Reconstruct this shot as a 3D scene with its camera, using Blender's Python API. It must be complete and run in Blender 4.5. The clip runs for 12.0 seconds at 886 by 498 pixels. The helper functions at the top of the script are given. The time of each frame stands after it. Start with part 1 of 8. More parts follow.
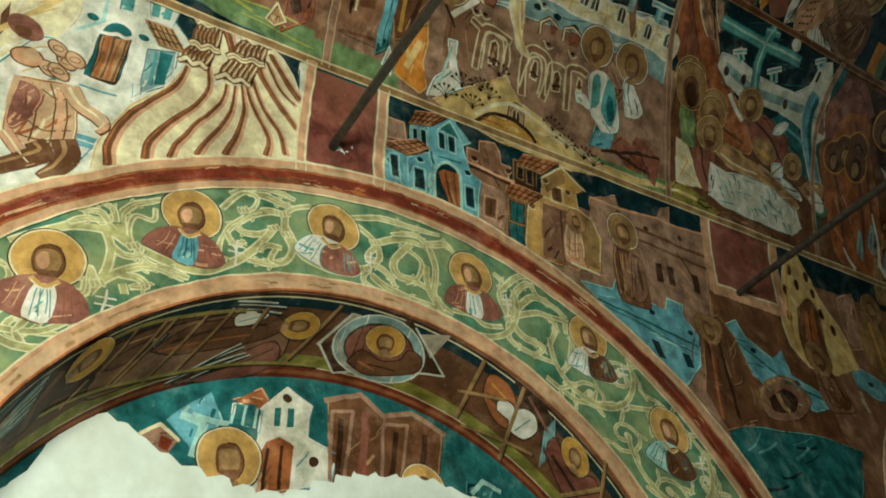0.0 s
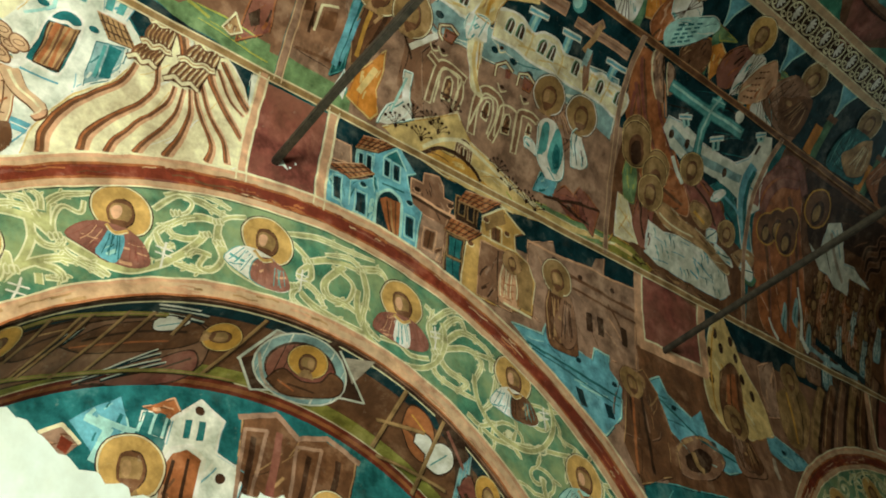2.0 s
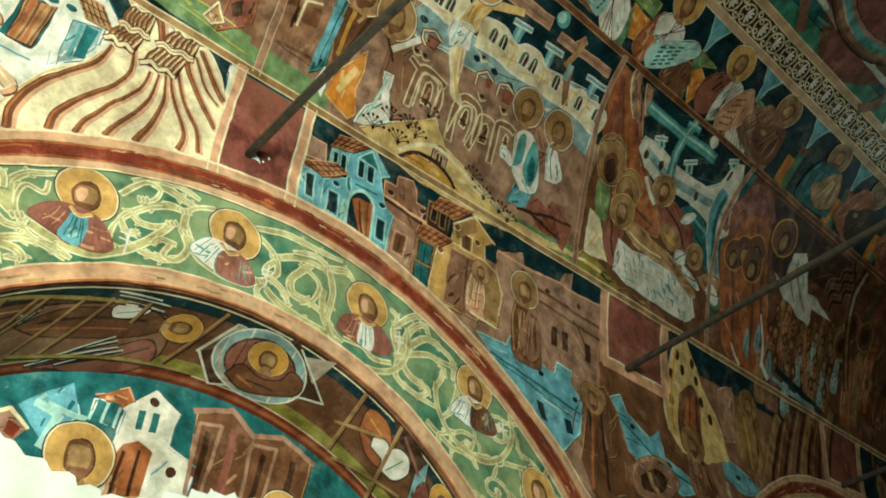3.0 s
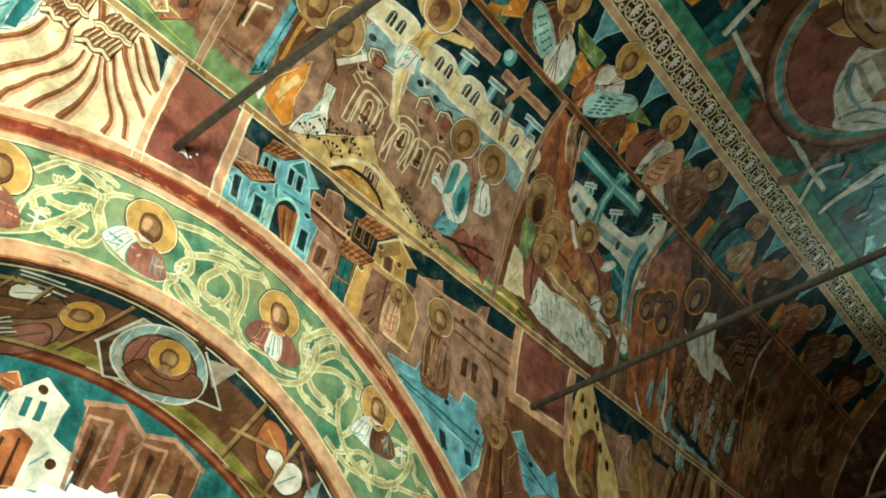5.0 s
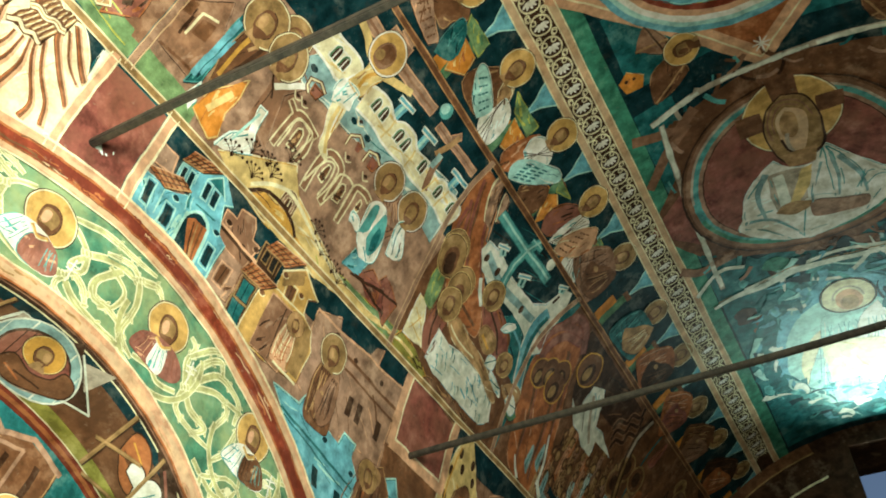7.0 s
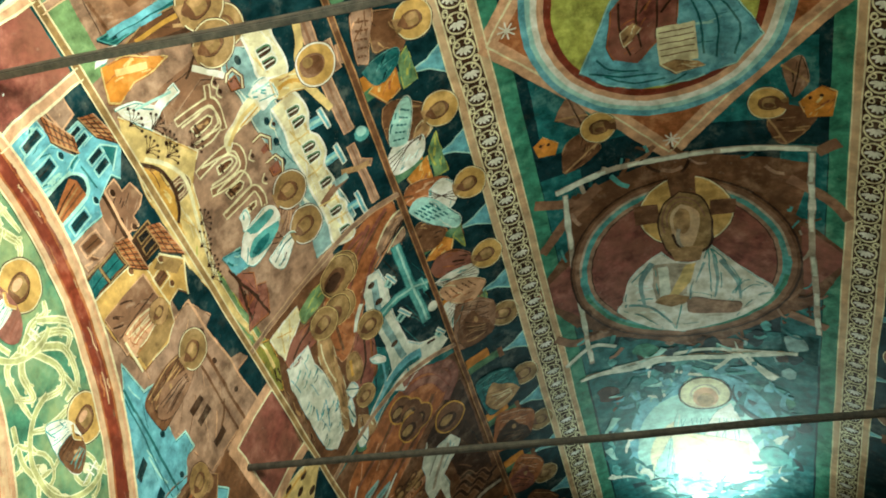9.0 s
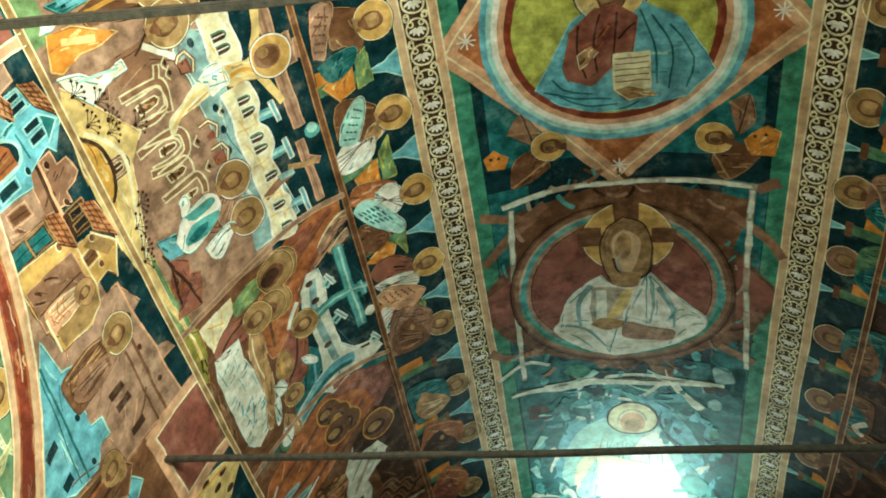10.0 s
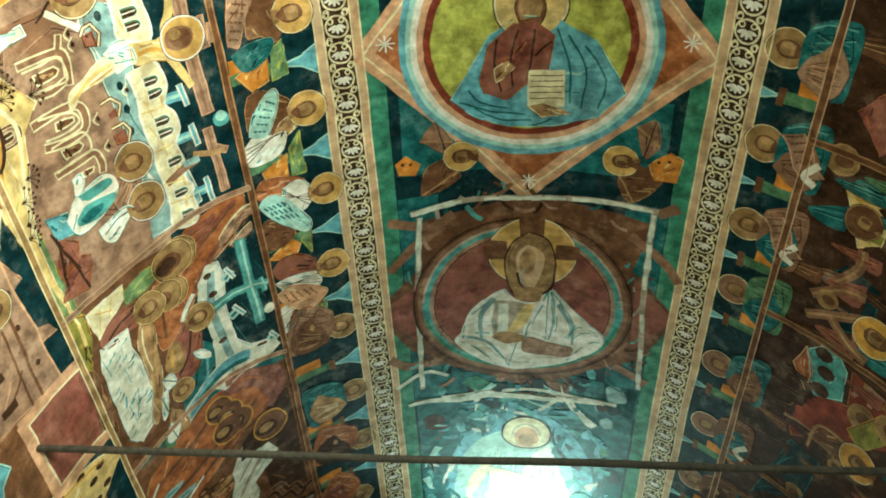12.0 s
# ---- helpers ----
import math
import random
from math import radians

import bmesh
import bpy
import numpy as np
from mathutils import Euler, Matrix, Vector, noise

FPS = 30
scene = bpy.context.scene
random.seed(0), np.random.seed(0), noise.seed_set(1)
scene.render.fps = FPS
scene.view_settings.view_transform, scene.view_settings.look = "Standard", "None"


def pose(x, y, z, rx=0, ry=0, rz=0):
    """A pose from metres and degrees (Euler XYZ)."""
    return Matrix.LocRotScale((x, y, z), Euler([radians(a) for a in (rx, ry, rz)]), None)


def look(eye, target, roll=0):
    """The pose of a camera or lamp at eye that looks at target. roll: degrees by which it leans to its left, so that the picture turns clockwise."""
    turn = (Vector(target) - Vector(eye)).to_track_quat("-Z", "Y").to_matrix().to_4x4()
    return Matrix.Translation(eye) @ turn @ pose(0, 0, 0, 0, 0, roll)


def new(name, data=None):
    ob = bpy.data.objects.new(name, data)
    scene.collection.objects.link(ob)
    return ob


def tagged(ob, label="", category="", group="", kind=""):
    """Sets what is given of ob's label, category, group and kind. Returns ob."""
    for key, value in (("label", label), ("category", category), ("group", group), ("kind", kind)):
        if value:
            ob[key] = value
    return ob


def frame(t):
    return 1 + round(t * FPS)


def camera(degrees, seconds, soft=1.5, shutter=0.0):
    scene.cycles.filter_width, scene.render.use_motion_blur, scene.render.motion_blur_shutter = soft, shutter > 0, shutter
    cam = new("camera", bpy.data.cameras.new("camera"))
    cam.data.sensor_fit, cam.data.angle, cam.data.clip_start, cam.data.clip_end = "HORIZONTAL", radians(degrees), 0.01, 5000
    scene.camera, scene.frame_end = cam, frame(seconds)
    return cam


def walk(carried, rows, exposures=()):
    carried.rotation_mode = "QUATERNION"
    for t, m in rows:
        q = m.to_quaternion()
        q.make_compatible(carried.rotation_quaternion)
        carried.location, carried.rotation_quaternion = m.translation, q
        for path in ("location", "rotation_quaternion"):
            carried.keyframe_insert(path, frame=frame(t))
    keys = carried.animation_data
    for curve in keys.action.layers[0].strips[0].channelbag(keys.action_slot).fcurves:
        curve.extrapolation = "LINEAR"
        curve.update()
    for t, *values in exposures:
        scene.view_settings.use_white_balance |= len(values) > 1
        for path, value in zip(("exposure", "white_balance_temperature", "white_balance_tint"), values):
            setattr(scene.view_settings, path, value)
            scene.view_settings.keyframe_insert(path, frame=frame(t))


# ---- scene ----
cam = camera(55.96, 12.0, 1.9)
PATH = [
    (0.0, pose(-0.2617, 0.0097, 1.7057, 128.608, 6.604, 58.107)),
    (0.5, pose(-0.2768, 0.0230, 1.6842, 129.609, 6.227, 56.461)),
    (1.0, pose(-0.2724, 0.0269, 1.6810, 130.303, 5.827, 54.858)),
    (1.5, pose(-0.2713, 0.0374, 1.6755, 130.759, 5.311, 53.158)),
    (2.0, pose(-0.2818, 0.0554, 1.6697, 130.880, 4.738, 51.394)),
    (2.5, pose(-0.2908, 0.0669, 1.6784, 130.957, 3.993, 49.367)),
    (3.0, pose(-0.2919, 0.0706, 1.6723, 131.146, 3.332, 47.506)),
    (5.0, pose(-0.2779, 0.0917, 1.6630, 132.509, 1.580, 39.260)),
    (5.5, pose(-0.2478, 0.0785, 1.6782, 132.706, 0.775, 36.671)),
    (6.0, pose(-0.2226, 0.0680, 1.6965, 133.140, -0.123, 33.972)),
    (6.5, pose(-0.2072, 0.0648, 1.6837, 133.956, -0.862, 31.445)),
    (8.5, pose(-0.1468, 0.0854, 1.6756, 137.153, -4.322, 18.531)),
    (9.0, pose(-0.1264, 0.0987, 1.6766, 137.836, -5.225, 15.109)),
    (9.5, pose(-0.1070, 0.1238, 1.6748, 138.564, -5.672, 11.927)),
    (10.0, pose(-0.0971, 0.1320, 1.6798, 139.118, -5.789, 9.068)),
    (10.5, pose(-0.0830, 0.1321, 1.6841, 139.506, -5.685, 6.788)),
    (11.0, pose(-0.0750, 0.1404, 1.6858, 139.781, -5.429, 4.940)),
    (11.5, pose(-0.0623, 0.1582, 1.6818, 140.078, -4.776, 3.408)),
    (12.0, pose(-0.0394, 0.1832, 1.6664, 140.575, -3.995, 2.195)),
]
EXPOSE = [(0.0, -1.76, 6500, 10), (2.5, -1.28, 6500, 10), (5.0, -0.68, 6500, 10), (6.5, -0.38, 6500, 9), (8.5, -0.18, 6400, 6), (12.0, 0.32, 6350, 3)]
walk(cam, PATH, EXPOSE)

# ---- light ----
R = 2.35            # half width of the nave, radius of its barrel vault
ZS = 3.630          # height of the springing
Y0, Y1 = -2.2, 7.5  # west and east ends of the nave
STEP = math.pi * R / 144

world = bpy.data.worlds.new("world")
scene.world = world
world.use_nodes = True
sky = world.node_tree.nodes.new("ShaderNodeTexSky")
sky.sky_type, sky.sun_disc, sky.sun_elevation, sky.sun_rotation = "NISHITA", False, radians(35), radians(100)
world.node_tree.nodes["Background"].inputs["Strength"].default_value = 0.1
world.node_tree.links.new(sky.outputs[0], world.node_tree.nodes["Background"].inputs[0])


def window_light(name, place, target, width, height, watts, colour, spread=170):
    lamp = bpy.data.lights.new(name, "AREA")
    lamp.shape, lamp.size, lamp.size_y, lamp.energy, lamp.color = "RECTANGLE", width, height, watts, colour
    lamp.spread = radians(spread)
    ob = new(name, lamp)
    ob.matrix_world = look(place, target)
    return ob


window_light("south_window_light", (R - 0.02, -1.1, 2.68), (-2.3, -0.6, 2.65), 1.0, 1.1, 420, (0.95, 0.97, 0.78), 119)
# added fill light, low in the west wall, to lift the vault
window_light("west_fill_light", (0.8, Y0 + 0.02, 1.05), (-1.0, 4.0, 2.95), 1.1, 1.9, 100, (0.90, 1.0, 0.84), 115)
window_light("east_window_light", (0.12, Y1 - 0.03, 5.35), (0.12, 6.1, 5.94), 0.62, 0.7, 22, (0.76, 1.0, 0.90), 95)

# ---- materials ----
COLOUR = {
    "night": (0.004, 0.026, 0.032), "teal": (0.016, 0.125, 0.130), "sea": (0.09, 0.33, 0.32), "aqua": (0.33, 0.58, 0.53),
    "sky": (0.13, 0.38, 0.46), "pale": (0.62, 0.68, 0.56), "white": (0.78, 0.76, 0.62), "cream": (0.72, 0.62, 0.40),
    "straw": (0.62, 0.46, 0.19), "ochre": (0.52, 0.28, 0.055), "orange": (0.56, 0.22, 0.035), "mauve": (0.33, 0.20, 0.135),
    "taupe": (0.27, 0.145, 0.085), "brown": (0.165, 0.075, 0.035), "umber": (0.045, 0.021, 0.011), "black": (0.014, 0.013, 0.012),
    "red": (0.23, 0.045, 0.022), "wine": (0.20, 0.062, 0.046), "rust": (0.36, 0.125, 0.045), "flesh": (0.40, 0.24, 0.11),
    "pink": (0.56, 0.32, 0.19), "border": (0.52, 0.33, 0.19), "green": (0.085, 0.20, 0.105), "olive": (0.25, 0.24, 0.05),
    "grass": (0.16, 0.27, 0.12), "lime": (0.40, 0.42, 0.09), "leaf": (0.070, 0.215, 0.135), "vine": (0.74, 0.72, 0.44),
    # plaster is cooled to bluish-white: tint of the light put into its colour
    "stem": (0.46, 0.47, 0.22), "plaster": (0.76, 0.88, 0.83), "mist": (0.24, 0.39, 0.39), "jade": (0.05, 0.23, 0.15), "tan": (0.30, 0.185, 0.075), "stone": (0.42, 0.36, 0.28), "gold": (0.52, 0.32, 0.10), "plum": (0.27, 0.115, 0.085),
}


def nodes_of(name):
    m = bpy.data.materials.new(name)
    m.use_nodes = True
    return m, m.node_tree.nodes, m.node_tree.links, m.node_tree.nodes["Principled BSDF"]


def noise_node(nodes, links, at, scale, detail=6.0, rough=0.6):
    n = nodes.new("ShaderNodeTexNoise")
    n.inputs["Scale"].default_value, n.inputs["Detail"].default_value, n.inputs["Roughness"].default_value = scale, detail, rough
    links.new(at.outputs["Position"], n.inputs["Vector"])
    return n


def ramp_node(nodes, links, source, a, b, low=0.0, high=1.0):
    n = nodes.new("ShaderNodeMapRange")
    n.inputs["From Min"].default_value, n.inputs["From Max"].default_value = a, b
    n.inputs["To Min"].default_value, n.inputs["To Max"].default_value = low, high
    links.new(source, n.inputs["Value"])
    return n


def mix_node(nodes, links, factor, a, b, blend="MIX"):
    n = nodes.new("ShaderNodeMix")
    n.data_type, n.blend_type = "RGBA", blend
    if hasattr(factor, "links"):
        links.new(factor, n.inputs[0])
    else:
        n.inputs[0].default_value = factor
    for slot, v in ((6, a), (7, b)):
        if hasattr(v, "links"):
            links.new(v, n.inputs[slot])
        else:
            n.inputs[slot].default_value = (*v, 1)
    return n.outputs[2]


def fresco(name, wear=0.32, rough=0.34, wash=None):
    """Old lime fresco: blotchy pigment, brush grain, rubbed spots down to the plaster, soot."""
    c = COLOUR[name]
    m, nodes, links, bsdf = nodes_of("fresco_" + name)
    at = nodes.new("ShaderNodeNewGeometry")
    big = noise_node(nodes, links, at, 2.3, 5)
    mid = noise_node(nodes, links, at, 11.0, 7, 0.65)
    fine = noise_node(nodes, links, at, 60.0, 5, 0.7)
    speck = noise_node(nodes, links, at, 26.0, 9, 0.75)
    gain = {"night": 1.9, "teal": 1.8, "umber": 1.9, "brown": 1.8, "wine": 1.9}.get(name, 1.1 if name == "plaster" else 1.6)
    lift = [min(1, v * gain + 0.004) for v in c]
    depth = 0.95 if name == "plaster" else 0.62 if max(c) > 0.5 else 0.42
    drop = [v * depth for v in c]
    a = mix_node(nodes, links, ramp_node(nodes, links, mid.outputs[0], 0.38, 0.66).outputs[0], drop, lift)
    a = mix_node(nodes, links, ramp_node(nodes, links, fine.outputs[0], 0.3, 0.7, 0.0, 0.5).outputs[0], a, c)
    if wash:
        pool = noise_node(nodes, links, at, 4.2, 6, 0.62)
        a = mix_node(nodes, links, ramp_node(nodes, links, pool.outputs[0], 0.40, 0.62, 0.0, 0.72).outputs[0], a, wash)
    soot = mix_node(nodes, links, ramp_node(nodes, links, big.outputs[0], 0.38, 0.62, 0.0, 0.55).outputs[0], (1, 1, 1), (0.62, 0.56, 0.46))
    a = mix_node(nodes, links, 1.0, a, soot, "MULTIPLY")
    turn = nodes.new("ShaderNodeMapping")
    turn.inputs["Rotation"].default_value, turn.inputs["Scale"].default_value = (0.6, 0.4, 0.9), (3.0, 15.0, 6.0)
    links.new(at.outputs["Position"], turn.inputs["Vector"])
    streak = nodes.new("ShaderNodeTexNoise")
    streak.inputs["Scale"].default_value, streak.inputs["Detail"].default_value = 1.6, 5.0
    links.new(turn.outputs[0], streak.inputs["Vector"])
    a = mix_node(nodes, links, ramp_node(nodes, links, streak.outputs[0], 0.54, 0.7, 0.0, 0.18).outputs[0], a, drop)
    a = mix_node(nodes, links, ramp_node(nodes, links, streak.outputs[0], 0.44, 0.3, 0.0, 0.16).outputs[0], a, lift)
    bloom = noise_node(nodes, links, at, 5.5, 9, 0.68)
    a = mix_node(nodes, links, ramp_node(nodes, links, bloom.outputs[0], 0.54, 0.72, 0.0, 0.10 if name == "plaster" else 0.42).outputs[0], a, [0.55 * v + 0.45 * w for v, w in zip(lift, (0.50, 0.42, 0.30))])
    damp = noise_node(nodes, links, at, 8.5, 8, 0.7)
    a = mix_node(nodes, links, ramp_node(nodes, links, damp.outputs[0], 0.55, 0.70, 0.0, 0.05 if name == "plaster" else 0.5).outputs[0], a, [0.45 * v + 0.04 * w for v, w in zip(c, (1.0, 0.62, 0.34))])
    rub = ramp_node(nodes, links, speck.outputs[0], 0.61, 0.70, 0.0, wear)
    a = mix_node(nodes, links, rub.outputs[0], a, [0.45 * v + 0.55 * w for v, w in zip(c, (0.62, 0.55, 0.42))])
    links.new(a, bsdf.inputs["Base Color"])
    bsdf.inputs["Specular IOR Level"].default_value = 0.055
    links.new(ramp_node(nodes, links, mid.outputs[0], 0.3, 0.7, rough - 0.06, rough + 0.14).outputs[0], bsdf.inputs["Roughness"])
    bump = nodes.new("ShaderNodeBump")
    bump.inputs["Strength"].default_value, bump.inputs["Distance"].default_value = 0.35, 0.008
    links.new(mid.outputs[0], bump.inputs["Height"])
    links.new(bump.outputs[0], bsdf.inputs["Normal"])
    return m


MAT = {n: fresco(n) for n in COLOUR}
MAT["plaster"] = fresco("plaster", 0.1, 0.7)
MAT["leaf"] = fresco("leaf", 0.3, 0.34, (0.36, 0.43, 0.20))
MAT["wine"] = fresco("wine", 0.4, 0.34, (0.30, 0.13, 0.085))
MAT["red"] = fresco("red", 0.35, 0.34, (0.13, 0.03, 0.02))
MAT["border"] = fresco("border", 0.3, 0.34, (0.60, 0.45, 0.29))
MAT["taupe"] = fresco("taupe", 0.35, 0.34, (0.20, 0.10, 0.06))
MAT["brown"] = fresco("brown", 0.35, 0.34, (0.10, 0.045, 0.022))


def iron():
    m, nodes, links, bsdf = nodes_of("forged_iron")
    at = nodes.new("ShaderNodeNewGeometry")
    n = noise_node(nodes, links, at, 30.0, 8, 0.7)
    links.new(mix_node(nodes, links, ramp_node(nodes, links, n.outputs[0], 0.35, 0.7).outputs[0], (0.035, 0.033, 0.028), (0.12, 0.105, 0.08)), bsdf.inputs["Base Color"])
    bsdf.inputs["Metallic"].default_value, bsdf.inputs["Roughness"].default_value = 0.35, 0.5
    bump = nodes.new("ShaderNodeBump")
    bump.inputs["Strength"].default_value, bump.inputs["Distance"].default_value = 0.5, 0.004
    links.new(n.outputs[0], bump.inputs["Height"])
    links.new(bump.outputs[0], bsdf.inputs["Normal"])
    return m


IRON = iron()


# ---- the shell of the nave ----
def mesh(name, bm, materials, parent=None, label=""):
    bmesh.ops.recalc_face_normals(bm, faces=bm.faces)
    data = bpy.data.meshes.new(name)
    bm.to_mesh(data)
    bm.free()
    for m in materials:
        data.materials.append(m)
    ob = new(name, data)
    ob.parent = parent
    if label:
        tagged(ob, label)
    return ob


def box(bm, lo, hi):
    made = bmesh.ops.create_cube(bm, size=1.0)["verts"]
    for v in made:
        v.co = Vector([(a + b) / 2 + c * (b - a) for a, b, c in zip(lo, hi, v.co)])
    return made


def wrap(h, v, lift=0.0):
    """A place on the north wall and the vault above it: h along the nave, v up the wall and on over the vault."""
    if v <= 0:
        return Vector((-R + lift, h, ZS + v))
    k = math.floor(v / STEP + 1e-6)
    f = v / STEP - k
    a, b = k * STEP / R, (k + 1) * STEP / R
    x = -(1 - f) * math.cos(a) - f * math.cos(b)
    z = (1 - f) * math.sin(a) + f * math.sin(b)
    mid = (a + b) / 2
    return Vector((R * x + lift * math.cos(mid), h, ZS + R * z - lift * math.sin(mid)))


def build_vault():
    bm = bmesh.new()
    n = 40
    rings = []
    for lift in (0.0, -0.3):
        rings.append([[bm.verts.new(wrap(Y0 + (Y1 - Y0) * j / n, i * STEP, lift)) for i in range(145)] for j in range(n + 1)])
    for g in rings:
        for j in range(n):
            for i in range(144):
                bm.faces.new((g[j][i], g[j][i + 1], g[j + 1][i + 1], g[j + 1][i]))
    for j in range(n):
        for i in (0, 144):
            bm.faces.new((rings[0][j][i], rings[0][j + 1][i], rings[1][j + 1][i], rings[1][j][i]))
    return tagged(mesh("ceiling_vault", bm, [MAT["teal"]]), "barrel vault plastered and painted in dark teal fresco", "vault", kind="structure")


build_vault()

# blind arches of the north wall: front edge and back edge are circles about (h, v) = (ARCH + dh, v)
DEPTH = 0.4
ARCHES = (0.0, 4.32)
FRONT = (1.213, -1.441, 1.217)
BACK = (1.282, -1.646, 1.335)
OUTER = (1.370, -1.532, 1.902)


def on_arch(circle, angle, dh=0.0):
    """A point (h, v) of a circle; angle 0 at the crown, positive towards the east."""
    return circle[0] + dh + circle[2] * math.sin(angle), circle[1] + circle[2] * math.cos(angle)


def build_north_wall():
    bm = bmesh.new()
    n = 48
    q = math.pi / 2

    def quad(*pts):
        bm.faces.new([bm.verts.new(p) for p in pts])

    edges = []
    for dh in ARCHES:
        front = [on_arch(FRONT, -q + 2 * q * i / n, dh) for i in range(n + 1)]
        back = [on_arch(BACK, -q + 2 * q * i / n, dh) for i in range(n + 1)]
        front = [(front[0][0], -ZS)] + front + [(front[-1][0], -ZS)]
        back = [(back[0][0], -ZS)] + back + [(back[-1][0], -ZS)]
        for (a, b), (c, d) in zip(zip(front, front[1:]), zip(back, back[1:])):
            quad((-R, a[0], ZS + a[1]), (-R, b[0], ZS + b[1]), (-R - DEPTH, d[0], ZS + d[1]), (-R - DEPTH, c[0], ZS + c[1]))
            if b[0] > a[0]:
                quad((-R, a[0], ZS + a[1]), (-R, b[0], ZS + b[1]), (-R, b[0], ZS), (-R, a[0], ZS))
        edges += [front[0][0], front[-1][0]]
        quad((-R - DEPTH, back[0][0], 0), (-R - DEPTH, back[-1][0], 0), (-R - DEPTH, back[-1][0], ZS), (-R - DEPTH, back[0][0], ZS))
    for a, b in zip([Y0] + edges[1::2], edges[0::2] + [Y1]):
        quad((-R, a, 0), (-R, b, 0), (-R, b, ZS), (-R, a, ZS))
    box(bm, (-R - 0.9, Y0, 0), (-R - DEPTH - 0.02, Y1, ZS))
    return tagged(mesh("wall_north", bm, [MAT["taupe"]]), "thick plastered nave wall with two blind arches", "wall", kind="structure")


build_north_wall()


def pierced(name, lo, hi, hole, axis, label):
    """A wall slab with one rectangular opening through it. hole: a0, a1, z0, z1 along the slab."""
    bm = bmesh.new()
    a0, a1, z0, z1 = hole
    k = axis
    spans = ((lo[k], a0, lo[2], hi[2]), (a1, hi[k], lo[2], hi[2]), (a0, a1, lo[2], z0), (a0, a1, z1, hi[2]))
    for s, e, b, t in spans:
        p, r = list(lo), list(hi)
        p[k], r[k], p[2], r[2] = s, e, b, t
        box(bm, p, r)
    return tagged(mesh(name, bm, [MAT["umber"]]), label, "wall", kind="structure")


pierced("wall_south", (R, Y0, 0), (R + 0.6, Y1, ZS), (-1.65, -0.55, 2.1, 3.3), 1, "thick plastered nave wall with one window opening")
# unseen west opening, added only to hold the fill light
pierced("wall_west", (-R - 0.3, Y0 - 0.4, 0), (R + 0.3, Y0, ZS + R + 0.3), (0.2, 1.4, 0.05, 2.05), 0, "plain plastered end wall with an unseen opening added for the fill light")
pierced("wall_east", (-R - 0.3, Y1, 0), (R + 0.3, Y1 + 0.6, ZS + R + 0.3), (-0.24, 0.48, 4.9, 5.8), 0, "end wall with a small bright window under the vault")
bm = bmesh.new()
box(bm, (-R - 0.9, Y0 - 0.6, -0.2), (R + 0.6, Y1 + 0.6, 0))
tagged(mesh("floor", bm, [MAT["stone"]]), "worn grey stone floor of the nave", "floor", kind="structure")


# ---- painting on the plaster ----
def tympanum(h, v, lift=0.0):
    return Vector((-R - DEPTH + lift, h, ZS + v))


def soffit(dh):
    """Underside of a blind arch: h is the angle from its crown in tenths of a radian, v runs 0 to 1 from front to back."""
    def place(h, v, lift=0.0):
        a, b = on_arch(FRONT, h * 0.1, dh), on_arch(BACK, h * 0.1, dh)
        up = Vector((0, -math.sin(h * 0.1), -math.cos(h * 0.1)))
        return Vector((-R, a[0], ZS + a[1])).lerp(Vector((-R - DEPTH, b[0], ZS + b[1])), v) + up * lift
    return place


def south(h, v, lift=0.0):
    """The same on the south side: v up from the south springing."""
    return wrap(h, math.pi * R - v, lift)


def hand(pts, reach=0.0055):
    """The outline as a hand would draw it: edges cut short and slightly astray."""
    out = []
    for a, b in zip(pts, list(pts[1:]) + [pts[0]]):
        n = max(1, min(40, int(math.hypot(b[0] - a[0], b[1] - a[1]) / 0.035)))
        for k in range(n):
            x, y = a[0] + (b[0] - a[0]) * k / n, a[1] + (b[1] - a[1]) * k / n
            w = noise.noise_vector((x * 16, y * 16, 3.7)) * reach + noise.noise_vector((x * 5, y * 5, 9.1)) * reach * 1.2
            out.append((x + w.x, y + w.y))
    return out


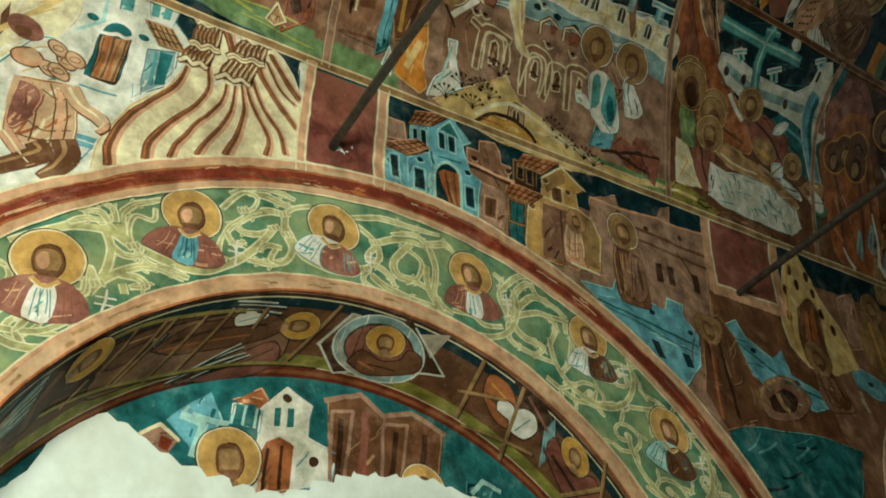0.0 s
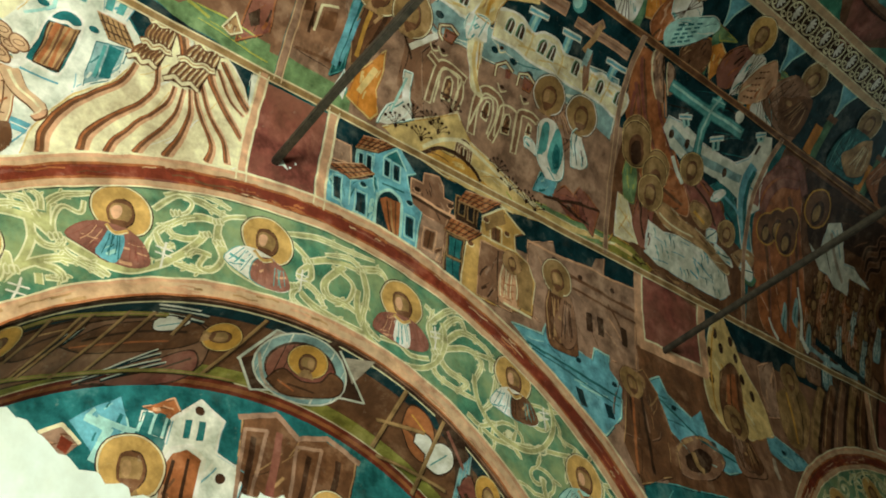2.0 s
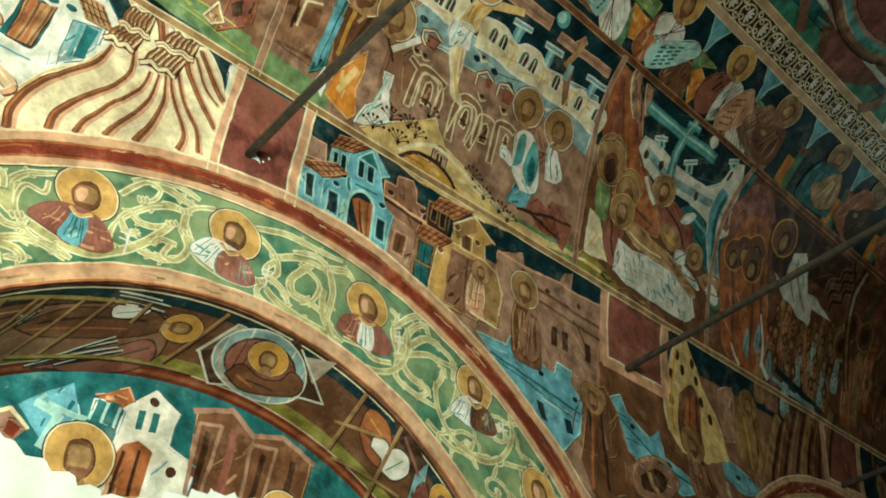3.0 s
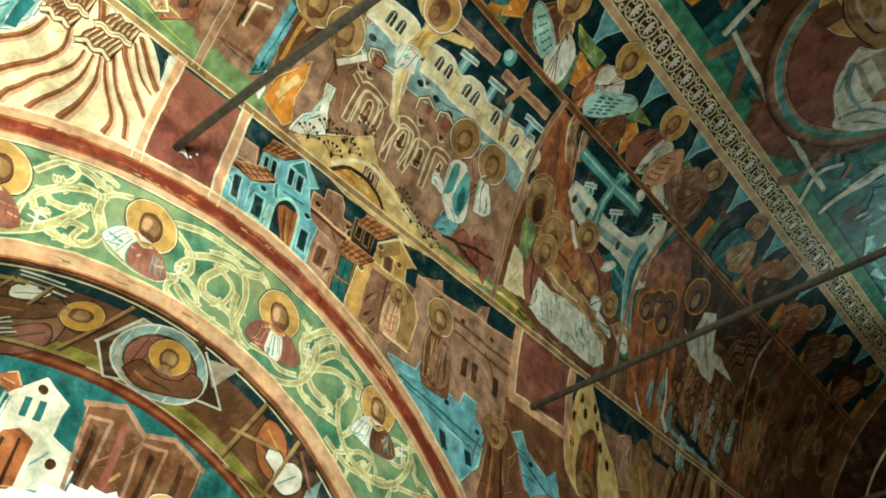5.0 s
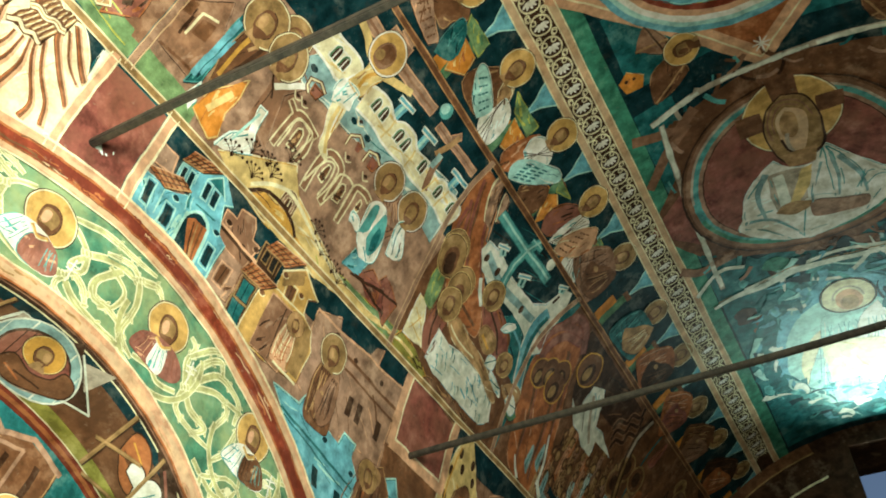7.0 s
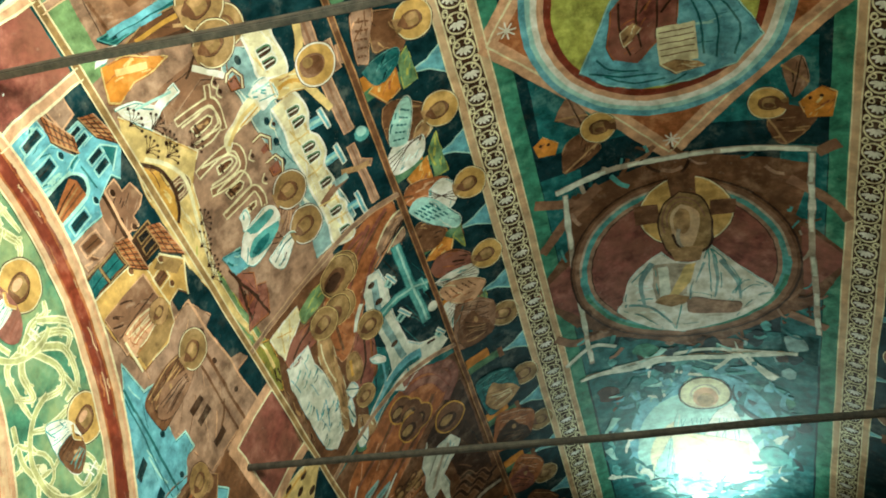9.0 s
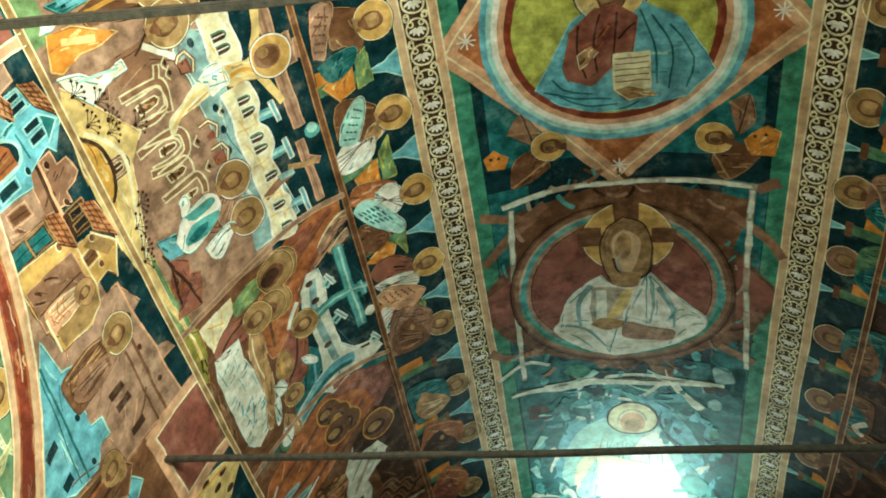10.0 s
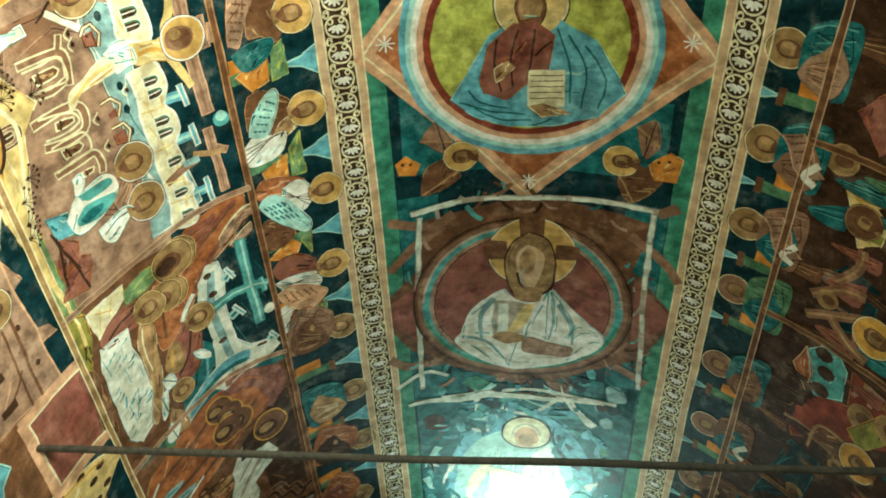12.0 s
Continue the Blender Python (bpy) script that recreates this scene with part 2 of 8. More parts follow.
class Panel:
    """A painted field: an empty at its heart and draped patches of pigment as its parts."""
    made = 0

    def __init__(self, name, label, place, heart, category="fresco", cuts="v"):
        self.place, self.cuts = place, cuts
        self.root = new(name)
        self.root.location = place(*heart)
        self.inverse = Matrix.Translation(self.root.location).inverted()
        tagged(self.root, label, category)

    def add(self, name, shapes, lay=1, label="", parent=None):
        """shapes: (colour, outline) in painting order; lay: which coat of paint they belong to."""
        bm = bmesh.new()
        used = []
        for i, (colour, pts) in enumerate(shapes):
            if colour not in used:
                used.append(colour)
            for piece in (pts if isinstance(pts[0][0], tuple) else [pts]):
                f = bm.faces.new([bm.verts.new((p[0], p[1], i)) for p in (piece if self.cuts == "h" else hand(piece))])
                f.material_index = used.index(colour)
        bmesh.ops.remove_doubles(bm, verts=bm.verts, dist=1e-5)
        Panel.made += 1
        coat = 0.0003 * (Panel.made * 0.618 % 1)
        low, high = min(v.co.y for v in bm.verts), max(v.co.y for v in bm.verts)
        left, right = min(v.co.x for v in bm.verts), max(v.co.x for v in bm.verts)
        if self.cuts == "v":
            lines = [(Vector((0, k * STEP, 0)), Vector((0, 1, 0))) for k in range(max(0, math.ceil(low / STEP)), math.floor(high / STEP) + 1)]
        elif self.cuts == "h":
            lines = [(Vector((k * 0.65, 0, 0)), Vector((1, 0, 0))) for k in range(math.ceil(left / 0.65), math.floor(right / 0.65) + 1)]
        else:
            lines = []
        for co, no in lines:
            bmesh.ops.bisect_plane(bm, geom=bm.verts[:] + bm.edges[:] + bm.faces[:], plane_co=co, plane_no=no, dist=1e-5)
        bmesh.ops.triangulate(bm, faces=[f for f in bm.faces if len(f.verts) > 4])
        for v in bm.verts:
            v.co = self.place(v.co.x, v.co.y, 0.0012 * lay + coat + 0.0008 * v.co.z / len(shapes)) - self.root.location
        data = bpy.data.meshes.new(name)
        bm.to_mesh(data)
        bm.free()
        for c in used:
            data.materials.append(MAT[c])
        ob = new(name, data)
        ob.parent = parent or self.root
        if label:
            tagged(ob, label)
        return ob


# outlines
def rect(a, b):
    return [(a[0], a[1]), (b[0], a[1]), (b[0], b[1]), (a[0], b[1])]


def oval(c, rx, ry=None, n=20, tilt=0.0):
    ry = rx if ry is None else ry
    k, s = math.cos(tilt), math.sin(tilt)
    out = []
    for i in range(n):
        x, y = rx * math.cos(2 * math.pi * i / n), ry * math.sin(2 * math.pi * i / n)
        out.append((c[0] + k * x - s * y, c[1] + s * x + k * y))
    return out


def hoop(c, rx, ry, w, n=24, start=0.0, end=360.0):
    """A painted ring as a run of quads."""
    out = []
    for i in range(n):
        a, b = radians(start + (end - start) * i / n), radians(start + (end - start) * (i + 1) / n)
        out.append([(c[0] + (rx + o) * math.cos(t), c[1] + (ry + o) * math.sin(t)) for t, o in ((a, -w / 2), (a, w / 2), (b, w / 2), (b, -w / 2))])
    return out


def stroke(pts, w):
    out = []
    for a, b in zip(pts, pts[1:]):
        d = math.hypot(b[0] - a[0], b[1] - a[1])
        if d < 1e-6:
            continue
        x, y = (b[0] - a[0]) / d * w / 2, (b[1] - a[1]) / d * w / 2
        out.append([(a[0] - y - x * 0.4, a[1] + x - y * 0.4), (a[0] + y - x * 0.4, a[1] - x - y * 0.4), (b[0] + y + x * 0.4, b[1] - x + y * 0.4), (b[0] - y + x * 0.4, b[1] + x + y * 0.4)])
    return out


def bend(pts, n=6):
    """A smooth line through a few points."""
    out = []
    p = [pts[0]] + list(pts) + [pts[-1]]
    for i in range(1, len(p) - 2):
        for k in range(n):
            t = k / n
            out.append(tuple(0.5 * (2 * p[i][j] + (p[i + 1][j] - p[i - 1][j]) * t + (2 * p[i - 1][j] - 5 * p[i][j] + 4 * p[i + 1][j] - p[i + 2][j]) * t * t + (3 * p[i][j] - p[i - 1][j] - 3 * p[i + 1][j] + p[i + 2][j]) * t ** 3) for j in (0, 1)))
    return out + [pts[-1]]


def contour(pts, w, gaps=0.24):
    """A painted contour that swells, thins and is worn away in places."""
    out = []
    for a, b in zip(pts, pts[1:]):
        n = max(1, int(math.hypot(b[0] - a[0], b[1] - a[1]) / 0.03))
        for k in range(n):
            p = (a[0] + (b[0] - a[0]) * k / n, a[1] + (b[1] - a[1]) * k / n)
            q = (a[0] + (b[0] - a[0]) * (k + 1) / n, a[1] + (b[1] - a[1]) * (k + 1) / n)
            worn = noise.noise((p[0] * 11, p[1] * 11, 5.3))
            if worn > -gaps:
                out += stroke([p, q], w * (0.75 + 0.9 * worn))
    return out


def tint(colour, outlines):
    return [(colour, o) for o in outlines]

# ---- the painters' vocabulary ----
DARK = {"white": "sea", "pale": "sky", "aqua": "teal", "sea": "teal", "sky": "teal", "teal": "night", "cream": "straw", "straw": "ochre",
        "ochre": "brown", "orange": "rust", "mauve": "brown", "taupe": "umber", "tan": "brown", "mist": "teal", "border": "rust", "jade": "green", "stone": "taupe", "brown": "umber", "umber": "black", "red": "umber", "wine": "umber",
        "rust": "brown", "flesh": "brown", "pink": "rust", "green": "night", "olive": "umber", "grass": "green", "gold": "brown", "vine": "leaf", "stem": "leaf", "night": "black", "lime": "olive", "plum": "wine"}
LIGHT = {"white": "plaster", "pale": "white", "aqua": "pale", "sea": "aqua", "sky": "aqua", "teal": "sea", "cream": "white", "straw": "cream",
         "ochre": "straw", "orange": "straw", "mauve": "pink", "taupe": "mauve", "tan": "flesh", "mist": "pale", "border": "cream", "jade": "sea", "stone": "cream", "brown": "flesh", "umber": "brown", "red": "rust", "wine": "rust",
         "rust": "pink", "flesh": "cream", "pink": "cream", "green": "grass", "olive": "ochre", "grass": "lime", "gold": "cream", "vine": "white", "night": "teal", "lime": "straw", "plum": "pink"}


def between(a, b, t):
    return a[0] + (b[0] - a[0]) * t, a[1] + (b[1] - a[1]) * t


def span(a, b):
    return math.hypot(a[0] - b[0], a[1] - b[1])


def folds(a, b, wa, wb, colour, n, w=0.008, phase=0.0):
    """Fold lines fanning from a line of width wa about a to one of width wb about b."""
    d = span(a, b) or 1
    x, y = -(b[1] - a[1]) / d, (b[0] - a[0]) / d
    out = []
    for i in range(n):
        k = (i + 0.5) / n - 0.5
        m = 0.15 * math.sin(i * 2.3 + phase)
        p = (a[0] + x * wa * k, a[1] + y * wa * k)
        q = (b[0] + x * wb * (k + m * 0.4), b[1] + y * wb * (k + m * 0.4))
        mid = between(p, q, 0.5)
        mid = (mid[0] + x * wb * m * 0.5, mid[1] + y * wb * m * 0.5)
        out += tint(colour, stroke(bend([between(p, q, 0.08), mid, between(p, q, 0.93 - 0.1 * (i % 2))], 3), w))
    return out


def above_arch(h0, h1, v1, dh=0.0, n=24):
    """The field between the outer edge of an arch and the line v1."""
    low = []
    for i in range(n + 1):
        h = h0 + (h1 - h0) * i / n
        low.append((h, OUTER[1] + math.sqrt(max(0.0, OUTER[2] ** 2 - (h - OUTER[0] - dh) ** 2))))
    return low + [(h1, v1), (h0, v1)]


def halo(pn, c, r, colour="gold", face="flesh", lay=5, rim="cream", down=(0.0, -1.0)):
    """A haloed plain head shape, with no features: hair, a lit side and a shaded side, beard and neck."""
    x, y = down
    tilt = math.atan2(x, -y)

    def at(side, fall):
        return c[0] + r * (x * fall - y * side), c[1] + r * (y * fall + x * side)
    hair = "brown"
    out = tint("umber", hoop(c, r * 1.0, r * 1.0, r * 0.09, 28)) + tint(rim, hoop(c, r * 0.98, r * 0.98, r * 0.05, 28)) + tint(colour, [oval(c, r * 0.95, n=28)])
    out += tint(face, [[at(-0.22, 0.5), at(0.2, 0.5), at(0.4, 1.02), at(-0.42, 1.02)]]) + tint("tan", [[at(0.04, 0.5), at(0.2, 0.5), at(0.4, 1.02), at(0.1, 1.02)]])
    out += tint(hair, [bend([at(-0.34, 0.5), at(-0.45, 0.1), at(-0.36, -0.3), at(-0.06, -0.48), at(0.24, -0.4), at(0.43, -0.05), at(0.42, 0.32), at(0.28, 0.6), at(0.0, 0.7), at(-0.34, 0.5)], 4)[:-1]])
    out += tint("tan", [bend([at(-0.36, 0.05), at(-0.3, -0.22), at(0.0, -0.3), at(0.28, -0.2), at(0.34, 0.12), at(0.2, 0.5), at(-0.04, 0.66), at(-0.28, 0.42), at(-0.36, 0.05)], 4)[:-1]])
    out += tint(face, [bend([at(-0.33, 0.06), at(-0.25, -0.14), at(-0.06, -0.18), at(0.02, 0.06), at(-0.02, 0.28), at(-0.14, 0.38), at(-0.28, 0.26), at(-0.33, 0.06)], 4)[:-1]])
    out += tint(hair, [bend([at(-0.26, 0.44), at(-0.02, 0.38), at(0.26, 0.36), at(0.18, 0.66), at(-0.02, 0.84), at(-0.2, 0.66), at(-0.26, 0.44)], 3)[:-1]])
    out += tint("umber", stroke(bend([at(-0.06, -0.48), at(0.24, -0.4), at(0.43, -0.05), at(0.42, 0.32), at(0.28, 0.6)], 4), r * 0.04))
    return pn.add("halo", out, lay)


def robe(pn, top, foot, wt, wf, colour, over=None, lay=4, n=6, name="painted_robe"):
    """A draped body from top to foot, with folds; over: a mantle across half of it."""
    d = span(top, foot) or 1
    ux, uy = (foot[0] - top[0]) / d, (foot[1] - top[1]) / d
    x, y = -uy, ux

    def at(k, w):
        return top[0] + ux * d * k + x * w, top[1] + uy * d * k + y * w
    body = bend([at(0, -wt * 0.2), at(0.08, -wt * 0.46), at(0.35, -wt * 0.62), at(0.7, -wf * 0.52), at(1, -wf * 0.46), at(1.03, 0), at(0.98, wf * 0.46), at(0.65, wf * 0.5), at(0.35, wt * 0.58), at(0.08, wt * 0.46), at(0, wt * 0.2)], 3)
    out = tint("umber", [[(p[0] + 0.004, p[1] - 0.004) for p in body]]) + tint(colour, [body])
    out += folds(at(0.1, -wt * 0.08), at(1, -wf * 0.05), wt * 0.9, wf * 0.95, DARK[colour], n + 3, 0.005) + folds(at(0.16, 0), at(0.95, 0), wt * 0.8, wf * 0.85, LIGHT[colour], n, 0.0065, 1.3)
    out += tint(LIGHT[colour], stroke(bend([at(0.12, -wt * 0.44), at(0.4, -wt * 0.56), at(0.9, -wf * 0.42)], 4), 0.008))
    for k in (0.45, 0.62, 0.8):
        out += tint(DARK[colour], stroke(bend([at(k, -wf * 0.4), at(k + 0.12, -wf * 0.1), at(k + 0.04, wf * 0.2)], 3), 0.005))
    if over:
        wrapd = bend([at(0.02, wt * 0.38), at(0.3, wt * 0.6), at(0.75, wf * 0.48), at(0.95, wf * 0.1), at(0.62, -wt * 0.32), at(0.4, -wt * 0.1), at(0.15, wt * 0.1), at(0.02, wt * 0.38)], 3)[:-1]
        out += tint("umber", [[(p[0] + 0.003, p[1] - 0.004) for p in wrapd]]) + tint(over, [wrapd]) + folds(at(0.12, wt * 0.34), at(0.86, wf * 0.16), wt * 0.28, wf * 0.5, DARK[over], 6, 0.005) + folds(at(0.2, wt * 0.3), at(0.78, wf * 0.2), wt * 0.28, wf * 0.45, LIGHT[over], 4, 0.006, 0.7)
        out += tint("flesh", [oval(at(0.5, -wt * 0.05), wt * 0.09, wt * 0.06, 10)])
    return pn.add(name, out, lay)


def saint(pn, head, r, foot, wide, colour, over=None, gold="gold", lay=4, face="flesh", n=6):
    d = span(head, foot) or 1
    down = ((foot[0] - head[0]) / d, (foot[1] - head[1]) / d)
    top = (head[0] + down[0] * r * 0.62, head[1] + down[1] * r * 0.62)
    robe(pn, top, foot, min(wide, r * 2.7), wide, colour, over, lay + 1, n, "painted_figure")
    return halo(pn, head, r, gold, face, lay, down=down)


def window_marks(c, w, h, frame="cream", hole="umber"):
    return tint(frame, [rect((c[0] - w * 0.72, c[1] - h * 0.62), (c[0] + w * 0.72, c[1] + h * 0.66))]) + tint(hole, [rect((c[0] - w * 0.45, c[1] - h * 0.5), (c[0] + w * 0.45, c[1] + h * 0.5))])


def house(pn, a, b, wall, roof="flat", windows=(), door=None, edge="cream", tile="rust", hole="umber", lay=3):
    """An upright painted house, a: foot at the west, b: eaves at the east; windows: (u, v, w, h) as shares of the wall."""
    w, h = b[0] - a[0], b[1] - a[1]
    lw = 0.009
    out = tint(wall, [rect(a, b)]) + tint(DARK[wall], [rect((b[0] - w * 0.16, a[1]), (b[0], b[1]))]) + tint(LIGHT[wall], [rect((a[0], a[1]), (a[0] + w * 0.1, b[1]))])
    top = []
    if roof == "gable":
        top = [a[0] - 0.02, b[1]], [a[0] + w / 2, b[1] + w * 0.42], [b[0] + 0.02, b[1]]
        out += tint(wall, [top]) + tint(edge, stroke(list(top), lw * 1.3)) + tint(hole, [oval((a[0] + w / 2, b[1] + w * 0.13), w * 0.08)])
    elif roof == "tiled":
        q = [(a[0] - 0.02, b[1]), (b[0] + 0.02, b[1]), (b[0] - w * 0.05, b[1] + h * 0.22 + 0.02), (a[0] + w * 0.15, b[1] + h * 0.22 + 0.02)]
        out += tint(tile, [q]) + tint("umber", sum([stroke([between(q[0], q[1], k / 7), between(q[3], q[2], k / 7)], 0.006) for k in range(1, 7)], [])) + tint("umber", stroke([between(q[0], q[3], 0.5), between(q[1], q[2], 0.5)], 0.005))
    elif roof == "crenel":
        k = max(2, int(w / 0.16))
        for i in range(k):
            x = a[0] + w * (i + 0.25) / k
            out += tint(wall, [rect((x, b[1] - 0.005), (x + w * 0.42 / k, b[1] + 0.06))]) + tint(edge, stroke([(x - w * 0.04, b[1] + 0.06), (x + w * 0.46 / k, b[1] + 0.065)], lw))
    elif roof == "dome":
        k = max(1, int(w / 0.13))
        for i in range(k):
            out += tint(wall, [oval((a[0] + w * (i + 0.5) / k, b[1]), w * 0.5 / k, w * 0.55 / k, 16)])
            out += tint(edge, hoop((a[0] + w * (i + 0.5) / k, b[1]), w * 0.5 / k, w * 0.55 / k, lw, 12, 10, 170))
    out += tint(edge, stroke([a, (a[0], b[1]), b, (b[0], a[1])] if roof != "dome" else [(b[0], b[1]), (b[0], a[1])], lw))
    for u, v, ww, hh in windows:
        out += window_marks((a[0] + w * u, a[1] + h * v), w * ww, h * hh, edge, hole)
    if door:
        u, ww, hh, leaf = door
        c = (a[0] + w * u, a[1] + h * hh)
        out += tint(edge, [oval(c, w * ww * 0.62, w * ww * 0.62, 16), rect((c[0] - w * ww * 0.62, a[1]), (c[0] + w * ww * 0.62, c[1]))])
        out += tint(leaf, [oval(c, w * ww * 0.48, w * ww * 0.48, 16), rect((c[0] - w * ww * 0.48, a[1] + 0.004), (c[0] + w * ww * 0.48, c[1]))])
        out += tint(DARK[leaf], sum([stroke([(c[0] + w * ww * k, a[1] + 0.01), (c[0] + w * ww * k, c[1] + w * ww * 0.3)], 0.006) for k in (-0.25, 0.0, 0.25)], []))
    return pn.add("painted_house", out, lay)


def inside(p, pts):
    hit = False
    for a, b in zip(pts, pts[1:] + pts[:1]):
        if (a[1] > p[1]) != (b[1] > p[1]) and p[0] < (b[0] - a[0]) * (p[1] - a[1]) / (b[1] - a[1]) + a[0]:
            hit = not hit
    return hit


BRUSH = random.Random(3)


def brushed(colour, pts, most=18):
    """Brush strokes laid along the length of a field, lighter and darker than it."""
    mx, my = sum(p[0] for p in pts) / len(pts), sum(p[1] for p in pts) / len(pts)
    far = max(pts, key=lambda p: span(p, (mx, my)))
    d = span(far, (mx, my)) or 1
    x, y = (far[0] - mx) / d, (far[1] - my) / d
    lo, hi = (min(p[0] for p in pts), min(p[1] for p in pts)), (max(p[0] for p in pts), max(p[1] for p in pts))
    out = []
    for i in range(min(most, 3 + int((hi[0] - lo[0]) * (hi[1] - lo[1]) / 0.0018))):
        c = (lo[0] + BRUSH.random() * (hi[0] - lo[0]), lo[1] + BRUSH.random() * (hi[1] - lo[1]))
        k = min(0.09, d * (0.08 + 0.16 * BRUSH.random()))
        t = BRUSH.uniform(-0.35, 0.35)
        ux, uy = x - y * t, y + x * t
        a, b = (c[0] - ux * k, c[1] - uy * k), (c[0] + ux * k, c[1] + uy * k)
        w = 0.003 + 0.012 * BRUSH.random() ** 2
        if inside(a, pts) and inside(b, pts) and inside(c, pts):
            bow = (c[0] - uy * k * 0.08, c[1] + ux * k * 0.08)
            out += tint((DARK if i % 2 else LIGHT).get(colour, "taupe"), stroke(bend([a, bow, b], 3), w))
    return out


def patch(pn, colour, pts, lay=2, name="painted_ground", marks=(), smooth=False):
    pts = bend(list(pts) + [pts[0]], 5)[:-1] if smooth else list(pts)
    edge = tint(DARK.get(colour, "umber"), contour([(p[0] + 0.004, p[1] - 0.004) for p in pts + pts[:1]], 0.006, 0.1)) + tint(LIGHT.get(colour, "cream"), contour(pts + pts[:1], 0.0045 if smooth else 0.007, 0.05))
    return pn.add(name, tint(colour, [pts]) + brushed(colour, pts) + edge + list(marks), lay)


def lines(pn, colour, pts, w, lay=4, name="painted_line", smooth=True):
    return pn.add(name, tint(colour, stroke(bend(pts, 5) if smooth else pts, w)), lay)


def scroll(pn, a, b, w, colour="aqua", lay=6, ink="teal", rows=5):
    """A curling scroll from a to b with rows of marks."""
    d = span(a, b)
    x, y = -(b[1] - a[1]) / d * w / 2, (b[0] - a[0]) / d * w / 2
    spine = bend([(a[0] + x * 0.5, a[1] + y * 0.5), between(a, b, 0.3), between(a, b, 0.7), (b[0] - x * 0.6, b[1] - y * 0.6)], 4)
    edge = [(p[0] + x, p[1] + y) for p in spine] + [(p[0] - x, p[1] - y) for p in reversed(spine)]
    out = tint("umber", [[(p[0] + 0.004, p[1] - 0.004) for p in edge]]) + tint(colour, [edge]) + tint(LIGHT[colour], stroke(edge[:len(spine)], 0.007)) + tint(LIGHT[colour], stroke(edge[len(spine):], 0.007))
    for i in range(rows):
        p = spine[1 + int((len(spine) - 3) * (i + 0.3) / rows)]
        for k in range(4):
            s = -0.72 + 0.38 * k
            out += tint(ink, stroke([(p[0] + x * s, p[1] + y * s), (p[0] + x * (s + 0.25), p[1] + y * (s + 0.25))], d * 0.05))
    return pn.add("scroll", out, lay)


def outlined(pn, pts, w, fill="taupe", edge="cream", lay=3.6):
    """A broad painted moulding with pale edges."""
    line = bend(pts, 4)
    return pn.add("painted_moulding", tint(edge, stroke(line, w + 0.018)) + tint(fill, stroke(line, w)), lay)


def crowd(pn, lo, hi, n, seed, colours, lay=3.0, size=1.0):
    """Dim small draped shapes and haloes, close together."""
    rng = random.Random(seed)
    for i in range(n):
        c = (rng.uniform(lo[0], hi[0]), rng.uniform(lo[1], hi[1]))
        h, w = rng.uniform(0.06, 0.16) * size, rng.uniform(0.025, 0.06) * size
        col = rng.choice(colours)
        if i % 5 == 0:
            pn.add("halo", tint("flesh", [oval(c, w * 1.5, n=14)]) + tint("tan", [oval(c, w * 1.35, n=14)]) + tint("brown", [oval((c[0], c[1] - w * 0.15), w * 0.7, w * 0.85, 12)]), lay + 0.02 * i)
            continue
        lean = rng.uniform(-0.6, 0.6) * w
        body = bend([(c[0] - w, c[1] - h), (c[0] - w * 0.5 + lean, c[1] + h * 0.4), (c[0] + lean, c[1] + h), (c[0] + w * 0.7 + lean, c[1] + h * 0.3), (c[0] + w, c[1] - h), (c[0] - w, c[1] - h)], 3)[:-1]
        out = tint("umber", [[(p[0] + 0.005, p[1] - 0.004) for p in body]]) + tint(col, [body])
        out += folds((c[0] + lean, c[1] + h * 0.8), (c[0], c[1] - h), w * 0.6, w * 1.7, DARK.get(col, "umber"), 3, 0.006) + folds((c[0] + lean, c[1] + h * 0.8), (c[0], c[1] - h), w * 0.5, w * 1.5, LIGHT.get(col, "flesh"), 2, 0.005, 1.0)
        pn.add("painted_figure", out, lay + 0.02 * i)


def tuft(pn, c, r, lay=5, n=6):
    out = []
    for i in range(n):
        a = radians(35 + 110 * i / (n - 1))
        tip = (c[0] + r * math.cos(a), c[1] + r * math.sin(a))
        out += tint("umber", stroke(bend([c, (c[0] + r * 0.35 * math.cos(a), c[1] + r * 0.6 * math.sin(a)), tip], 3), 0.0035)) + tint("umber", [oval(tip, 0.008, n=6)])
    return pn.add("painted_plant", out, lay)


def taper(pts, w0, w1):
    """A brush stroke that swells from w0 to w1."""
    line = bend(pts, 5)
    n = len(line) - 1
    return [q for i in range(n) for q in stroke(line[i:i + 2], w0 + (w1 - w0) * i / n)]


def tiled(pn, q, lay=6.6, tile="rust"):
    """A painted tiled roof: eaves, far eaves, ridge, near ridge."""
    a, b, c, d = q
    out = tint("umber", [[(p[0] + 0.004, p[1] - 0.006) for p in q]]) + tint(tile, [list(q)])
    for k in range(1, 10):
        out += tint("umber" if k % 2 else "flesh", stroke([between(a, b, k / 10), between(d, c, k / 10 + 0.02)], 0.0045))
    for k in (0.3, 0.66):
        out += tint("umber", stroke([between(a, d, k), between(b, c, k)], 0.005))
    out += tint("flesh", stroke([a, b], 0.007)) + tint("pink", stroke([d, c], 0.005))
    return pn.add("painted_roof", out, lay)


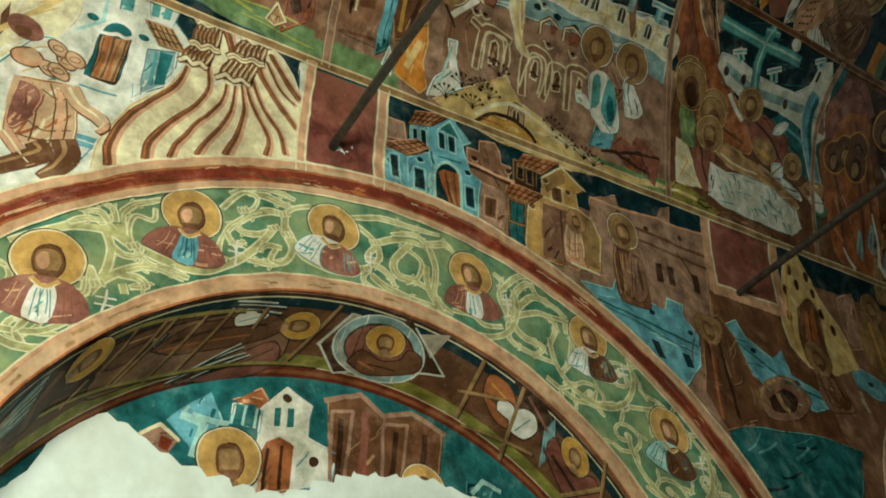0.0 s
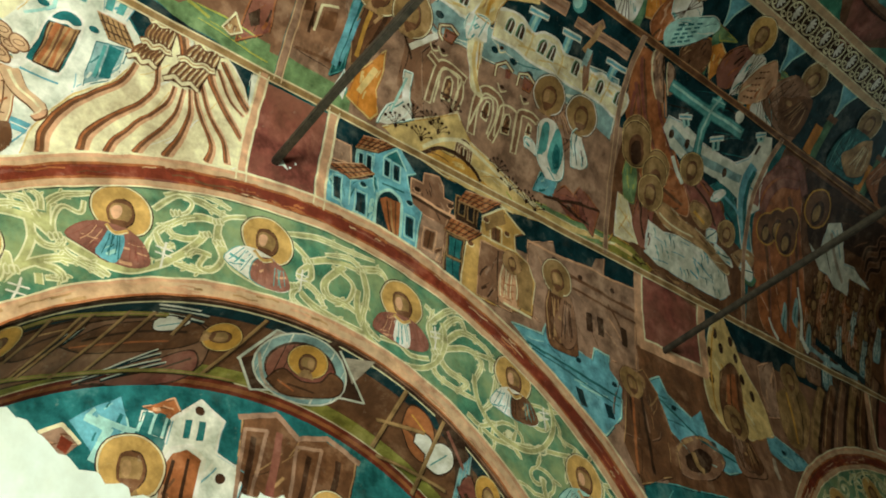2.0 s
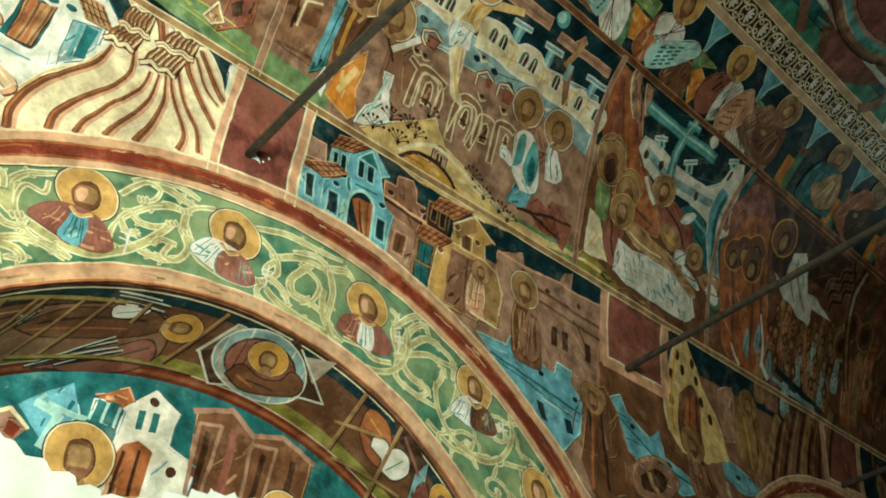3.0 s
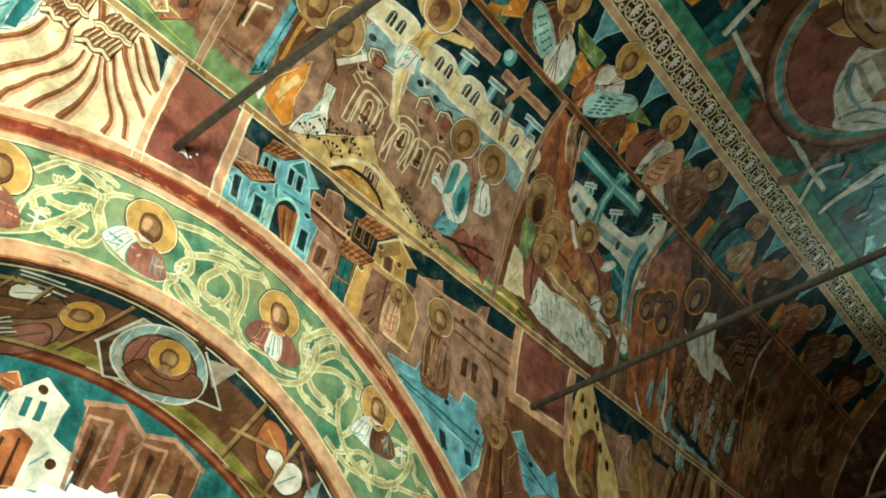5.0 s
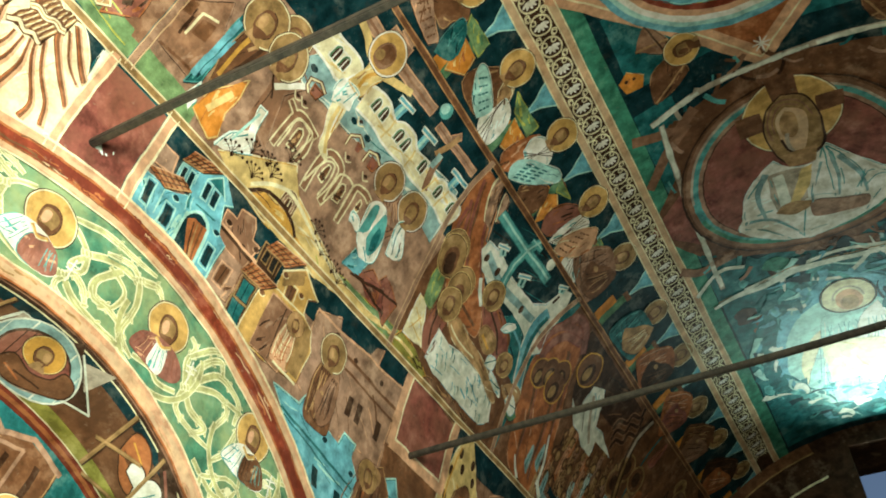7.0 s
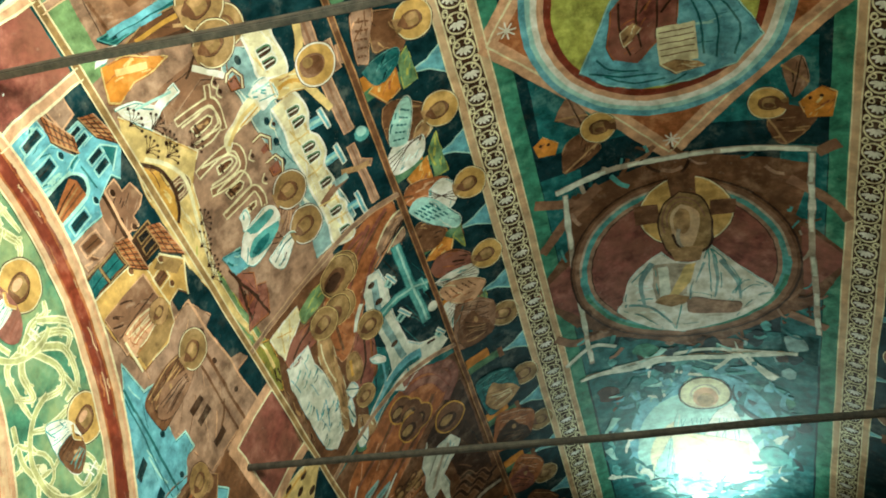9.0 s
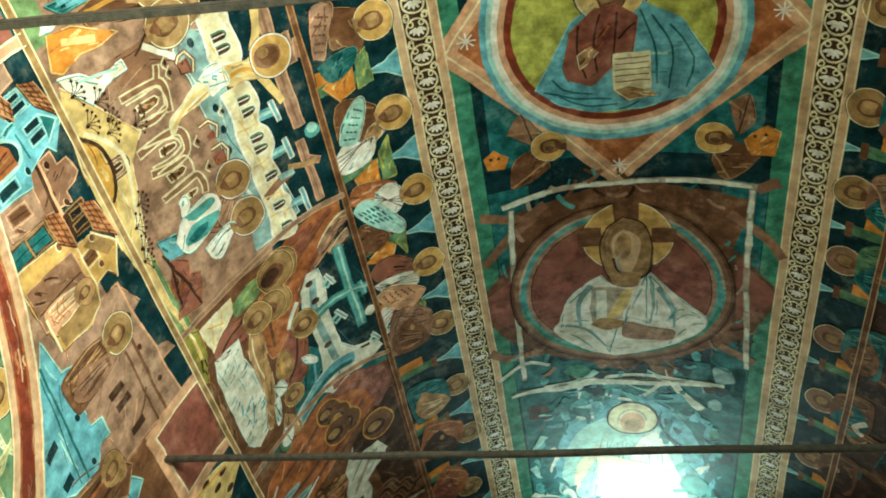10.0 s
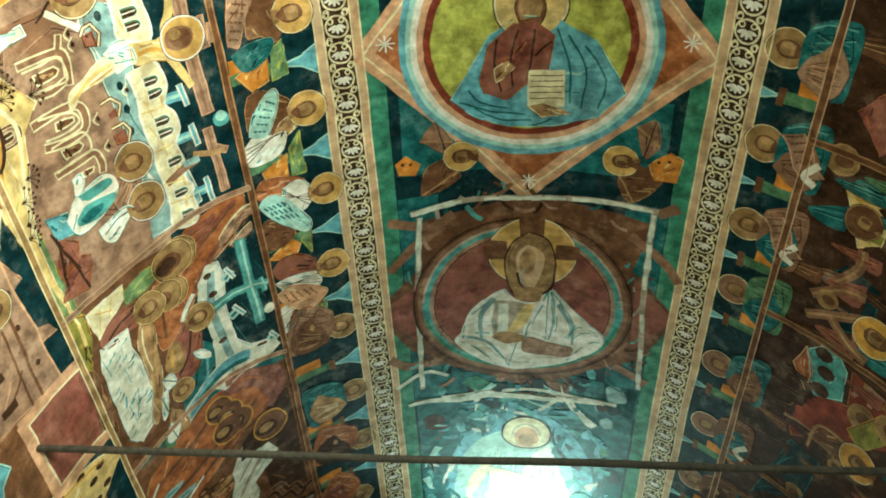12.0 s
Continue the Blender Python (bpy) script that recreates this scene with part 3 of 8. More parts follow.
def walled(pn, colour, pts, openings=(), lay=3, edge="pink", hole="umber", name="painted_house", eyes=()):
    """A painted wall with a pale hairline outline, framed openings and small eye windows."""
    out = tint(DARK[colour], [[(p[0] + 0.006, p[1] - 0.006) for p in pts]]) + tint(colour, [list(pts)]) + brushed(colour, list(pts)) + tint(edge, contour(list(pts) + [pts[0]], 0.0072, 0.3))
    for o in openings:
        c = (sum(p[0] for p in o) / len(o), sum(p[1] for p in o) / len(o))
        out += tint(edge, stroke([(c[0] + (p[0] - c[0]) * 1.35, c[1] + (p[1] - c[1]) * 1.22) for p in list(o) + [o[0]]], 0.006)) + tint(hole, [list(o)])
        out += tint(DARK.get(hole, "black"), stroke([between(o[0], o[1], 0.5), between(o[3], o[2], 0.5)], 0.005))
    for c in eyes:
        out += tint(edge, hoop(c, 0.02, 0.016, 0.005, 10, 180, 360)) + tint(hole, [oval(c, 0.017, 0.013, 10)])
    return pn.add(name, out, lay)


def fluted(pn, a, b, c, d, lay=5, n=6):
    """A rock ledge: pale slab from a to b, grooves down to c and d, a scalloped pale foot."""
    out = tint("umber", [[a, b, (c[0] + 0.01, c[1] - 0.012), (d[0], d[1] - 0.012)]]) + tint("flesh", [[a, b, c, d]])
    for k in range(n):
        t = (k + 0.5) / n
        top, low = between(a, b, t), between(d, c, t)
        mid = between(top, low, 0.5)
        out += tint("brown", taper([top, (mid[0] - 0.012, mid[1] - 0.004), low], 0.012, 0.007)) + tint("cream", stroke([between(top, low, 0.1), (mid[0] + 0.004, mid[1]), low], 0.004))
    foot = [between(d, c, k / 8) for k in range(9)]
    foot = [(p[0], p[1] - 0.010 * math.sin(1.5 + 1.6 * i)) for i, p in enumerate(foot)]
    head = [between(a, b, -0.06 + 1.12 * k / 8) for k in range(9)]
    head = [(p[0], p[1] + 0.008 * math.sin(1.5 * i)) for i, p in enumerate(head)]
    out += tint("brown", stroke(bend(foot, 2), 0.026)) + tint("cream", stroke(bend(foot, 2), 0.015)) + tint("brown", stroke(bend(head, 2), 0.034)) + tint("cream", stroke(bend(head, 2), 0.022)) + tint("flesh", stroke(bend(head, 2), 0.006))
    return pn.add("rock_step", out, lay)


def bust(pn, head, r, foot, first, second, lay=5):
    """A haloed plain half figure in two-coloured dress."""
    d = span(head, foot) or 1
    x, y = (foot[0] - head[0]) / d, (foot[1] - head[1]) / d
    first, second = ("plum" if c == "wine" else c for c in (first, second))

    def at(a, b):
        return head[0] + (-y * a + x * b) * r, head[1] + (x * a + y * b) * r
    body = bend([at(-0.3, 0.62), at(-0.75, 0.8), at(-1.12, 1.2), at(-1.3, 1.72), at(-0.8, 1.92), at(0.0, 2.06), at(0.8, 1.96), at(1.22, 1.66), at(1.08, 1.15), at(0.75, 0.8), at(0.3, 0.62)], 3)
    half = bend([at(-0.24, 0.85), at(-0.36, 1.3), at(-0.42, 1.98), at(0.2, 2.04), at(0.34, 1.3), at(0.24, 0.85)], 3) if first == "plum" else bend([at(-0.1, 0.85), at(-0.3, 1.25), at(-0.22, 2.0), at(0.6, 2.0), at(1.2, 1.66), at(1.08, 1.15), at(0.75, 0.8), at(0.3, 0.65)], 3)
    out = tint(first, [body]) + brushed(first, body, 14)
    out += folds(at(-0.5, 0.85), at(-0.9, 1.85), r * 0.45, r * 0.7, DARK[first], 5, 0.0035) + folds(at(-0.5, 0.9), at(-0.8, 1.8), r * 0.4, r * 0.6, LIGHT[first], 2, 0.0028, 1.1)
    out += tint(second, [half]) + brushed(second, half, 8)
    out += folds(at(0.0, 0.95), at(0.0, 1.95), r * 0.36, r * 0.6, DARK[second], 5, 0.0035) + folds(at(0.65, 0.9), at(0.8, 1.8), r * 0.4, r * 0.6, DARK[first], 4, 0.0035)
    out += tint(DARK[first], stroke(half[:9], 0.004) + stroke(body[4:15], 0.004)) + tint("gold", stroke(bend([at(-0.34, 0.74), at(0.0, 0.95), at(0.34, 0.74)], 4), 0.016)) + tint("cream", stroke(bend([at(-0.34, 0.8), at(0.0, 1.02), at(0.34, 0.8)], 4), 0.004))
    pn.add("painted_figure", out, lay + 1)
    return halo(pn, head, r, "gold", "pink", lay, down=(x, y))


# ---- registers ----
LINE1, LINE2, STRIP_N, STRIP_S = 0.824, 2.062, 2.700, 4.883
CROWN = math.pi * R / 2


def border(pts, w=0.03, lay=7, core="tan", edge="border", line="cream"):
    pn = Panel("register_border", "ochre-brown border with pale hairlines between painted scenes", BORDER_PLACE[0], pts[0], "border", "v")
    far = len(pts) - 1
    pn.add("border_edge", tint(edge, stroke(pts, w * 1.9)), lay)
    pn.add("border_core", tint(core, stroke(pts, w * 1.3)), lay + 0.6)
    d = span(pts[0], pts[far])
    x, y = -(pts[far][1] - pts[0][1]) / d, (pts[far][0] - pts[0][0]) / d
    for s in (-0.92, 0.92):
        pn.add("hairline", tint(line, stroke([(p[0] + x * w * s, p[1] + y * w * s) for p in pts], 0.006)), lay + 1.2)
    return pn


BORDER_PLACE = [wrap]
border([(-0.9, LINE1), (Y1, LINE1)], 0.020, core="tan", edge="border")
border([(-0.9, LINE2), (Y1, LINE2)], 0.020, core="brown", edge="rust", line="flesh")
for pts in ([(1.02, LINE1), (1.02, LINE2)], bend([(2.97, LINE1), (2.95, 1.13), (2.91, 1.43), (2.85, 1.72), (2.84, LINE2)], 5), bend([(4.20, LINE1), (4.14, 1.3), (4.10, 1.6), (4.12, 1.86), (4.16, LINE2)], 5)):
    border(pts, 0.018, core="mauve", edge="taupe", line="border")
border([(0.962, 0.30), (0.962, LINE1)], 0.022, core="pink", edge="cream")
border([(1.296, 0.32), (1.296, LINE1)], 0.026, core="pink", edge="cream")
BORDER_PLACE[0] = south
for v in (0.824, 2.062):
    border([(-0.9, v), (Y1, v)], 0.022, core="brown", edge="taupe", line="border")
for y in (1.25, 2.52, 3.71, 5.05):
    border([(y, 0.824), (y, 2.062)], 0.020, core="brown", edge="taupe", line="flesh")
BORDER_PLACE[0] = wrap


# ---- the arch bands with their medallions and vines ----
def arch_band(dh):
    pn = Panel("painted_arch_band", "green arch band with pale scrolling vines and an ox-red border", wrap, (OUTER[0] + dh, 0.0), "fresco")
    q = math.radians(100)

    def mixed(ang, k):
        p, r = on_arch(FRONT, ang, dh), on_arch(OUTER, ang, dh)
        return p[0] + (r[0] - p[0]) * k, p[1] + (r[1] - p[1]) * k

    def ring(o0, o1, n=64):
        turn = [-q + 2 * q * i / n for i in range(n + 1)]
        return [[[mixed(s, o0), mixed(e, o0), mixed(e, o1), mixed(s, o1)] for s, e in zip(turn, turn[1:])]]
    pn.add("green_ground", tint("leaf", ring(0.05, 0.85)), 3)
    pn.add("red_border", tint("pink", ring(0.775, 1.035)) + tint("border", ring(0.80, 0.99)) + tint("rust", ring(0.835, 0.955)) + tint("red", ring(0.852, 0.935)) + tint("cream", ring(1.018, 1.035)) + tint("cream", ring(0.773, 0.786)), 8, "ox-red border with peach edges")
    pn.add("inner_border", tint("pink", ring(0.0, 0.125)) + tint("border", ring(0.02, 0.09)) + tint("rust", ring(0.0, 0.014)) + tint("cream", ring(0.113, 0.125)), 8, "peach inner border")
    rng = random.Random(9 + int(dh))
    worn = []
    for i in range(150):
        a, k, long = rng.uniform(-1.3, 1.3), rng.uniform(0.835, 0.96), rng.uniform(0.015, 0.09)
        line = [mixed(a + long * t / 3, k + 0.006 * math.sin(3 * t + i)) for t in range(4)]
        worn += tint(rng.choice(("wine", "brown", "rust", "border", "red", "red")), stroke(line, rng.uniform(0.003, 0.01)))
    for i in range(90):
        a, k, long = rng.uniform(-1.3, 1.3), rng.uniform(0.02, 0.1), rng.uniform(0.015, 0.1)
        line = [mixed(a + long * t / 3, k + 0.005 * math.sin(3 * t + i)) for t in range(4)]
        worn += tint(rng.choice(("flesh", "pink", "border", "pink")), stroke(line, rng.uniform(0.003, 0.012)))
    pn.add("worn_brushwork", worn, 9)
    return pn, mixed


BAND, AT = arch_band(0.0)
BAND_2, AT_2 = arch_band(4.32)


def vine(pn, at, ang, flip):
    """Scrolls, stem and leaves in the gap between two medallions."""
    out = []

    def leaf(p, a, size):
        q = (p[0] + size * 0.8 * math.cos(a), p[1] + size * 0.8 * math.sin(a))
        return tint("vine", [oval(q, size, size * 0.3, 10, a)]) + tint("stem", [oval(q, size * 0.85, size * 0.17, 8, a)])
    for side in (-1, 1):
        for tier in (-1, 1):
            c = (ang + side * 0.068, 0.45 + tier * 0.16)
            turn = flip * side * tier
            pts = []
            for i in range(19):
                t = i / 18
                a = turn * t * 8.4 + (0.6 if side > 0 else 2.5)
                rr = 0.2 + 0.8 * t
                pts.append(at(c[0] + rr * 0.062 * math.cos(a), c[1] + rr * 0.125 * math.sin(a)))
            out += tint("vine", stroke(pts, 0.019)) + tint("stem", stroke(pts, 0.011))
            out += tint("vine", [oval(pts[0], 0.021, n=10)])
            for k in (9, 12, 15, 18):
                p, o = pts[k], at(*c)
                out += leaf(p, math.atan2(p[1] - o[1], p[0] - o[0]) + 0.7 * turn, 0.03 + 0.012 * (k % 2))
    up = flip > 0
    stem = [at(ang - 0.19, 0.16 if up else 0.74), at(ang - 0.08, 0.2 if up else 0.7), at(ang, 0.45), at(ang + 0.08, 0.7 if up else 0.2), at(ang + 0.19, 0.74 if up else 0.16)]
    line = bend(stem, 6)
    out += tint("vine", stroke(line, 0.024)) + tint("stem", stroke(line, 0.015))
    for i in (3, 8, 16, 21):
        p, q = line[i], line[i + 1]
        a = math.atan2(q[1] - p[1], q[0] - p[0])
        for d in (-1.0, 1.0):
            out += leaf(p, a + d, 0.04)
    p = at(ang, 0.45)
    out += tint("vine", [oval(p, 0.034, 0.026, 12)]) + tint("leaf", hoop(p, 0.02, 0.014, 0.006, 10))
    return pn.add("vine_scroll", out, 4, "pale green scrolling vine")


MEDALLIONS = [((0.194, -0.350), (0.200, -0.535), "wine", "white"), ((0.586, -0.039), (0.577, -0.223), "wine", "sky"), ((1.103, 0.085), (1.072, -0.107), "white", "wine"), ((1.704, 0.053), (1.700, -0.128), "wine", "white"), ((2.274, -0.111), (2.247, -0.374), "white", "brown"), ((2.600, -0.489), (2.529, -0.746), "aqua", "brown")]
for head, foot, first, second in MEDALLIONS:
    bust(BAND, head, 0.104, foot, first, second)
    c = between(head, foot, 0.45)
    ring = [[q for q in hoop(c, 0.215, 0.215, w, 22, 165, 375) if span(q[0], FRONT) > FRONT[2] + 0.07] for w in (0.027, 0.018)]
    if head[0] > 1.5 or head[0] < 0.4:
        BAND.add("vine_wreath", tint("vine", ring[0]) + tint("stem", ring[1]), 4.6)
    BAND.add("painted_mark", tint("white", stroke([(c[0] + 0.155, c[1] - 0.09), (c[0] + 0.165, c[1] + 0.02)], 0.007) + stroke([(c[0] + 0.135, c[1] - 0.01), (c[0] + 0.19, c[1] - 0.005)], 0.006) + stroke([(c[0] + 0.135, c[1] - 0.035), (c[0] + 0.185, c[1] - 0.03)], 0.006)), 6)


def bearing(circle, p):
    return math.atan2(p[0] - circle[0], p[1] - circle[1])


HEADS = sorted(bearing((1.27, -1.44), m[0]) for m in MEDALLIONS)
HEADS = [HEADS[0] - 0.36] + HEADS + [HEADS[-1] + 0.36]
for i, (a, b) in enumerate(zip(HEADS, HEADS[1:])):
    if i not in (1, 2, 3, 4):
        vine(BAND, AT, (a + b) / 2, 1 if i % 2 else -1)
WEST_VINE = [
    ([(0.090, -0.315), (0.221, -0.219), (0.331, -0.199), (0.417, -0.232), (0.520, -0.259), (0.618, -0.262), (0.707, -0.220), (0.801, -0.120), (0.872, 0.001)], 0.026, 0.022),
    ([(0.421, -0.235), (0.379, -0.202), (0.328, -0.163), (0.273, -0.169), (0.228, -0.203)], 0.016, 0.0), ([(0.326, -0.188), (0.357, -0.270), (0.354, -0.347), (0.331, -0.398), (0.287, -0.475), (0.215, -0.548)], 0.022, 0.020),
    ([(0.413, -0.225), (0.379, -0.181), (0.374, -0.119), (0.411, -0.058), (0.481, -0.011)], 0.014, 0.0), ([(0.413, -0.225), (0.398, -0.173), (0.413, -0.112), (0.462, -0.109), (0.465, -0.058)], 0.010, 0.008),
    ([(0.337, -0.396), (0.388, -0.341), (0.465, -0.298), (0.541, -0.287), (0.590, -0.300)], 0.014, 0.0), ([(0.389, -0.345), (0.447, -0.349), (0.469, -0.371), (0.428, -0.386)], 0.012, 0.0),
    ([(0.425, -0.238), (0.459, -0.279), (0.519, -0.295), (0.574, -0.311)], 0.010, 0.0), ([(0.356, -0.248), (0.394, -0.273), (0.433, -0.266), (0.449, -0.237)], 0.010, 0.0),
    ([(0.331, -0.398), (0.304, -0.352), (0.302, -0.440), (0.262, -0.438)], 0.012, 0.0), ([(0.334, -0.166), (0.303, -0.132), (0.245, -0.140)], 0.010, 0.0), ([(0.357, -0.155), (0.343, -0.109), (0.310, -0.095)], 0.010, 0.0),
]
CROWN_VINE = [
    ([(0.907, 0.072), (0.846, 0.070), (0.776, 0.023), (0.721, -0.047), (0.694, -0.123)], 0.014, 0.0), ([(0.872, -0.004), (0.816, -0.043), (0.764, -0.055), (0.741, -0.028), (0.764, 0.002)], 0.012, 0.0),
    ([(0.685, 0.025), (0.716, 0.076), (0.761, 0.122), (0.805, 0.110), (0.792, 0.062), (0.756, 0.041)], 0.014, 0.006), ([(0.774, 0.123), (0.842, 0.131), (0.899, 0.119), (0.944, 0.117)], 0.014, 0.0),
    ([(0.710, 0.099), (0.796, 0.159), (0.883, 0.165), (0.946, 0.155)], 0.010, 0.0), ([(0.911, 0.076), (0.916, -0.018), (0.939, -0.081), (0.905, -0.149), (0.859, -0.147), (0.881, -0.093)], 0.022, 0.012),
    ([(0.908, -0.138), (0.856, -0.168), (0.781, -0.172)], 0.014, 0.0), ([(0.897, -0.082), (0.848, -0.086), (0.817, -0.119)], 0.010, 0.0), ([(0.919, 0.010), (0.974, -0.088), (1.059, -0.116), (1.160, -0.110), (1.230, -0.069)], 0.022, 0.020),
    ([(0.911, 0.079), (0.952, 0.120), (1.010, 0.150)], 0.014, 0.012), ([(0.706, -0.079), (0.737, -0.121), (0.771, -0.097)], 0.010, 0.0), ([(0.693, -0.109), (0.685, -0.185), (0.709, -0.195)], 0.008, 0.0),
]
EAST_VINE = [
    ([(1.148, 0.137), (1.225, 0.106), (1.274, 0.067), (1.286, -0.008), (1.228, -0.065)], 0.018, 0.016), ([(1.170, 0.152), (1.303, 0.192), (1.447, 0.196), (1.568, 0.197)], 0.012, 0.0),
    ([(1.274, 0.067), (1.388, 0.121), (1.507, 0.135), (1.594, 0.159), (1.629, 0.132)], 0.016, 0.0), ([(1.224, -0.067), (1.290, -0.122), (1.394, -0.154), (1.534, -0.168)], 0.018, 0.0),
    ([(1.424, 0.106), (1.349, 0.003), (1.364, -0.065), (1.434, -0.063), (1.497, -0.091)], 0.016, 0.0), ([(1.378, 0.088), (1.465, 0.045), (1.454, -0.042), (1.395, -0.087)], 0.014, 0.010),
    ([(1.507, 0.132), (1.535, 0.024), (1.519, -0.107), (1.588, -0.175)], 0.014, 0.0), ([(1.280, 0.054), (1.238, -0.017), (1.315, -0.063), (1.348, -0.120)], 0.012, 0.0), ([(1.243, -0.068), (1.214, -0.134), (1.324, -0.182)], 0.010, 0.0),
    ([(1.507, 0.132), (1.451, 0.162), (1.348, 0.133)], 0.010, 0.0),
]
FAN_VINE = [
    ([(1.861, -0.127), (1.838, -0.034), (1.864, 0.051), (1.828, 0.085)], 0.014, 0.0), ([(1.861, -0.127), (1.917, 0.007), (2.000, 0.083), (2.035, 0.030)], 0.014, 0.0), ([(1.861, -0.127), (2.010, 0.019), (2.146, -0.020), (2.150, -0.124)], 0.014, 0.0),
    ([(1.861, -0.127), (2.017, -0.056), (2.101, -0.099), (2.037, -0.216)], 0.014, 0.0), ([(1.861, -0.127), (1.914, -0.195), (2.006, -0.227), (1.944, -0.286)], 0.014, 0.0), ([(1.861, -0.127), (1.844, -0.223), (1.934, -0.265), (2.043, -0.290)], 0.012, 0.0),
    ([(1.851, 0.006), (1.975, 0.118), (2.102, 0.088)], 0.012, 0.0), ([(1.817, -0.171), (1.733, -0.185), (1.679, -0.156), (1.599, -0.160)], 0.016, 0.014), ([(2.092, -0.059), (2.186, -0.077), (2.137, -0.257), (2.076, -0.329)], 0.012, 0.0),
    ([(1.944, 0.104), (2.040, 0.159), (2.071, 0.103)], 0.010, 0.0),
]
KNOTS = ((0.419, -0.233), (0.334, -0.397), (0.872, 0.001), (0.909, 0.075), (0.920, -0.016), (1.230, -0.069), (0.756, 0.044))
MORE_KNOTS = ((1.271, 0.068), (1.224, -0.067), (1.507, 0.135), (1.861, -0.127), (1.864, -0.044))


def frond(pts, w0, w1):
    """A vine shoot with pale edges and a vein; w1 = 0 ends in a leaf that swells and comes to a point."""
    line = bend(pts, 6)
    n = len(line) - 1
    wide = [(w0 * (0.55 + 1.15 * math.sin(math.pi * min(1.0, 0.2 + 0.8 * i / n)) ** 0.8) if w1 == 0 else w0 + (w1 - w0) * i / n) for i in range(n + 1)]
    out = tint("leaf", [q for i in range(n) for q in stroke([(p[0] + 0.004, p[1] - 0.006) for p in line[i:i + 2]], wide[i] + 0.014)])
    out += tint("vine", [q for i in range(n) for q in stroke(line[i:i + 2], wide[i] + 0.010)])
    out += tint("stem", [q for i in range(n) for q in stroke(line[i:i + 2], max(0.002, wide[i] - 0.002))])
    if w1 == 0:
        out += tint("vine", stroke(line[n // 3:n - 1], 0.003))
        for k in (0.45, 0.7):
            i = int(n * k)
            a, b = line[i], line[i + 1]
            d = span(a, b) or 1
            x, y = (b[0] - a[0]) / d, (b[1] - a[1]) / d
            for side in (-1, 1):
                lobe = (a[0] + 0.02 * x - side * y * wide[i] * 0.75, a[1] + 0.02 * y + side * x * wide[i] * 0.75)
                tilt = math.atan2(y, x) + side * 0.7
                out += tint("vine", [oval(lobe, wide[i] * 0.6, wide[i] * 0.3, 10, tilt)]) + tint("stem", [oval(lobe, wide[i] * 0.44, wide[i] * 0.17, 8, tilt)])
    return out


for shoots in (WEST_VINE, CROWN_VINE, EAST_VINE, FAN_VINE):
    for k, (pts, w0, w1) in enumerate(shoots):
        BAND.add("vine_shoot", frond(pts, w0, w1), 4.1 + 0.05 * k, "pale yellow-green vine shoot" if w1 else "pale green curling vine leaf")
for p in KNOTS + MORE_KNOTS:
    tie = []
    for k in (-0.014, 0.0, 0.014):
        tie += tint("vine", [oval((p[0] + k, p[1] + k * 0.4), 0.009, 0.017, 12, 0.5)]) + tint("stem", [oval((p[0] + k, p[1] + k * 0.4), 0.005, 0.012, 10, 0.5)])
    BAND.add("vine_knot", tie, 5)
for i in range(-3, 1):
    vine(BAND_2, AT_2, i * 0.34, 1 if i % 2 else -1)
    c = AT_2(i * 0.34 - 0.17, 0.5)
    saint(BAND_2, c, 0.11, (c[0], c[1] - 0.2), 0.24, "wine", "white")

# ---- underside of the arch ----
def arch_soffit(dh):
    pn = Panel("painted_arch_soffit", "brown arch underside with roundels and ladders in dull fresco", soffit(dh), (0.0, 0.5), "fresco", "h")
    # dark brown fresco, deepened to umber with the underside's shade in the colour
    pn.add("brown_ground", tint("umber", [rect((-16, 0.0), (16, 1.0))]) + tint("brown", [rect((-16, 0.15), (16, 0.7))]), 1)
    pn.add("night_edge", tint("night", [rect((-16, 0.04), (16, 0.15))]) + tint("cream", [rect((-16, 0.03), (16, 0.045))]), 2)
    pn.add("olive_edge", tint("olive", [rect((-16, 0.70), (16, 0.84))]) + tint("cream", [rect((-16, 0.84), (16, 0.855))]), 2)
    pn.add("red_edge", tint("red", [rect((-16, 0.855), (16, 1.0))]) + tint("rust", [rect((-16, 0.9), (16, 0.95))]), 2)
    return pn


SOF = arch_soffit(0.0)
arch_soffit(4.32)


def squash(c, r):
    return oval(c, r * 10 / 1.12, r / 0.42, 24)


def bar(pts, w):
    """A stroke of even width in metres along the soffit."""
    return [[(x / 0.12, y / 0.42) for x, y in q] for q in stroke([(x * 0.12, y * 0.42) for x, y in pts], w)]


class Unrolled:
    """The soffit measured in metres along and across it."""

    def add(self, name, shapes, lay=1, label=""):
        return SOF.add(name, [(c, [(x / 0.12, y / 0.42) for x, y in o]) for c, o in shapes], lay, label)


def dim_halo(c, r, face, hair="brown"):
    """A tilted golden halo with a plain head that leans towards the point face."""
    a, b = (c[0] * 0.12, c[1] * 0.42), (face[0] * 0.12, face[1] * 0.42)
    d = span(a, b)
    return halo(Unrolled(), a, r, "ochre", "flesh", 6, "straw", ((b[0] - a[0]) / d, (b[1] - a[1]) / d))


def shape(colour, pts, marks=(), lay=3, name="painted_robe"):
    pts = bend(list(pts) + [pts[0]], 4)[:-1]
    return SOF.add(name, tint("umber", bar(pts + pts[:1], 0.012)) + tint(colour, [pts]) + list(marks), lay)


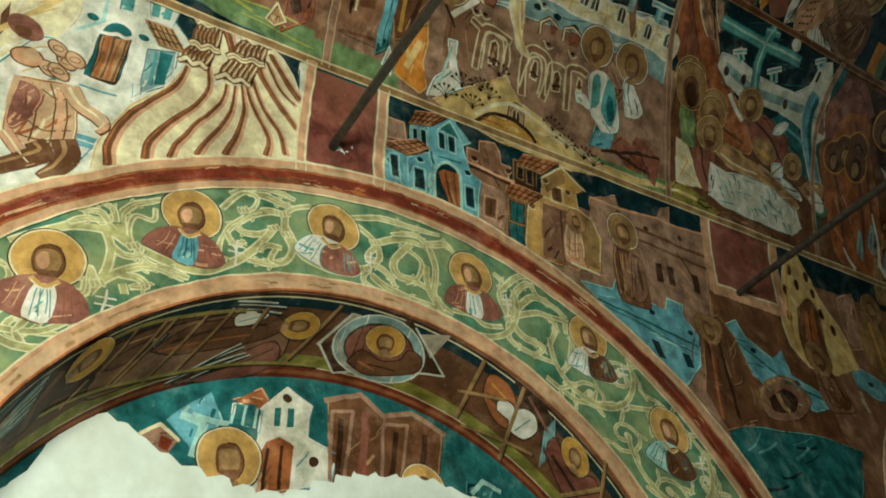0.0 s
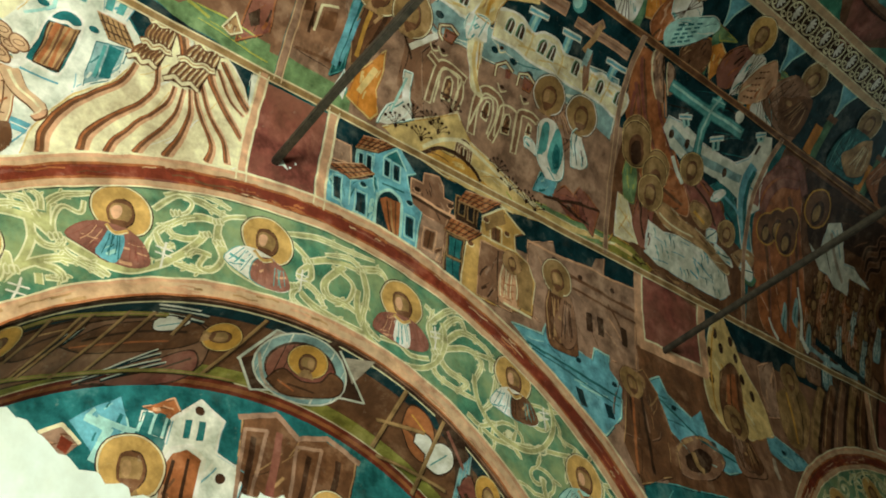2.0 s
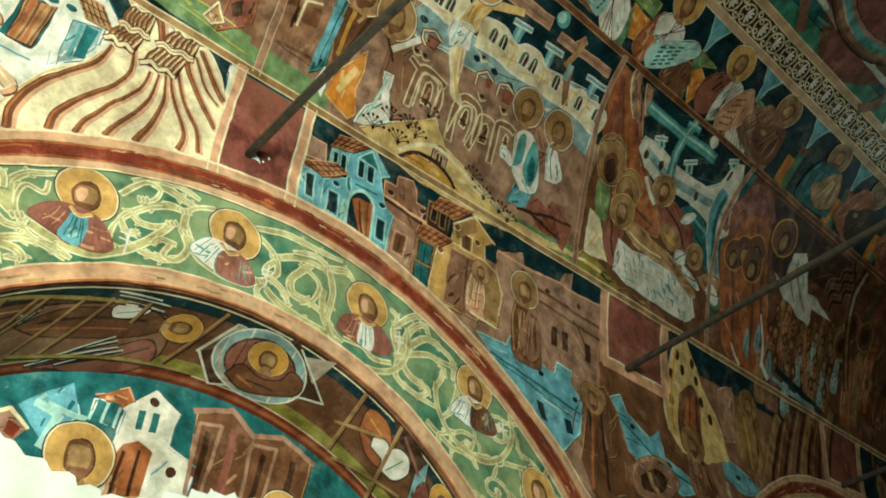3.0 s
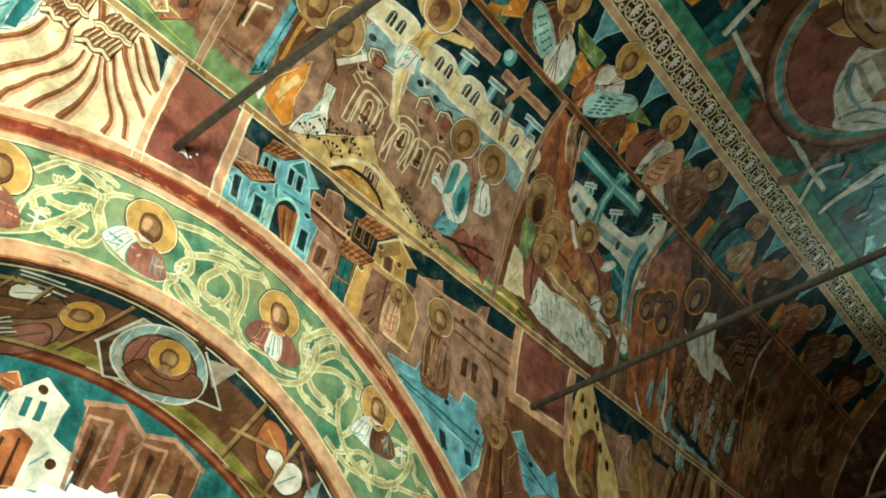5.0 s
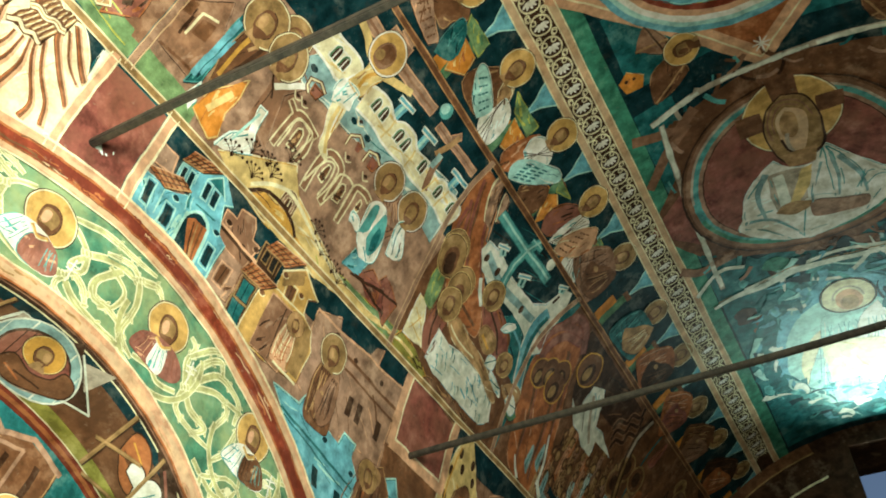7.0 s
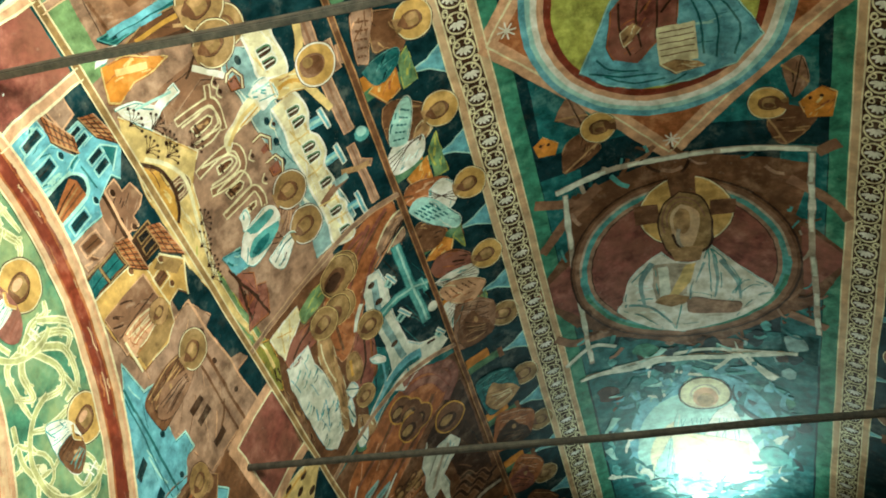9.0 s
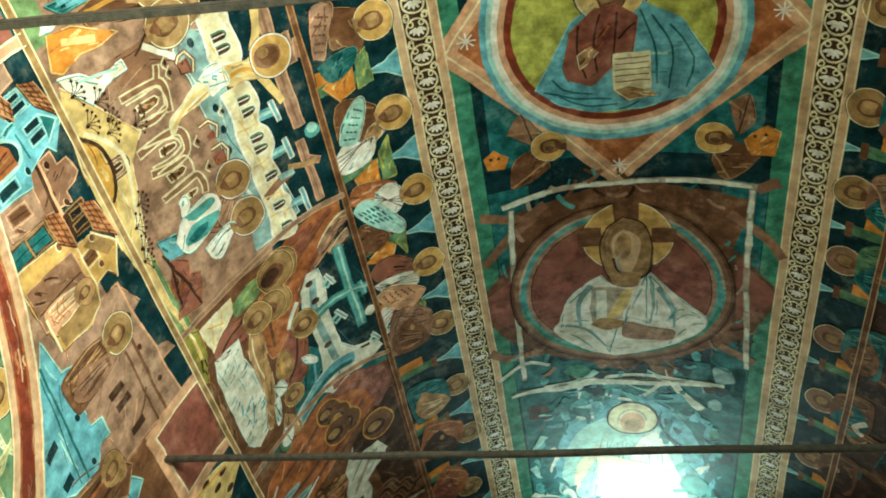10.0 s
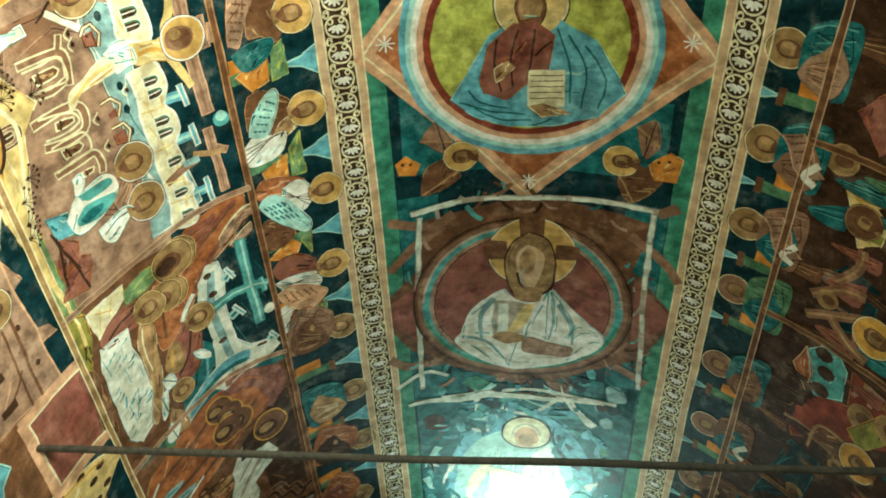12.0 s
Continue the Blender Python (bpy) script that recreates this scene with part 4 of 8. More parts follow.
shape("taupe", [(-7.31, 0.408), (-6.18, 0.256), (-4.46, 0.213), (-2.34, 0.246), (-1.83, 0.508), (-2.27, 0.844), (-5.71, 0.776), (-7.21, 0.698)], (), 2.6, "painted_wall")
shape("brown", [(-5.83, 0.423), (-4.99, 0.275), (-3.77, 0.254), (-2.52, 0.249), (-2.09, 0.376), (-2.60, 0.522), (-3.74, 0.588), (-5.06, 0.551)], tint("umber", bar([(-5.38, 0.404), (-4.12, 0.358), (-2.66, 0.351)], 0.012)) + tint("rust", bar([(-5.58, 0.463), (-4.31, 0.481), (-3.00, 0.467)], 0.008)), 3.4)
shape("wine", [(-4.75, 0.927), (-3.72, 0.858), (-2.76, 0.628), (-2.20, 0.560), (-1.91, 0.727), (-2.23, 0.919), (-3.28, 1.007)], tint("umber", bar([(-4.13, 0.911), (-2.91, 0.807), (-2.16, 0.645)], 0.01)), 3.2, "painted_wing")
shape("brown", [(-7.12, 0.186), (-6.13, 0.168), (-5.48, 0.204), (-5.91, 0.414), (-6.82, 0.456), (-7.26, 0.351)], tint("umber", bar([(-6.99, 0.332), (-6.02, 0.274)], 0.01)) + tint("flesh", bar([(-6.83, 0.231), (-5.83, 0.232)], 0.006)), 3.2)
shape("umber", [(-8.45, 0.084), (-9.08, 0.084), (-9.55, 0.276), (-9.57, 0.552), (-8.97, 0.585), (-8.41, 0.448), (-7.42, 0.522), (-7.46, 0.381)], tint("brown", bar([(-8.55, 0.156), (-9.06, 0.349), (-9.10, 0.549)], 0.03)), 3, "painted_wing")
shape("white", [(-3.68, 0.243), (-3.43, 0.184), (-2.71, 0.225), (-3.04, 0.331), (-3.55, 0.338)], tint("sea", bar([(-3.52, 0.299), (-2.92, 0.252)], 0.005)), 4.4, "painted_cloth")
for pts in ([(-5.86, 0.292), (-6.25, 0.439)], [(-5.63, 0.252), (-5.99, 0.418)], [(-5.50, 0.252), (-5.80, 0.388)], [(-3.86, 0.143), (-2.35, 0.219)], [(-3.70, 0.103), (-2.27, 0.151)], [(-3.78, 0.064), (-2.57, 0.106)], [(-4.95, 0.896), (-2.94, 0.677)], [(-4.73, 0.841), (-3.04, 0.605)], [(-4.41, 0.807), (-3.17, 0.561)], [(-4.23, 0.905), (-2.77, 0.706)]):
    SOF.add("painted_feather", tint("pale", bar(bend([pts[0], between(pts[0], pts[1], 0.5), pts[1]], 2), 0.007)) + tint("night", bar([(pts[0][0], pts[0][1] + 0.02), (pts[1][0], pts[1][1] + 0.02)], 0.008)), 4)
for k in range(9):
    a, b = between((-9.89, 0.168), (-10.03, 0.432), k / 8), between((-8.99, 0.046), (-9.22, 0.373), k / 8)
    SOF.add("painted_feather", tint("pale" if k % 2 else "sky", bar([a, b], 0.008)), 4)
shape("stone", [(-10.48, 0.232), (-9.69, 0.165), (-9.70, 0.366), (-10.44, 0.469), (-10.91, 0.428)], tint("sea", bar([(-10.69, 0.370), (-9.83, 0.290)], 0.008)), 3.4, "painted_cloth")
dim_halo((-7.77, 0.183), 0.074, (-8.19, 0.236))
dim_halo((-1.63, 0.346), 0.068, (-2.29, 0.366))
for pts in ([(-7.24, 0.421), (-6.80, 0.235), (-6.59, 0.081)], [(-6.77, 0.632), (-6.08, 0.330), (-5.74, 0.106)], [(-6.61, 0.658), (-5.88, 0.353), (-5.48, 0.118)], [(-5.67, 0.780), (-4.99, 0.436), (-4.49, 0.125)], [(-4.82, 0.756), (-4.21, 0.420), (-3.81, 0.144)], [(-3.02, 0.385), (-2.82, 0.154)], [(-1.66, 0.795), (-1.04, 0.365), (-0.66, 0.064)], [(-8.05, 0.600), (-7.52, 0.436)]):
    SOF.add("ladder_rung", tint("umber", bar([(p[0] + 0.06, p[1]) for p in pts], 0.014)) + tint("tan", bar(pts, 0.013)) + tint("flesh", bar([(p[0] - 0.03, p[1]) for p in pts], 0.005)), 5)
for pts in ([(-8.69, 0.518), (-7.14, 0.626), (-5.12, 0.780), (-2.70, 0.808), (-0.69, 0.810)], [(-7.68, 0.091), (-6.56, 0.074), (-4.96, 0.134), (-3.43, 0.171)]):
    SOF.add("ladder_rail", tint("umber", bar(bend([(p[0], p[1] + 0.02) for p in pts], 4), 0.016)) + tint("olive", bar(bend(pts, 4), 0.018)) + tint("flesh", bar(bend(pts, 4), 0.005)), 4.6)
SOF.add("painted_star", tint("pale", bar([(-0.90, 0.551), (-0.22, 0.137), (0.62, 0.160)], 0.012)) + tint("stone", [[(-0.22, 0.137), (0.59, 0.135), (-0.42, 0.517)]]) + tint("umber", [[(-0.84, 0.548), (-0.09, 0.861), (3.20, 0.448), (1.59, -0.002)]]) + tint("stone", [[(1.97, 0.125), (2.97, -0.023), (2.60, 0.333)]]) + tint("pale", bar([(-0.84, 0.548), (-0.13, 0.865), (3.20, 0.448), (1.82, 0.074)], 0.009)), 3)
SOF.add("roundel", tint("pale", [squash((0.98, 0.448), 0.168)]) + tint("mist", [squash((0.98, 0.448), 0.161)]) + tint("stone", bar(bend([(-0.40, 0.427), (0.24, 0.752), (1.36, 0.753), (2.17, 0.536)], 4), 0.012)) + tint("umber", [squash((0.98, 0.448), 0.128)]) + tint("wine", [squash((1.00, 0.461), 0.122)]), 4)
shape("brown", [(0.16, 0.681), (0.45, 0.512), (1.12, 0.572), (1.70, 0.489), (1.87, 0.340), (2.33, 0.383), (2.22, 0.569), (0.93, 0.774)], tint("umber", bar([(0.78, 0.654), (1.64, 0.630)], 0.008)) + tint("rust", bar([(0.47, 0.649), (1.07, 0.708)], 0.008)), 5)
dim_halo((1.06, 0.329), 0.076, (1.18, 0.485), "rust")
shape("rust", [(4.59, 0.394), (4.58, 0.136), (5.23, 0.103), (5.71, 0.237), (5.76, 0.527), (5.19, 0.557)], tint("brown", bar([(4.72, 0.356), (5.68, 0.399)], 0.02)) + tint("ochre", bar([(4.74, 0.209), (5.47, 0.268)], 0.008)), 4)
shape("white", [(5.76, 0.548), (5.68, 0.399), (5.97, 0.224), (6.43, 0.194), (6.65, 0.324), (6.31, 0.520)], tint("sea", bar([(5.96, 0.508), (6.33, 0.266)], 0.005)), 5, "painted_cloth")
shape("white", [(5.17, 0.435), (5.15, 0.304), (5.66, 0.274), (5.78, 0.437)], (), 5, "painted_cloth")
shape("umber", [(5.47, 0.026), (6.66, 0.029), (7.50, 0.267), (7.15, 0.544), (6.72, 0.270)], tint("wine", bar([(6.04, 0.067), (7.24, 0.270)], 0.015)), 3, "painted_wing")
for k in range(7):
    a, b = between((7.13, 0.647), (7.41, 0.366), k / 6), between((6.91, 0.246), (7.10, 0.053), k / 6)
    SOF.add("painted_feather", tint("sky" if k % 2 else "mist", bar([a, b], 0.007)), 4)
for pts in ([(4.00, 0.816), (4.25, 0.033)], [(5.79, 0.947), (5.78, 0.012)], [(3.79, 0.510), (5.36, 0.273)], [(4.25, 0.872), (6.75, 0.595)], [(9.50, 0.311), (9.23, -0.081)], [(8.13, 0.706), (9.36, 0.202)]):
    SOF.add("ladder_rung", tint("umber", bar([(p[0] + 0.05, p[1]) for p in pts], 0.016)) + tint("tan", bar(pts, 0.016)) + tint("flesh", bar([(p[0] - 0.03, p[1]) for p in pts], 0.005)), 5.6)
shape("wine", [(7.11, 0.444), (7.35, 0.220), (8.22, 0.398), (9.03, 0.192), (9.46, 0.374), (8.63, 0.714)], tint("umber", bar([(7.43, 0.416), (8.70, 0.531)], 0.02)), 4)
dim_halo((8.18, 0.188), 0.07, (8.31, 0.346))

# ---- the lunette inside the arch ----
LUN = Panel("painted_lunette", "teal lunette with painted houses above bare white plaster", tympanum, (1.3, -0.6), "fresco", "")
LUN.add("teal_ground", tint("teal", [oval((BACK[0], BACK[1]), BACK[2] + 0.01, n=48)]), 1)
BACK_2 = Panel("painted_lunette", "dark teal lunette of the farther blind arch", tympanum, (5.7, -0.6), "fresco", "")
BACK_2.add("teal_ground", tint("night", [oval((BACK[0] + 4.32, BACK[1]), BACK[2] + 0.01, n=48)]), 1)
patch(LUN, "sky", [(0.671, -0.568), (0.818, -0.442), (0.862, -0.544), (0.771, -0.663)], 2, "painted_rock", tint("aqua", stroke([(0.726, -0.547), (0.804, -0.565), (0.772, -0.683)], 0.03)) + tint("aqua", stroke([(0.764, -0.540), (0.882, -0.551)], 0.02)))
patch(LUN, "mauve", [(0.596, -0.632), (0.655, -0.592), (0.723, -0.641), (0.682, -0.697), (0.613, -0.689)], 3, "painted_hut", tint("cream", stroke([(0.596, -0.632), (0.654, -0.586), (0.723, -0.641)], 0.014)) + tint("red", [[(0.658, -0.626), (0.700, -0.645), (0.685, -0.687), (0.653, -0.673)]]))
patch(LUN, "pale", [(1.003, -0.473), (1.101, -0.372), (1.192, -0.432), (1.170, -0.555), (1.284, -0.603), (1.256, -0.715), (0.967, -0.813), (0.975, -0.651)], 2, "painted_house", tint("white", stroke([(0.999, -0.478), (1.101, -0.372), (1.192, -0.432)], 0.016)) + tint("umber", [oval((1.096, -0.413), 0.018)]) + tint("teal", [[(1.050, -0.464), (1.074, -0.459), (1.071, -0.528), (1.048, -0.532)]]) + tint("teal", [[(1.098, -0.455), (1.124, -0.450), (1.121, -0.523), (1.095, -0.528)]]) + tint("umber", [oval((1.200, -0.644), 0.02)]))
patch(LUN, "rust", [(1.005, -0.604), (1.067, -0.568), (1.124, -0.596), (1.107, -0.755), (0.987, -0.791)], 3, "painted_door", tint("umber", stroke([(1.025, -0.622), (1.010, -0.768)], 0.012)) + tint("umber", stroke([(1.077, -0.603), (1.066, -0.761)], 0.012)) + tint("white", stroke([(0.997, -0.627), (1.021, -0.576), (1.078, -0.553), (1.130, -0.595), (1.111, -0.755)], 0.016)))
patch(LUN, "rust", [(0.895, -0.460), (0.999, -0.394), (1.024, -0.435), (0.993, -0.479)], 3, "painted_roof")
patch(LUN, "aqua", [(0.896, -0.476), (0.995, -0.452), (0.979, -0.548), (0.886, -0.550)], 3, "painted_house", tint("teal", stroke([(0.924, -0.479), (0.914, -0.547)], 0.03)) + tint("teal", stroke([(0.966, -0.471), (0.955, -0.544)], 0.03)))
patch(LUN, "brown", [(1.260, -0.388), (1.393, -0.349), (1.484, -0.430), (1.614, -0.394), (1.751, -0.444), (1.707, -0.653), (1.256, -0.715)], 2, "painted_house", tint("mauve", stroke([(1.248, -0.390), (1.393, -0.342), (1.490, -0.419), (1.621, -0.380), (1.763, -0.449)], 0.022)) + tint("mauve", stroke([(1.256, -0.704), (1.274, -0.433), (1.359, -0.417), (1.312, -0.696)], 0.014)) + tint("mauve", stroke([(1.463, -0.665), (1.487, -0.453), (1.598, -0.439), (1.548, -0.664)], 0.014)) + tint("umber", stroke([(1.309, -0.462), (1.286, -0.689)], 0.022)) + tint("umber", stroke([(1.541, -0.480), (1.506, -0.659)], 0.022)) + tint("wine", stroke([(1.412, -0.419), (1.380, -0.687)], 0.03)) + tint("umber", stroke([(1.669, -0.470), (1.636, -0.663)], 0.025)))
halo(LUN, (0.892, -0.675), 0.112, "gold", "flesh", 5)
halo(LUN, (1.640, -0.685), 0.095, "gold", "flesh", 4)
patch(LUN, "teal", [(1.839, -0.635), (1.972, -0.641), (1.934, -0.697), (1.826, -0.710)], 3, "painted_house", tint("aqua", stroke([(1.858, -0.679), (1.921, -0.624), (1.995, -0.661)], 0.02)))
edge = [(0.250, -0.869), (0.371, -0.672), (0.452, -0.595), (0.558, -0.615), (0.682, -0.697), (0.832, -0.738), (0.967, -0.770), (1.107, -0.768), (1.256, -0.704), (1.370, -0.669), (1.510, -0.662), (1.658, -0.649), (1.804, -0.686), (2.006, -0.741), (2.261, -0.840)]
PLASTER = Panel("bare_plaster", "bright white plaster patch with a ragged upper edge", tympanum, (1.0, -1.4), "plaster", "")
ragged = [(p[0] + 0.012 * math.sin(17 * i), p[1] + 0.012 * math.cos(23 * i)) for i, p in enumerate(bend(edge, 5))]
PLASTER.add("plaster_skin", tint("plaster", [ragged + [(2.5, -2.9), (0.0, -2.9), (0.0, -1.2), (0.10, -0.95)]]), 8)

# ---- north wall, lowest register: the white town and the striped hill ----
TOWN = Panel("fresco_scene", "pale painted town with a striped hill", wrap, (0.4, 0.5))
TOWN.add("pale_ground", tint("pale", [above_arch(-0.5, 0.95, LINE1)]), 1)
patch(TOWN, "cream", [(-0.237, 0.697), (0.117, 0.834), (0.103, 0.622), (0.043, 0.465), (-0.084, 0.327), (-0.183, 0.328)], 2, "painted_wall", tint("brown", [[(-0.114, 0.538), (-0.096, 0.598), (-0.085, 0.503), (-0.100, 0.445)]]) + tint("straw", stroke([(-0.114, 0.463), (0.050, 0.698)], 0.02)))
patch(TOWN, "night", [(0.361, 0.893), (0.443, 0.899), (0.635, 0.859), (0.911, 0.837), (0.922, 0.683), (0.785, 0.823), (0.529, 0.819), (0.488, 0.708), (0.405, 0.784)], 1.6, "painted_sky")
patch(TOWN, "pale", [(0.119, 0.590), (0.188, 0.661), (0.179, 0.775), (0.238, 0.862), (0.320, 0.869), (0.342, 0.735), (0.447, 0.645), (0.456, 0.502), (0.385, 0.399), (0.286, 0.215), (0.196, 0.039), (0.136, 0.008), (0.145, 0.244), (0.143, 0.452)], 2, "painted_house", tint("sky", stroke([(0.163, 0.366), (0.281, 0.362)], 0.008)) + tint("sky", stroke([(0.153, 0.150), (0.249, 0.144)], 0.012)) + tint("sky", stroke([(0.155, 0.123), (0.247, 0.117)], 0.009)) + tint("teal", [oval((0.153, 0.660), 0.022, 0.014, 10), oval((0.331, 0.649), 0.02, 0.013, 10)]) + tint("aqua", stroke([(0.119, 0.590), (0.188, 0.661), (0.184, 0.770)], 0.012)))
patch(TOWN, "mist", [(0.344, 0.611), (0.450, 0.642), (0.450, 0.499), (0.353, 0.408)], 2.6, "painted_wall", tint("teal", [[(0.396, 0.618), (0.438, 0.619), (0.429, 0.480), (0.397, 0.469)]]) + tint("sea", stroke([(0.383, 0.605), (0.384, 0.464)], 0.012)))
TOWN.add("painted_doorway", tint("white", [bend([(0.161, 0.404), (0.174, 0.543), (0.190, 0.636), (0.220, 0.674), (0.267, 0.680), (0.300, 0.645), (0.301, 0.513), (0.283, 0.398), (0.224, 0.392), (0.161, 0.404)], 4)]) + tint("teal", [bend([(0.171, 0.410), (0.182, 0.540), (0.196, 0.626), (0.223, 0.663), (0.262, 0.666), (0.290, 0.634), (0.291, 0.507), (0.277, 0.410), (0.221, 0.406), (0.171, 0.410)], 4)]), 3)
TOWN.add("painted_door", tint("umber", [[(0.191, 0.405), (0.192, 0.595), (0.295, 0.621), (0.276, 0.407)]]) + tint("flesh", [[(0.195, 0.412), (0.198, 0.593), (0.290, 0.618), (0.270, 0.417)]]) + tint("rust", taper([(0.207, 0.419), (0.215, 0.513), (0.219, 0.599)], 0.012, 0.02)) + tint("rust", taper([(0.244, 0.419), (0.247, 0.510), (0.257, 0.605)], 0.014, 0.008)) + tint("brown", taper([(0.225, 0.419), (0.236, 0.525), (0.234, 0.603)], 0.006, 0.01)) + tint("brown", taper([(0.260, 0.417), (0.275, 0.525), (0.280, 0.608)], 0.01, 0.006)) + tint("brown", taper([(0.197, 0.429), (0.204, 0.512), (0.206, 0.587)], 0.005, 0.005)) + tint("white", stroke(bend([(0.193, 0.606), (0.220, 0.611), (0.241, 0.623), (0.266, 0.618), (0.293, 0.631)], 4), 0.014)), 3.8)
patch(TOWN, "sea", [(0.228, 0.732), (0.225, 0.777), (0.243, 0.804), (0.271, 0.796), (0.277, 0.739)], 3, "painted_window", tint("white", stroke([(0.226, 0.725), (0.220, 0.780), (0.241, 0.811), (0.276, 0.802), (0.282, 0.736)], 0.01)))
patch(TOWN, "pale", [(0.316, 0.819), (0.433, 0.831), (0.413, 0.750), (0.332, 0.737)], 3, "painted_balcony", tint("sea", [[(0.336, 0.804), (0.365, 0.807), (0.365, 0.756), (0.336, 0.753)]]) + tint("sea", [[(0.380, 0.801), (0.408, 0.807), (0.402, 0.760), (0.377, 0.757)]]) + tint("white", stroke([(0.332, 0.737), (0.410, 0.746), (0.465, 0.714)], 0.012)))
tiled(TOWN, [(0.332, 0.823), (0.437, 0.833), (0.361, 0.893), (0.292, 0.864)], 4, "flesh")
tiled(TOWN, [(0.383, 0.643), (0.482, 0.653), (0.422, 0.729), (0.317, 0.729)], 4, "flesh")
patch(TOWN, "cream", [(0.242, 0.027), (0.252, 0.132), (0.292, 0.265), (0.350, 0.375), (0.431, 0.471), (0.477, 0.575), (0.492, 0.648), (0.499, 0.714), (0.518, 0.819), (0.606, 0.844), (0.662, 0.776), (0.691, 0.818), (0.780, 0.826), (0.919, 0.684), (0.949, 0.360), (0.579, 0.203), (0.396, 0.120)], 3, "painted_hill", smooth=True)
HILL = (([(0.295, 0.072), (0.290, 0.160), (0.325, 0.288), (0.412, 0.413), (0.475, 0.512), (0.492, 0.594)], 0.036, 0.014), ([(0.408, 0.141), (0.416, 0.229), (0.469, 0.330), (0.545, 0.441), (0.579, 0.537), (0.564, 0.637)], 0.034, 0.012), ([(0.486, 0.180), (0.504, 0.247), (0.560, 0.354), (0.632, 0.482), (0.642, 0.574)], 0.026, 0.01), ([(0.576, 0.223), (0.606, 0.297), (0.670, 0.436), (0.675, 0.580)], 0.026, 0.01), ([(0.674, 0.265), (0.707, 0.367), (0.723, 0.500), (0.700, 0.592)], 0.03, 0.01),
        ([(0.819, 0.322), (0.823, 0.401), (0.763, 0.503), (0.719, 0.602)], 0.026, 0.01), ([(0.897, 0.358), (0.864, 0.442), (0.790, 0.533), (0.734, 0.648)], 0.026, 0.012), ([(0.933, 0.491), (0.856, 0.565), (0.785, 0.651), (0.749, 0.716)], 0.022, 0.03), ([(0.933, 0.630), (0.863, 0.696), (0.794, 0.778)], 0.03, 0.022), ([(0.624, 0.603), (0.646, 0.718), (0.607, 0.817)], 0.022, 0.036), ([(0.918, 0.597), (0.856, 0.637), (0.783, 0.739)], 0.012, 0.012))
for pts, w0, w1 in HILL:
    TOWN.add("hill_stripe", tint("pink", taper([(p[0] + 0.008, p[1] - 0.002) for p in pts], w0 * 1.2, w1 * 1.2)) + tint("brown", taper(pts, w0 * 0.8, w1 * 0.9)) + tint("rust", taper([(p[0] - 0.004, p[1]) for p in pts], w0 * 0.25, w1 * 0.2)), 4)
fluted(TOWN, (0.502, 0.799), (0.601, 0.825), (0.588, 0.715), (0.498, 0.702), 5)
fluted(TOWN, (0.498, 0.700), (0.588, 0.712), (0.562, 0.625), (0.460, 0.617), 5.4)
fluted(TOWN, (0.678, 0.800), (0.781, 0.821), (0.768, 0.728), (0.640, 0.704), 5)
fluted(TOWN, (0.641, 0.701), (0.762, 0.723), (0.731, 0.611), (0.602, 0.602), 5.4)
patch(TOWN, "white", [(-0.107, 0.287), (-0.063, 0.382), (-0.002, 0.495), (0.071, 0.516), (0.113, 0.467), (0.178, 0.392), (0.100, 0.336), (0.018, 0.317), (-0.039, 0.271)], 3, "painted_mantle", tint("straw", stroke(bend([(-0.033, 0.396), (0.022, 0.463), (0.087, 0.474)], 4), 0.006) + stroke(bend([(-0.003, 0.337), (0.059, 0.401), (0.136, 0.388)], 4), 0.006)), True)
TOWN.add("painted_head", tint("plum", [oval((-0.034, 0.519), 0.062, 0.045, 16, -0.4)]) + tint("brown", [oval((-0.039, 0.502), 0.03, 0.02, 10)]), 4)
TOWN.add("painted_head", tint("brown", [oval((-0.004, 0.405), 0.052, 0.042, 16)]) + tint("pink", [oval((-0.004, 0.405), 0.046, 0.036, 16)]) + tint("border", [oval((0.007, 0.420), 0.022, 0.026, 12)]), 4)
for c in ((0.075, 0.478), (0.112, 0.436), (0.097, 0.385), (0.066, 0.385), (0.137, 0.458)):
    TOWN.add("painted_curl", tint("brown", [oval(c, 0.042, 0.028, 14, -0.6)]) + tint("border", [oval(c, 0.036, 0.022, 14, -0.6)]) + tint("brown", hoop(c, 0.018, 0.011, 0.004, 10)), 4.2)
patch(TOWN, "border", [(-0.022, 0.313), (0.049, 0.332), (0.146, 0.352), (0.176, 0.306), (0.175, 0.231), (0.180, 0.120), (0.130, 0.078), (0.067, 0.061), (-0.007, 0.067), (-0.018, 0.183)], 3.6, "painted_tunic", sum([tint("brown", stroke(bend([a, b, c], 4), 0.005)) for a, b, c in (((0.037, 0.307), (0.064, 0.221), (0.065, 0.075)), ((0.084, 0.329), (0.114, 0.243), (0.122, 0.085)), ((0.127, 0.324), (0.150, 0.235), (0.158, 0.105)), ((0.014, 0.173), (0.087, 0.133), (0.170, 0.160)), ((0.066, 0.296), (0.111, 0.277), (0.160, 0.294)), ((0.021, 0.089), (0.078, 0.090), (0.170, 0.120)))], []) + tint("pink", stroke(bend([(0.110, 0.316), (0.134, 0.228), (0.141, 0.108)], 4), 0.016)), True)
patch(TOWN, "plum", [(0.001, 0.300), (0.049, 0.297), (0.071, 0.253), (0.054, 0.182), (0.016, 0.111), (-0.010, 0.129), (-0.003, 0.224)], 4.4, "painted_shadow", tint("wine", stroke(bend([(0.026, 0.277), (0.033, 0.207), (0.009, 0.132)], 4), 0.008)), True)
